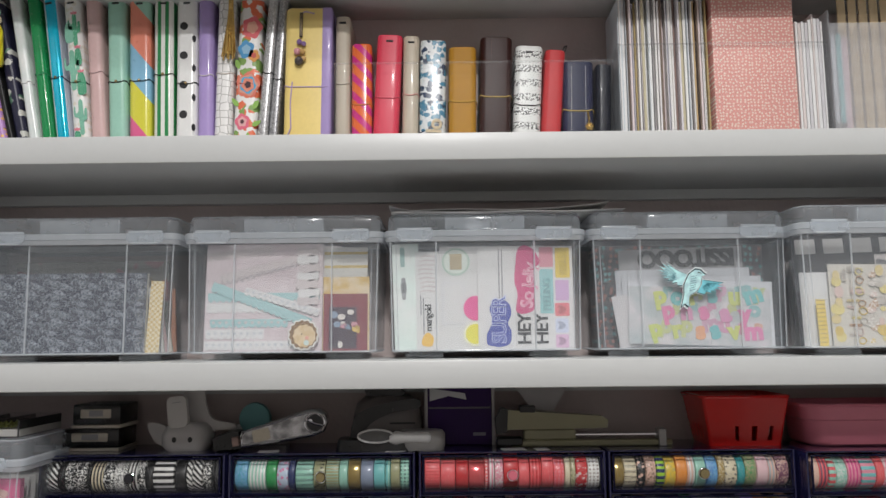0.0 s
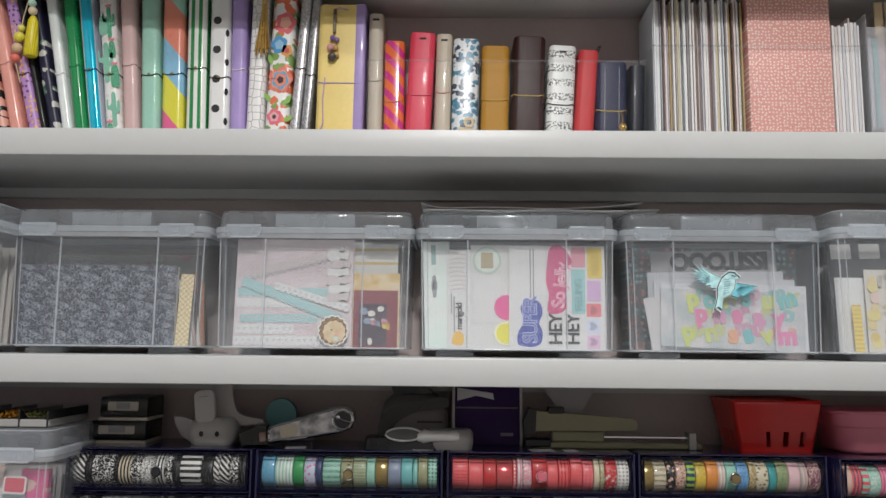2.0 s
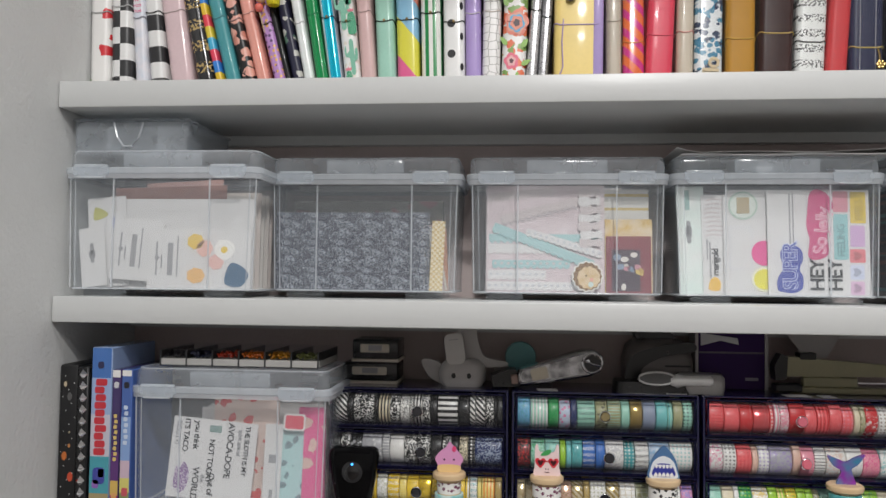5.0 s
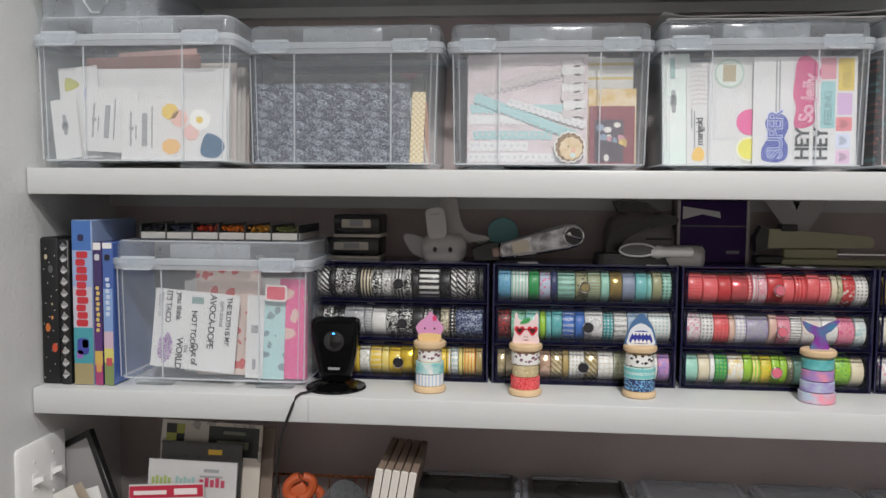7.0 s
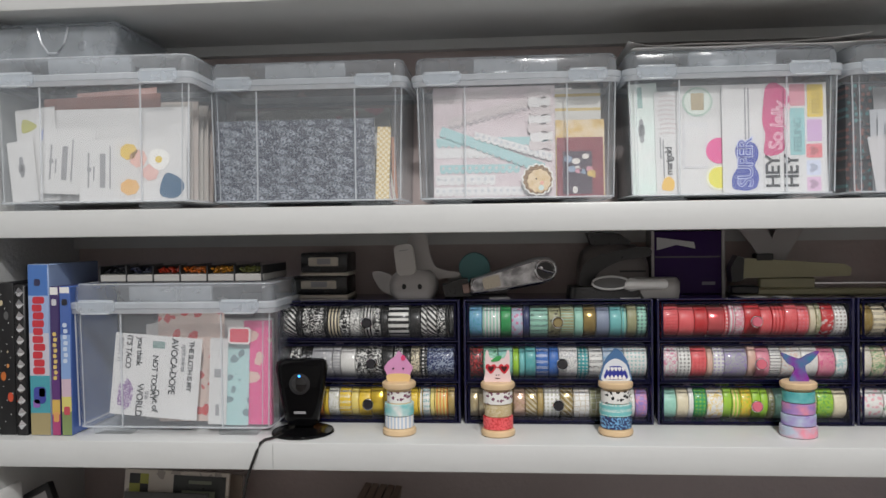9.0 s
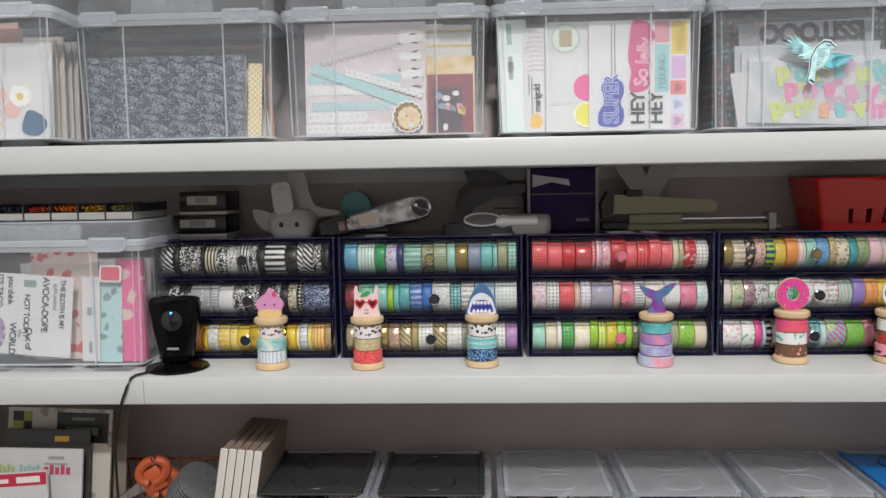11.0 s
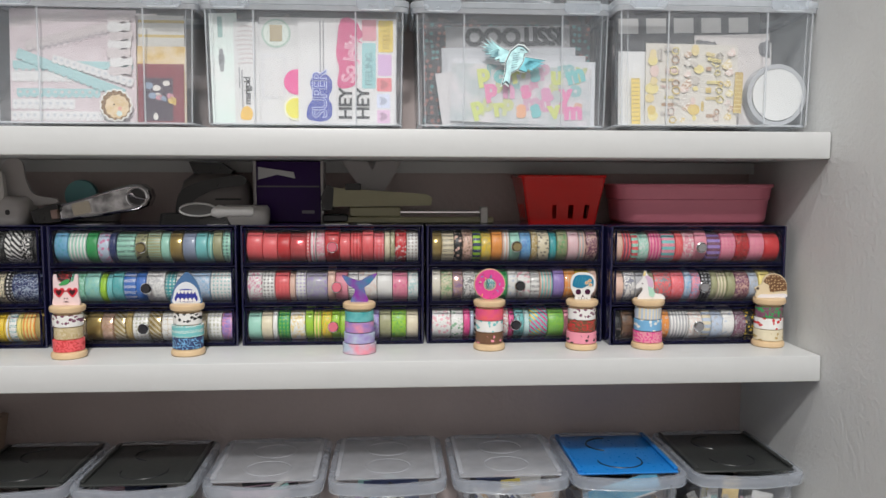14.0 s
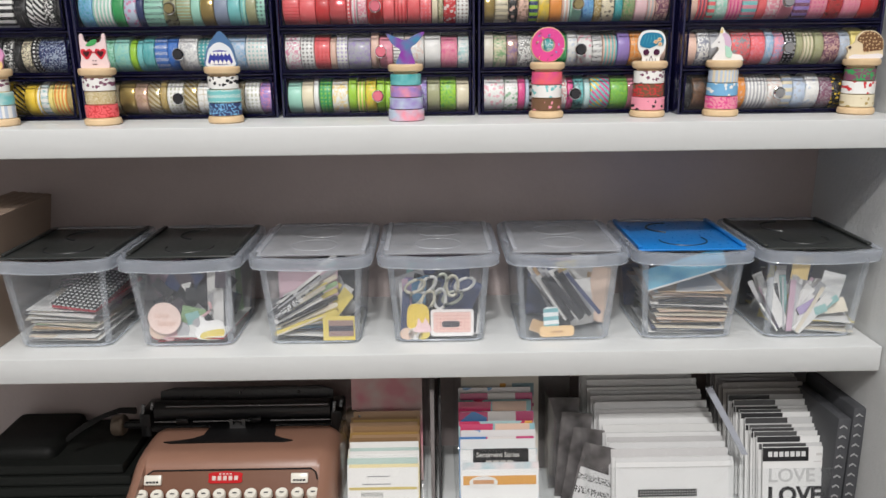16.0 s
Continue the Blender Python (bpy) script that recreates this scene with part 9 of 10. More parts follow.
# ---------- bottom shelf ----------
Z5 = 0.374
BODY = paint((0.27, 0.142, 0.098), 0.34, worn=0.06, grain=0.0002, size=900)
PANEL = paint((0.165, 0.075, 0.045), 0.32, worn=0.08)
DARK = paint((0.007, 0.007, 0.0075), 0.3, spec=0.35)
STEEL = paint((0.22, 0.22, 0.225), 0.25, 0.9)
tw = thing("typewriter", "two-tone brown portable typewriter with ivory keys", "typewriter", pose(0.8445, 0.0, Z5))
tw.scale = (1.03, 1.0, 0.965)
# the shell: side profiles in y and z, skinned across x; the cheeks reach further forward than the middle
MID = [(-0.080, 0.024), (-0.076, 0.034), (-0.010, 0.046), (0.006, 0.054), (0.026, 0.0885), (0.0275, 0.091), (0.030, 0.096), (0.036, 0.1025), (0.047, 0.1075), (0.065, 0.1100), (0.090, 0.1105), (0.130, 0.1090)]
CHEEK = [(-0.080, 0.024), (-0.076, 0.046), (-0.050, 0.062), (-0.025, 0.0735), (0.000, 0.0845), (0.010, 0.0895), (0.020, 0.0955), (0.032, 0.1028), (0.046, 0.1078), (0.065, 0.1102), (0.090, 0.1107), (0.130, 0.1092)]
TAIL = [(0.146, 0.104), (0.152, 0.090), (0.200, 0.070), (0.225, 0.030), (0.225, 0.004), (-0.080, 0.004)]


def shell_row(x, prof, inset):
    return [(x, y + (inset * 0.7 if y < 0.1 else -inset * 0.7), max(0.004, z - (inset if z > 0.02 else 0))) for y, z in prof + TAIL]


rows, wide, rr = [], 0.152, 0.030
steps = [0.1285, 0.132, 0.137, 0.142, 0.1465, 0.1498, 0.152]
rr0 = wide - rr
for x in [-v for v in steps[::-1]] + [-0.127, -0.122, 0.0, 0.122, 0.127] + steps:
    over = max(0.0, (abs(x) - rr0) / rr)
    rows.append(shell_row(x, CHEEK if abs(x) > 0.128 else MID, rr * (1 - math.sqrt(max(0.0, 1 - over ** 2)))))
bm = bmesh.new()
loft(bm, rows)
part("shell", bm, BODY, tw)
bm = bmesh.new()
plate(bm, [(-0.126, 0), (0.126, 0), (0.126, 0.034), (0.123, 0.041), (0.116, 0.0435), (-0.116, 0.0435), (-0.123, 0.041), (-0.126, 0.034)], 0, 0.002)
part("front_panel", bm, PANEL, tw, "dark brown front panel", pose(0.0, 0.0050, 0.0545, -30.5, 0, 0))
bm = bmesh.new()
tube(bm, [(-0.125, 0.0180, 0.080), (-0.122, 0.0240, 0.0895), (-0.115, 0.0272, 0.0935), (0.115, 0.0272, 0.0935), (0.122, 0.0240, 0.0895), (0.125, 0.0180, 0.080)], 0.0013, 6)
part("panel_gap", bm, DARK, tw)
bm = bmesh.new()
plate(bm, [(0, 0.002), (0.004, 0), (0.046, 0), (0.050, 0.002), (0.049, 0.008), (0.050, 0.014), (0.046, 0.016), (0.025, 0.018), (0.004, 0.016), (0, 0.014), (0.001, 0.008)], 0, 0.003)
bdg = part("badge", bm, paint((0.50, 0.014, 0.018), 0.2, coat=0.6), tw, "small red enamel badge", pose(-0.034, 0.0158, 0.0770, -30.5, 0, 0))
bars(bdg, [(0.006 + 0.0080 * k, 0.0045, 0.0052, 0.0065) for k in range(5)], paint((0.72, 0.60, 0.56), 0.3, 0.3), -0.0006)
bars(bdg, [(0.016 + 0.0050 * k, 0.0130, 0.0030, 0.0020) for k in range(4)], paint((0.72, 0.60, 0.56), 0.3, 0.3), -0.0006)
IVORY_KEY = paint((0.74, 0.71, 0.63), 0.3)
for sx in (-0.114, 0.099):
    bm = bmesh.new()
    cuboid(bm, -0.0125, 0.0125, -0.004, 0.004, 0, 0.015, 0.0015, 2)
    k = part("tab_key", bm, IVORY_KEY, tw, "ivory tab key", pose(sx, 0.0165, 0.0750, -30, 0, 0))
    bars(k, [(-0.009 + 0.0047 * j, 0.003, 0.0038, 0.003) for j in range(4)], INK, -0.0044)
for r in range(3):
    for c in range(12 - r % 2):
        bm = bmesh.new()
        loft(bm, [circle(0.0088, -0.004, 16), circle(0.0092, 0.0025, 16), circle(0.0080, 0.0050, 16), circle(0.004, 0.0042, 16)])
        kk = part("key", bm, IVORY_KEY, tw, "", pose(-0.124 + 0.0223 * c + 0.008 * r, -0.004 - 0.021 * r, 0.0700 - 0.008 * r, 20, 0, 0))
        if r == 0:
            part("key_mark", brick(-0.003, 0.003, -0.001, 0.001, 0.0046, 0.0050), INK, kk)
# carriage with platen, rails, knobs and return lever
bm = bmesh.new()
loft(bm, [circle(0.0165, -0.140, 24), circle(0.0165, 0.140, 24)], turn=pose(-0.010, 0.158, 0.128, 0, 90, 0))
part("platen", bm, paint((0.016, 0.016, 0.017), 0.35), tw)
bm = bmesh.new()
loft(bm, [[(-0.150, 0.176, 0.118), (0.131, 0.176, 0.118), (0.131, 0.180, 0.118), (-0.150, 0.180, 0.118)], [(-0.150, 0.182, 0.150), (0.131, 0.182, 0.150), (0.131, 0.186, 0.150), (-0.150, 0.186, 0.150)], [(-0.128, 0.186, 0.155), (0.112, 0.186, 0.155), (0.112, 0.190, 0.155), (-0.128, 0.190, 0.155)]])
part("paper_table", bm, paint((0.03, 0.03, 0.032), 0.3), tw)
bm = bmesh.new()
cuboid(bm, -0.156, 0.140, 0.132, 0.196, 0.100, 0.112, 0.002)
part("carriage_bed", bm, DARK, tw)
for z, y, x0, x1 in ((0.1440, 0.1400, -0.128, 0.128), (0.1180, 0.1360, -0.148, -0.098), (0.1180, 0.1360, -0.086, 0.020), (0.1180, 0.1360, 0.036, 0.130)):
    bm = bmesh.new()
    tube(bm, [(x0, y, z), (x1, y, z)], 0.0016, 8)
    part("paper_bail", bm, STEEL, tw)
for x in (-0.104, 0.012):
    part("bail_roller", brick(x - 0.010, x + 0.010, 0.134, 0.142, 0.112, 0.124, 0.003, 2), DARK, tw)
for x in (-0.02, 0.075):
    bm = bmesh.new()
    loft(bm, [circle(0.0025, 0, 8), circle(0.0015, 0.003, 8)], turn=pose(x, 0.180, 0.148, 60, 0, 0))
    part("table_stud", bm, STEEL, tw)
for x in (-0.160, 0.141):
    bm = bmesh.new()
    cuboid(bm, x - 0.009, x + 0.009, 0.130, 0.190, 0.092, 0.136, 0.004, 2)
    end = part("carriage_end", bm, DARK, tw)
    for dx, y0, z1 in ((-0.004, 0.132, 0.150), (0.005, 0.146, 0.146)):
        bm = bmesh.new()
        tube(bm, [(x + dx, y0, 0.128), (x + dx + 0.002, y0 + 0.006, z1)], 0.0026, 6)
        part("release_lever", bm, STEEL, end)
for x, rad, z in ((-0.218, 0.0180, 0.106), (0.156, 0.0185, 0.112)):
    bm = bmesh.new()
    prof = [(rad * 0.9, 0), (rad, 0.003), (rad, 0.015), (rad * 0.85, 0.018)]
    loft(bm, [circle(r, h, 24) for r, h in prof], turn=pose(x, 0.150, z, 0, 90, 0))
    knob = part("platen_knob", bm, paint((0.12, 0.09, 0.065), 0.4), tw)
    bm = bmesh.new()
    tube(bm, [(x + (0.018 if x < 0 else -0.002), 0.150, z), (x + (0.050 if x < 0 else -0.012), 0.150, z)], 0.006, 8)
    part("knob_shaft", bm, DARK, knob)
bm = bmesh.new()
tube(bm, [(0.176, 0.140, 0.130), (0.182, 0.120, 0.100), (0.178, 0.090, 0.062)], 0.003, 6)
part("margin_lever", bm, DARK, tw)
bm = bmesh.new()
loft(bm, [[(x, y, z), (x, y + 0.005, z), (x, y + 0.005, z + h), (x, y, z + h)] for x, y, z, h in ((-0.170, 0.124, 0.140, 0.010), (-0.192, 0.116, 0.146, 0.008), (-0.214, 0.106, 0.142, 0.007), (-0.240, 0.098, 0.128, 0.010), (-0.268, 0.092, 0.108, 0.009))])
part("return_lever", bm, paint((0.006, 0.006, 0.006), 0.5, spec=0.2), tw)
bm = bmesh.new()
well = [(-0.104, 0.003), (-0.092, -0.001), (-0.030, 0.0), (0.040, 0.0), (0.080, -0.001), (0.092, 0.003), (0.076, 0.009), (0.062, 0.018), (0.058, 0.052), (-0.044, 0.052), (-0.048, 0.022), (-0.062, 0.012), (-0.080, 0.007)]
plate(bm, well, 0, 0.002)
part("type_well", bm, DARK, tw, "dark well over the type bars", pose(-0.012, 0.078, 0.1125, -88, 0, 0))
bm = bmesh.new()
plate(bm, [(-0.012, 0), (0.012, 0), (0.012, 0.020), (0.007, 0.020), (0.007, 0.008), (0.003, 0.014), (-0.003, 0.014), (-0.007, 0.008), (-0.007, 0.020), (-0.012, 0.020)], 0, 0.002)
part("type_guide", bm, paint((0.30, 0.30, 0.30), 0.3, 0.9), tw, "steel type guide", pose(-0.012, 0.118, 0.110))
# black case and papers at the left of it
bc = thing("black_case", "soft black case with a zip on the bottom shelf", "case", pose(0.42, 0.10, Z5))
part("body", brick(0, 0.120, 0, 0.135, 0, 0.088, 0.016, 4), paint((0.005, 0.0055, 0.005), 0.6, grain=0.0004, size=600, spec=0.2), bc)
bm = bmesh.new()
tube(bm, [(0.012, -0.0006, 0.066), (0.108, -0.0006, 0.066)], 0.0016, 6)
part("zip", bm, paint((0.03, 0.03, 0.03), 0.3), bc)
bf = thing("black_folder", "flat black folder stack beside the typewriter", "folder", pose(0.42, 0.07, Z5))
for k in range(4):
    part("folder_leaf", brick(0.006 * k, 0.272 - 0.012 * k, 0.004 * k, 0.165, 0.0175 * k, 0.0175 * k + 0.0165, 0.003, 2), paint((0.007, 0.008, 0.007), 0.55, spec=0.2), bf)


def acrylic_tray(x0, x1, y0, y1, h, label):
    b = thing("acrylic_bin", label, "acrylic bin", pose(x0, y0, Z5), "clear acrylic bins on the bottom shelf")
    w, d, t = x1 - x0, y1 - y0, 0.0022
    part("side", brick(0, t, 0, d, 0.002, h, 0.0006), ACRYLIC, b)
    part("side", brick(w - t, w, 0, d, 0.002, h, 0.0006), ACRYLIC, b)
    part("front", brick(t, w - t, 0, t, 0.002, h * 0.75, 0.0006), ACRYLIC, b)
    part("floor", brick(0, w, 0, d, 0, 0.002), ACRYLIC, b)
    return b


def leaning_row(name, label, category, group, x0, y0, y1, w, h0, h1, n, mats, back=14, t=0.0008, dx=0.0):
    """Cards standing one behind another, lower at the front."""
    out = []
    for k in range(n):
        f = k / max(1, n - 1)
        jit = 0.004 * math.sin(k * 2.7)
        out.append(solid(name, slab(w, h0 + (h1 - h0) * f + jit, t, 0.001), (mats[k % len(mats)] if isinstance(mats, list) else mats(f, k)), label, category,
                         pose(x0 + dx * f + 0.002 * math.sin(k * 1.9), y0 + (y1 - y0) * f, Z5 + 0.003, -back, 0, 0), group))
    return out


# coloured card packs in cellophane
acrylic_tray(1.010, 1.138, 0.010, 0.235, 0.16, "clear acrylic bin of card packs")
PALE = [paint(c, 0.4) for c in ((0.84, 0.83, 0.81), (0.80, 0.70, 0.42), (0.84, 0.83, 0.82), (0.50, 0.62, 0.58), (0.80, 0.76, 0.68))]
TAWNY = [paint(c, 0.4) for c in ((0.34, 0.20, 0.06), (0.46, 0.30, 0.10), (0.26, 0.15, 0.07), (0.52, 0.40, 0.24), (0.38, 0.24, 0.14))]
row = leaning_row("card_pack", "small card pack in cellophane in a row", "card pack", "card packs in the first bin", 1.016, 0.022, 0.108, 0.108, 0.080, 0.126, 26,
                  lambda f, k: PALE[k % 5] if f < 0.42 else TAWNY[k % 5])
f = row[0]
bars(f, [(0.03, 0.066, 0.034, 0.0014), (0.022, 0.054, 0.044, 0.0014)], GREYINK, -0.0006)
part("flourish", slab(0.034, 0.018, 0.0004), print_mat("script", (0.76, 0.75, 0.73), (0.10, 0.12, 0.10), 0.012), f, "", pose(0.02, -0.0006, 0.024))
part("stripe", slab(0.104, 0.004, 0.0004), paint((0.62, 0.50, 0.18), 0.4), f, "", pose(0.002, -0.0006, 0.046))
solid("cellophane_bag", slab(0.116, 0.205, 0.002), print_mat("cloud", (0.74, 0.56, 0.54), (0.76, 0.32, 0.36), 0.05, rough=0.1, coat=0.8), "rosy cellophane packs at the back of the bin", "bag", pose(1.014, 0.128, Z5 + 0.004, -8))
for k in (1, 2):
    solid("cellophane_sleeve", slab(0.108, 0.09 + 0.01 * k, 0.0006), SLEEVE, "crinkled clear sleeve over the card packs", "sleeve", pose(1.014, 0.016 + 0.055 * k, Z5 + 0.003, -16), "clear sleeves in the bins")
solid("plastic_rack", brick(1.144, 1.150, 0.03, 0.235, Z5, Z5 + 0.215, 0.001), paint((0.22, 0.20, 0.20), 0.4), "dark holed divider between the bins", "divider")
solid("plastic_rack", brick(1.156, 1.160, 0.06, 0.235, Z5, Z5 + 0.19, 0.001), paint((0.06, 0.06, 0.062), 0.4), "dark divider between the bins", "divider")
# sentiment packs
acrylic_tray(1.182, 1.330, 0.010, 0.235, 0.17, "clear acrylic bin of stamp packs")
GLOSS = dict(rough=0.12, coat=0.8)
VIVID = [print_mat("vstripe", (0.78, 0.56, 0.44), (0.30, 0.52, 0.56), 0.11, (0.62, 0.06, 0.16), **GLOSS), print_mat("blobs", (0.42, 0.60, 0.62), (0.60, 0.06, 0.14), 0.05, (0.80, 0.42, 0.10), **GLOSS), print_mat("vstripe", (0.80, 0.76, 0.74), (0.62, 0.08, 0.22), 0.09, (0.08, 0.24, 0.56), **GLOSS),
         print_mat("blobs", (0.78, 0.76, 0.76), (0.16, 0.36, 0.62), 0.04, (0.66, 0.10, 0.26), **GLOSS)]
LIGHT = [paint((0.88, 0.88, 0.87), 0.14, coat=0.8), print_mat("cloud", (0.80, 0.72, 0.72), (0.46, 0.62, 0.66), 0.03, **GLOSS), paint((0.82, 0.83, 0.83), 0.14, coat=0.8)]
row = leaning_row("stamp_pack", "clear stamp pack standing in a bin", "stamp pack", "stamp packs in the second bin", 1.190, 0.024, 0.112, 0.118, 0.074, 0.160, 16,
                  lambda f, k: LIGHT[k % 3] if f < 0.4 else VIVID[k % 4], 13)
f = row[0]
part("header", slab(0.112, 0.014, 0.0005), paint((0.70, 0.36, 0.10), 0.3), f, "", pose(0.003, -0.0006, 0.050))
part("bubble", disc(0.010, 0.0005, 20, 2.2), paint((0.78, 0.77, 0.75), 0.3), f, "", pose(0.034, -0.0012, 0.054))
bars(f, [(0.018, 0.052, 0.032, 0.006)], paint((0.60, 0.32, 0.16), 0.4), -0.0018)
f = row[2]
lb = part("header", slab(0.086, 0.026, 0.0005, 0.003), paint((0.025, 0.025, 0.026), 0.25), f, "black label plate", pose(0.020, -0.0006, 0.074))
lettering("Sentiment Series", 0.0105, paint((0.74, 0.72, 0.68), 0.4), lb, pose(0.005, -0.0004, 0.013), 0.0002, 0.95)
bars(lb, [(0.020 + 0.011 * j, 0.005, 0.009, 0.0026) for j in range(4)], paint((0.50, 0.48, 0.45), 0.4), -0.0005)
back_pack = solid("stamp_pack", slab(0.128, 0.212, 0.003), print_mat("cloud", (0.64, 0.60, 0.52), (0.70, 0.66, 0.58), 0.05), "tall cream pack with a hang slot", "stamp pack", pose(1.194, 0.134, Z5 + 0.003, -8), "stamp packs in the second bin")
part("hang_slot", slab(0.026, 0.006, 0.0006, 0.003), paint((0.16, 0.10, 0.08), 0.5), back_pack, "", pose(0.044, -0.0006, 0.186))
for k, (x, w, z, hh, col) in enumerate(((0.004, 0.030, 0.140, 0.004, (0.50, 0.22, 0.14)), (0.036, 0.016, 0.136, 0.018, (0.52, 0.05, 0.12)), (0.064, 0.010, 0.128, 0.034, (0.62, 0.30, 0.06)), (0.084, 0.036, 0.140, 0.022, (0.22, 0.34, 0.38)), (0.0, 0.12, 0.122, 0.006, (0.42, 0.03, 0.14)), (0.002, 0.034, 0.108, 0.012, (0.08, 0.20, 0.46)), (0.060, 0.014, 0.098, 0.020, (0.46, 0.04, 0.14)))):
    part("print_field", slab(w, hh, 0.0005), paint(col, 0.35), back_pack, "", pose(x, -0.0008, z))
for k in (1, 2):
    solid("cellophane_sleeve", slab(0.122, 0.10 + 0.02 * k, 0.0006), SLEEVE, "crinkled clear sleeve over the stamp packs", "sleeve", pose(1.189, 0.017 + 0.06 * k, Z5 + 0.003, -15), "clear sleeves in the bins")
solid("clear_pack", slab(0.060, 0.19, 0.003), paint((0.12, 0.108, 0.104), 0.25), "dark grey clear pack behind the stamp bin", "pack", pose(1.318, 0.160, Z5 + 0.003, -8))
solid("clear_pack", slab(0.060, 0.10, 0.002), print_mat("script", (0.56, 0.56, 0.56), (0.05, 0.05, 0.05), 0.02), "lettered clear pack slanting beside the bin", "pack", pose(1.352, 0.02, Z5 + 0.003, -20, 18, 0))
for k in range(4):
    solid("clear_pack", slab(0.050, 0.150 - 0.012 * k, 0.002), print_mat("cloud", (0.07, 0.065, 0.065), (0.17, 0.16, 0.16), 0.04, rough=0.15, coat=0.6), "dark clear pack standing between the bins", "pack", pose(1.334 + 0.006 * k, 0.100 - 0.022 * k, Z5 + 0.003, -10, 5 * k, 0), "dark packs between the bins")
# white sleeves
acrylic_tray(1.378, 1.598, 0.002, 0.235, 0.13, "clear acrylic bin of white card sleeves")
rows = leaning_row("card_sleeve", "white card sleeve in a stepped row", "card sleeve", "white card sleeves in the bin", 1.424, 0.012, 0.140, 0.180, 0.088, 0.182, 30,
                   [paint((0.74, 0.74, 0.735), 0.25, coat=0.3), paint((0.64, 0.64, 0.64), 0.25, coat=0.3), paint((0.70, 0.70, 0.69), 0.22, coat=0.3), paint((0.56, 0.55, 0.55), 0.25, coat=0.3)], 12, 0.0012, -0.030)
bm = slab(0.090, 0.012, 0.0005)
part("print_strip", bm, print_mat("dots", (0.02, 0.02, 0.02), (0.55, 0.55, 0.55), 0.004), rows[0], "black dotted strip", pose(0.034, -0.0007, 0.034))
part("flap_line", slab(0.174, 0.0012, 0.0004), TINY, rows[0], "", pose(0.003, -0.0006, 0.079))
for sx in (0, 1):
    part("fold_line", slab(0.0008, 0.030, 0.0003), TINY, rows[0], "", pose(0.004 + 0.171 * sx, -0.0006, 0.078, 0, 140 if sx == 0 else -140, 0))
bm = bmesh.new()
plate(bm, [(0, 0.0), (0.010, 0.0), (-0.055, 0.115), (-0.065, 0.113)], 0, 0.002)
solid("plastic_divider", bm, paint((0.42, 0.44, 0.50), 0.2), "pale slanting plastic divider edge", "divider", pose(1.622, 0.045, Z5 + 0.09))
# alphabet stamp packs
acrylic_tray(1.606, 1.752, 0.004, 0.235, 0.12, "clear acrylic bin of word stamp packs")
PACK = [paint((0.76, 0.76, 0.75), 0.22, coat=0.4), paint((0.58, 0.58, 0.58), 0.22, coat=0.4), paint((0.72, 0.72, 0.71), 0.22, coat=0.4)]
SMOKE = [paint((0.30, 0.28, 0.27), 0.25, coat=0.4), paint((0.46, 0.44, 0.42), 0.25, coat=0.4), paint((0.16, 0.15, 0.15), 0.25, coat=0.4)]
rows = leaning_row("word_stamp_pack", "black and white word stamp pack in a stepped row", "stamp pack", "word stamp packs in the bin", 1.650, 0.016, 0.140, 0.132, 0.106, 0.184, 34,
                   lambda f, k: PACK[k % 3] if f < 0.58 else SMOKE[k % 3], 12, 0.0010, -0.044)
f = rows[0]
hd = part("header", slab(0.070, 0.021, 0.0005), paint((0.018, 0.018, 0.02), 0.3), f, "black header field", pose(0.0, -0.0007, 0.084))
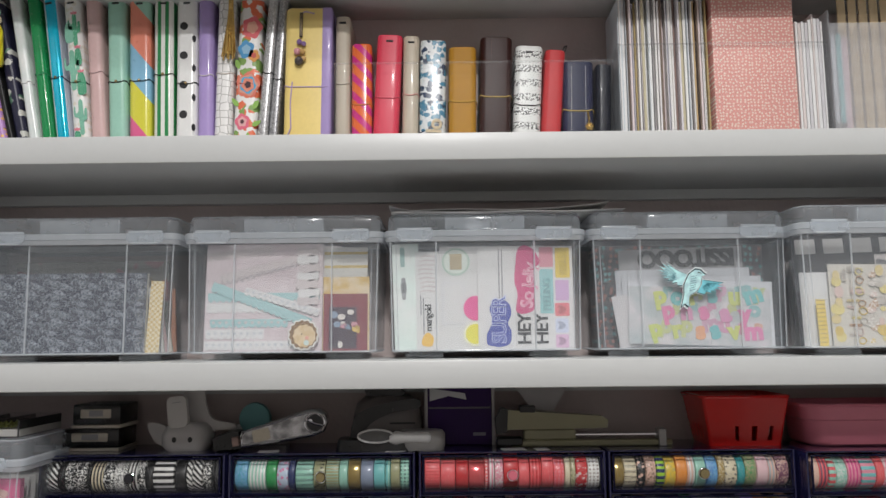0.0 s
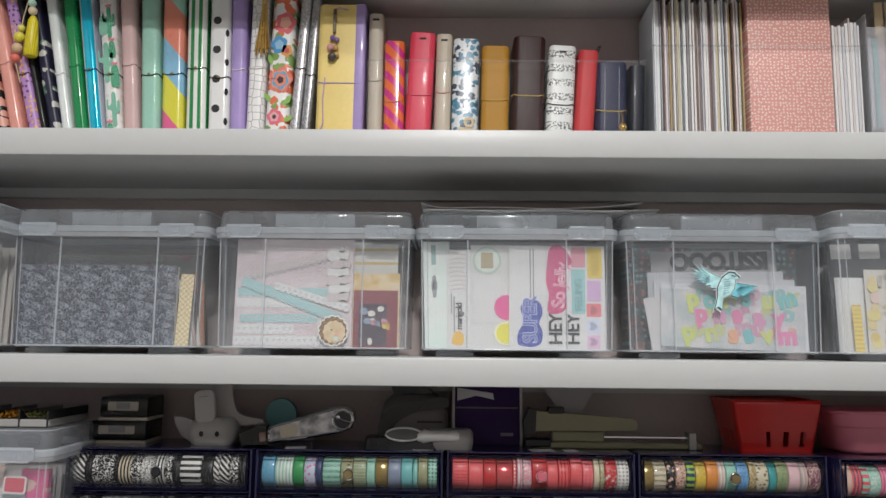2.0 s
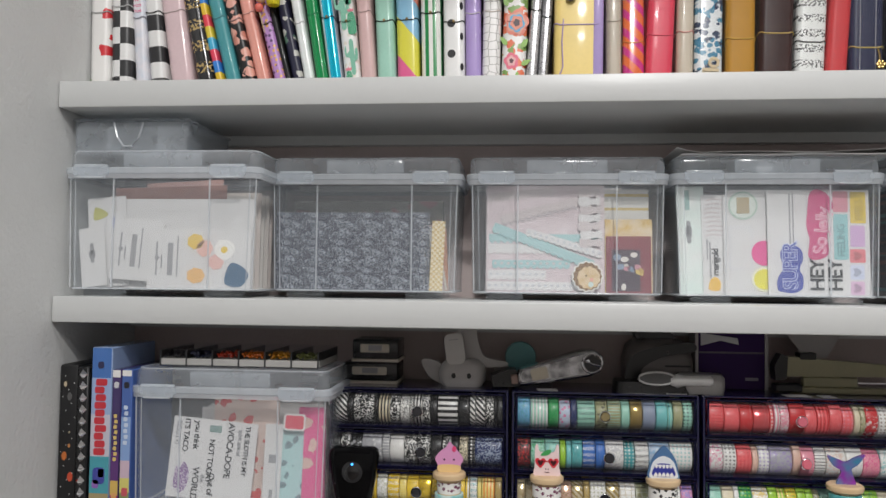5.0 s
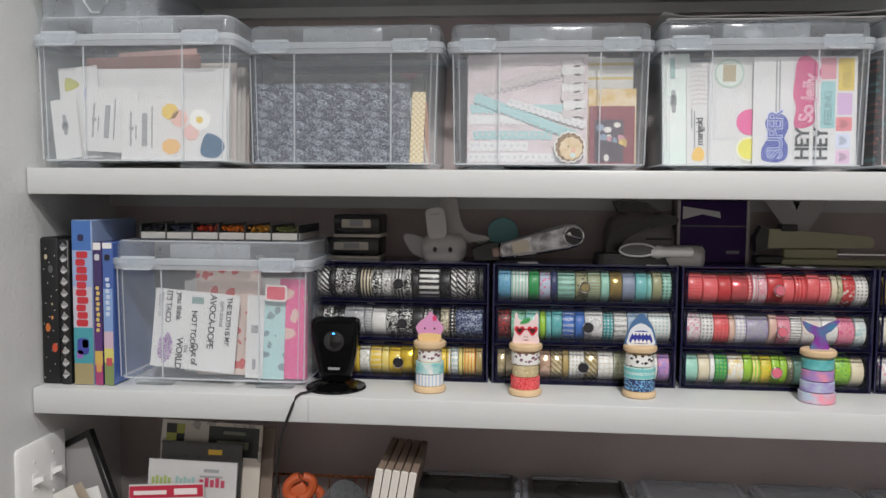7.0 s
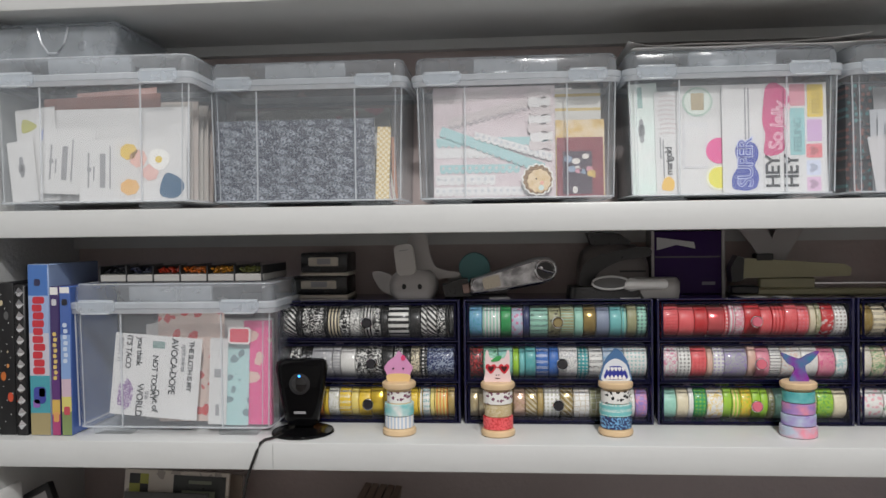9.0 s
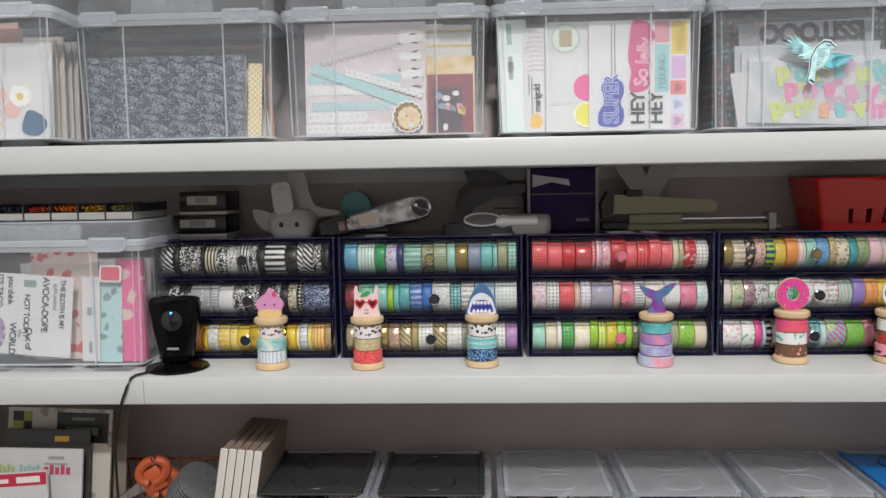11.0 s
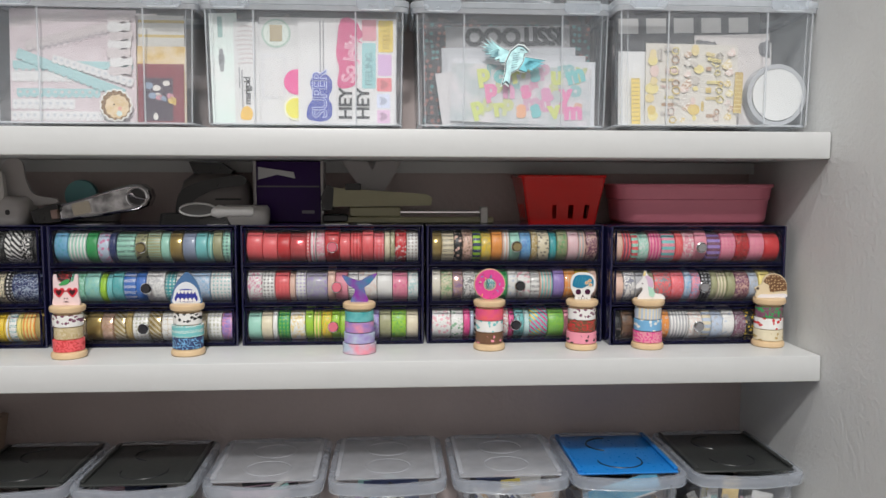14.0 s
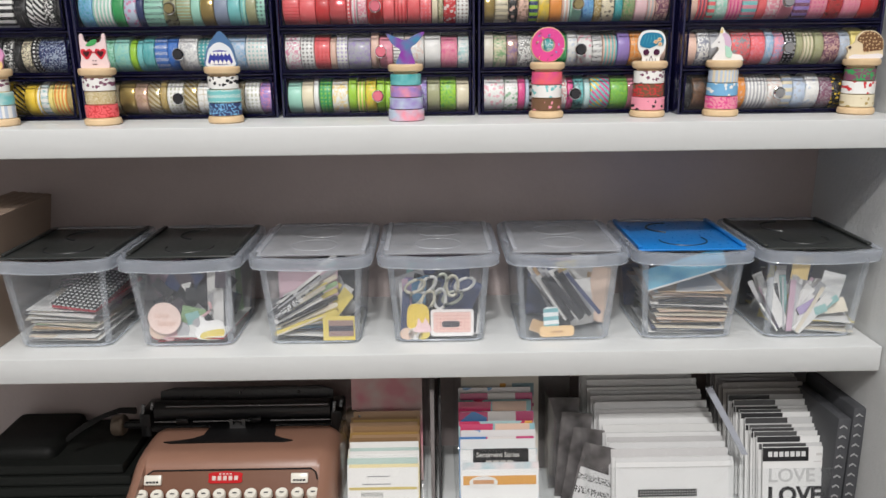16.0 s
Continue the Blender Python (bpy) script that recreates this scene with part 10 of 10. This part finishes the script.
bars(hd, [(0.008 + 0.0085 * k, 0.007, 0.0062, 0.008) for k in range(7)], paint((0.66, 0.66, 0.66), 0.4), -0.0005)
bars(f, [(0.082, 0.092, 0.026, 0.004), (0.078, 0.082, 0.036, 0.0015)], TINY, -0.0006)
lettering("LOVE", 0.030, paint((0.52, 0.52, 0.52), 0.3), f, pose(0.008, -0.0007, 0.052), 0.0004, 1.0, 0.0004)
lettering("LOVE", 0.034, INK, f, pose(0.008, -0.0007, 0.020), 0.0004, 1.0, 0.0012)
heart = [(0, -0.008), (0.008, 0.001), (0.006, 0.008), (0.0, 0.005), (-0.006, 0.008), (-0.008, 0.001)]
part("heart", blob(heart), INK, f, "", pose(0.098, -0.0008, 0.066))
part("heart", blob(heart), paint((0.55, 0.55, 0.55), 0.3), f, "", pose(0.098, -0.0008, 0.044))
for k in range(1, 20):
    tall = 0.106 + (0.184 - 0.106) * k / 33 + 0.004 * math.sin(k * 2.7)
    part("dark_strip", slab(0.066, 0.0085, 0.0004), paint((0.03 + 0.03 * (k % 3), 0.03 + 0.03 * (k % 3), 0.032 + 0.03 * (k % 3)), 0.3), rows[k], "", pose(0.001, -0.0006, tall - 0.0090))
# slate spiral books at the wall
SLATE, TICK = paint((0.060, 0.062, 0.068), 0.45, grain=0.0004, size=500), paint((0.50, 0.50, 0.51), 0.3, 0.5)
for k in range(2):
    b = thing("spiral_book", "slate grey spiral-bound book against the wall", "book", pose(1.7385 + 0.0235 * k, -0.002 + 0.004 * k, Z5 + 0.001, -4, 2, 0), "spiral books at the end of the shelf")
    part("cover", brick(0, 0.0200, 0, 0.15, 0, 0.168 + 0.014 * k, 0.003, 2), SLATE, b)
    for j in range(10 + k):
        bm = bmesh.new()
        plate(bm, [(0, 0), (0.0050, 0.0034), (0.0050, 0.0056), (0, 0.0022)], 0, 0.0016)
        plate(bm, [(0.0052, 0.0034), (0.0102, 0), (0.0102, 0.0022), (0.0052, 0.0056)], 0, 0.0016)
        part("coil", bm, TICK, b, "", pose(0.0032, -0.0014, 0.010 + 0.0158 * j))
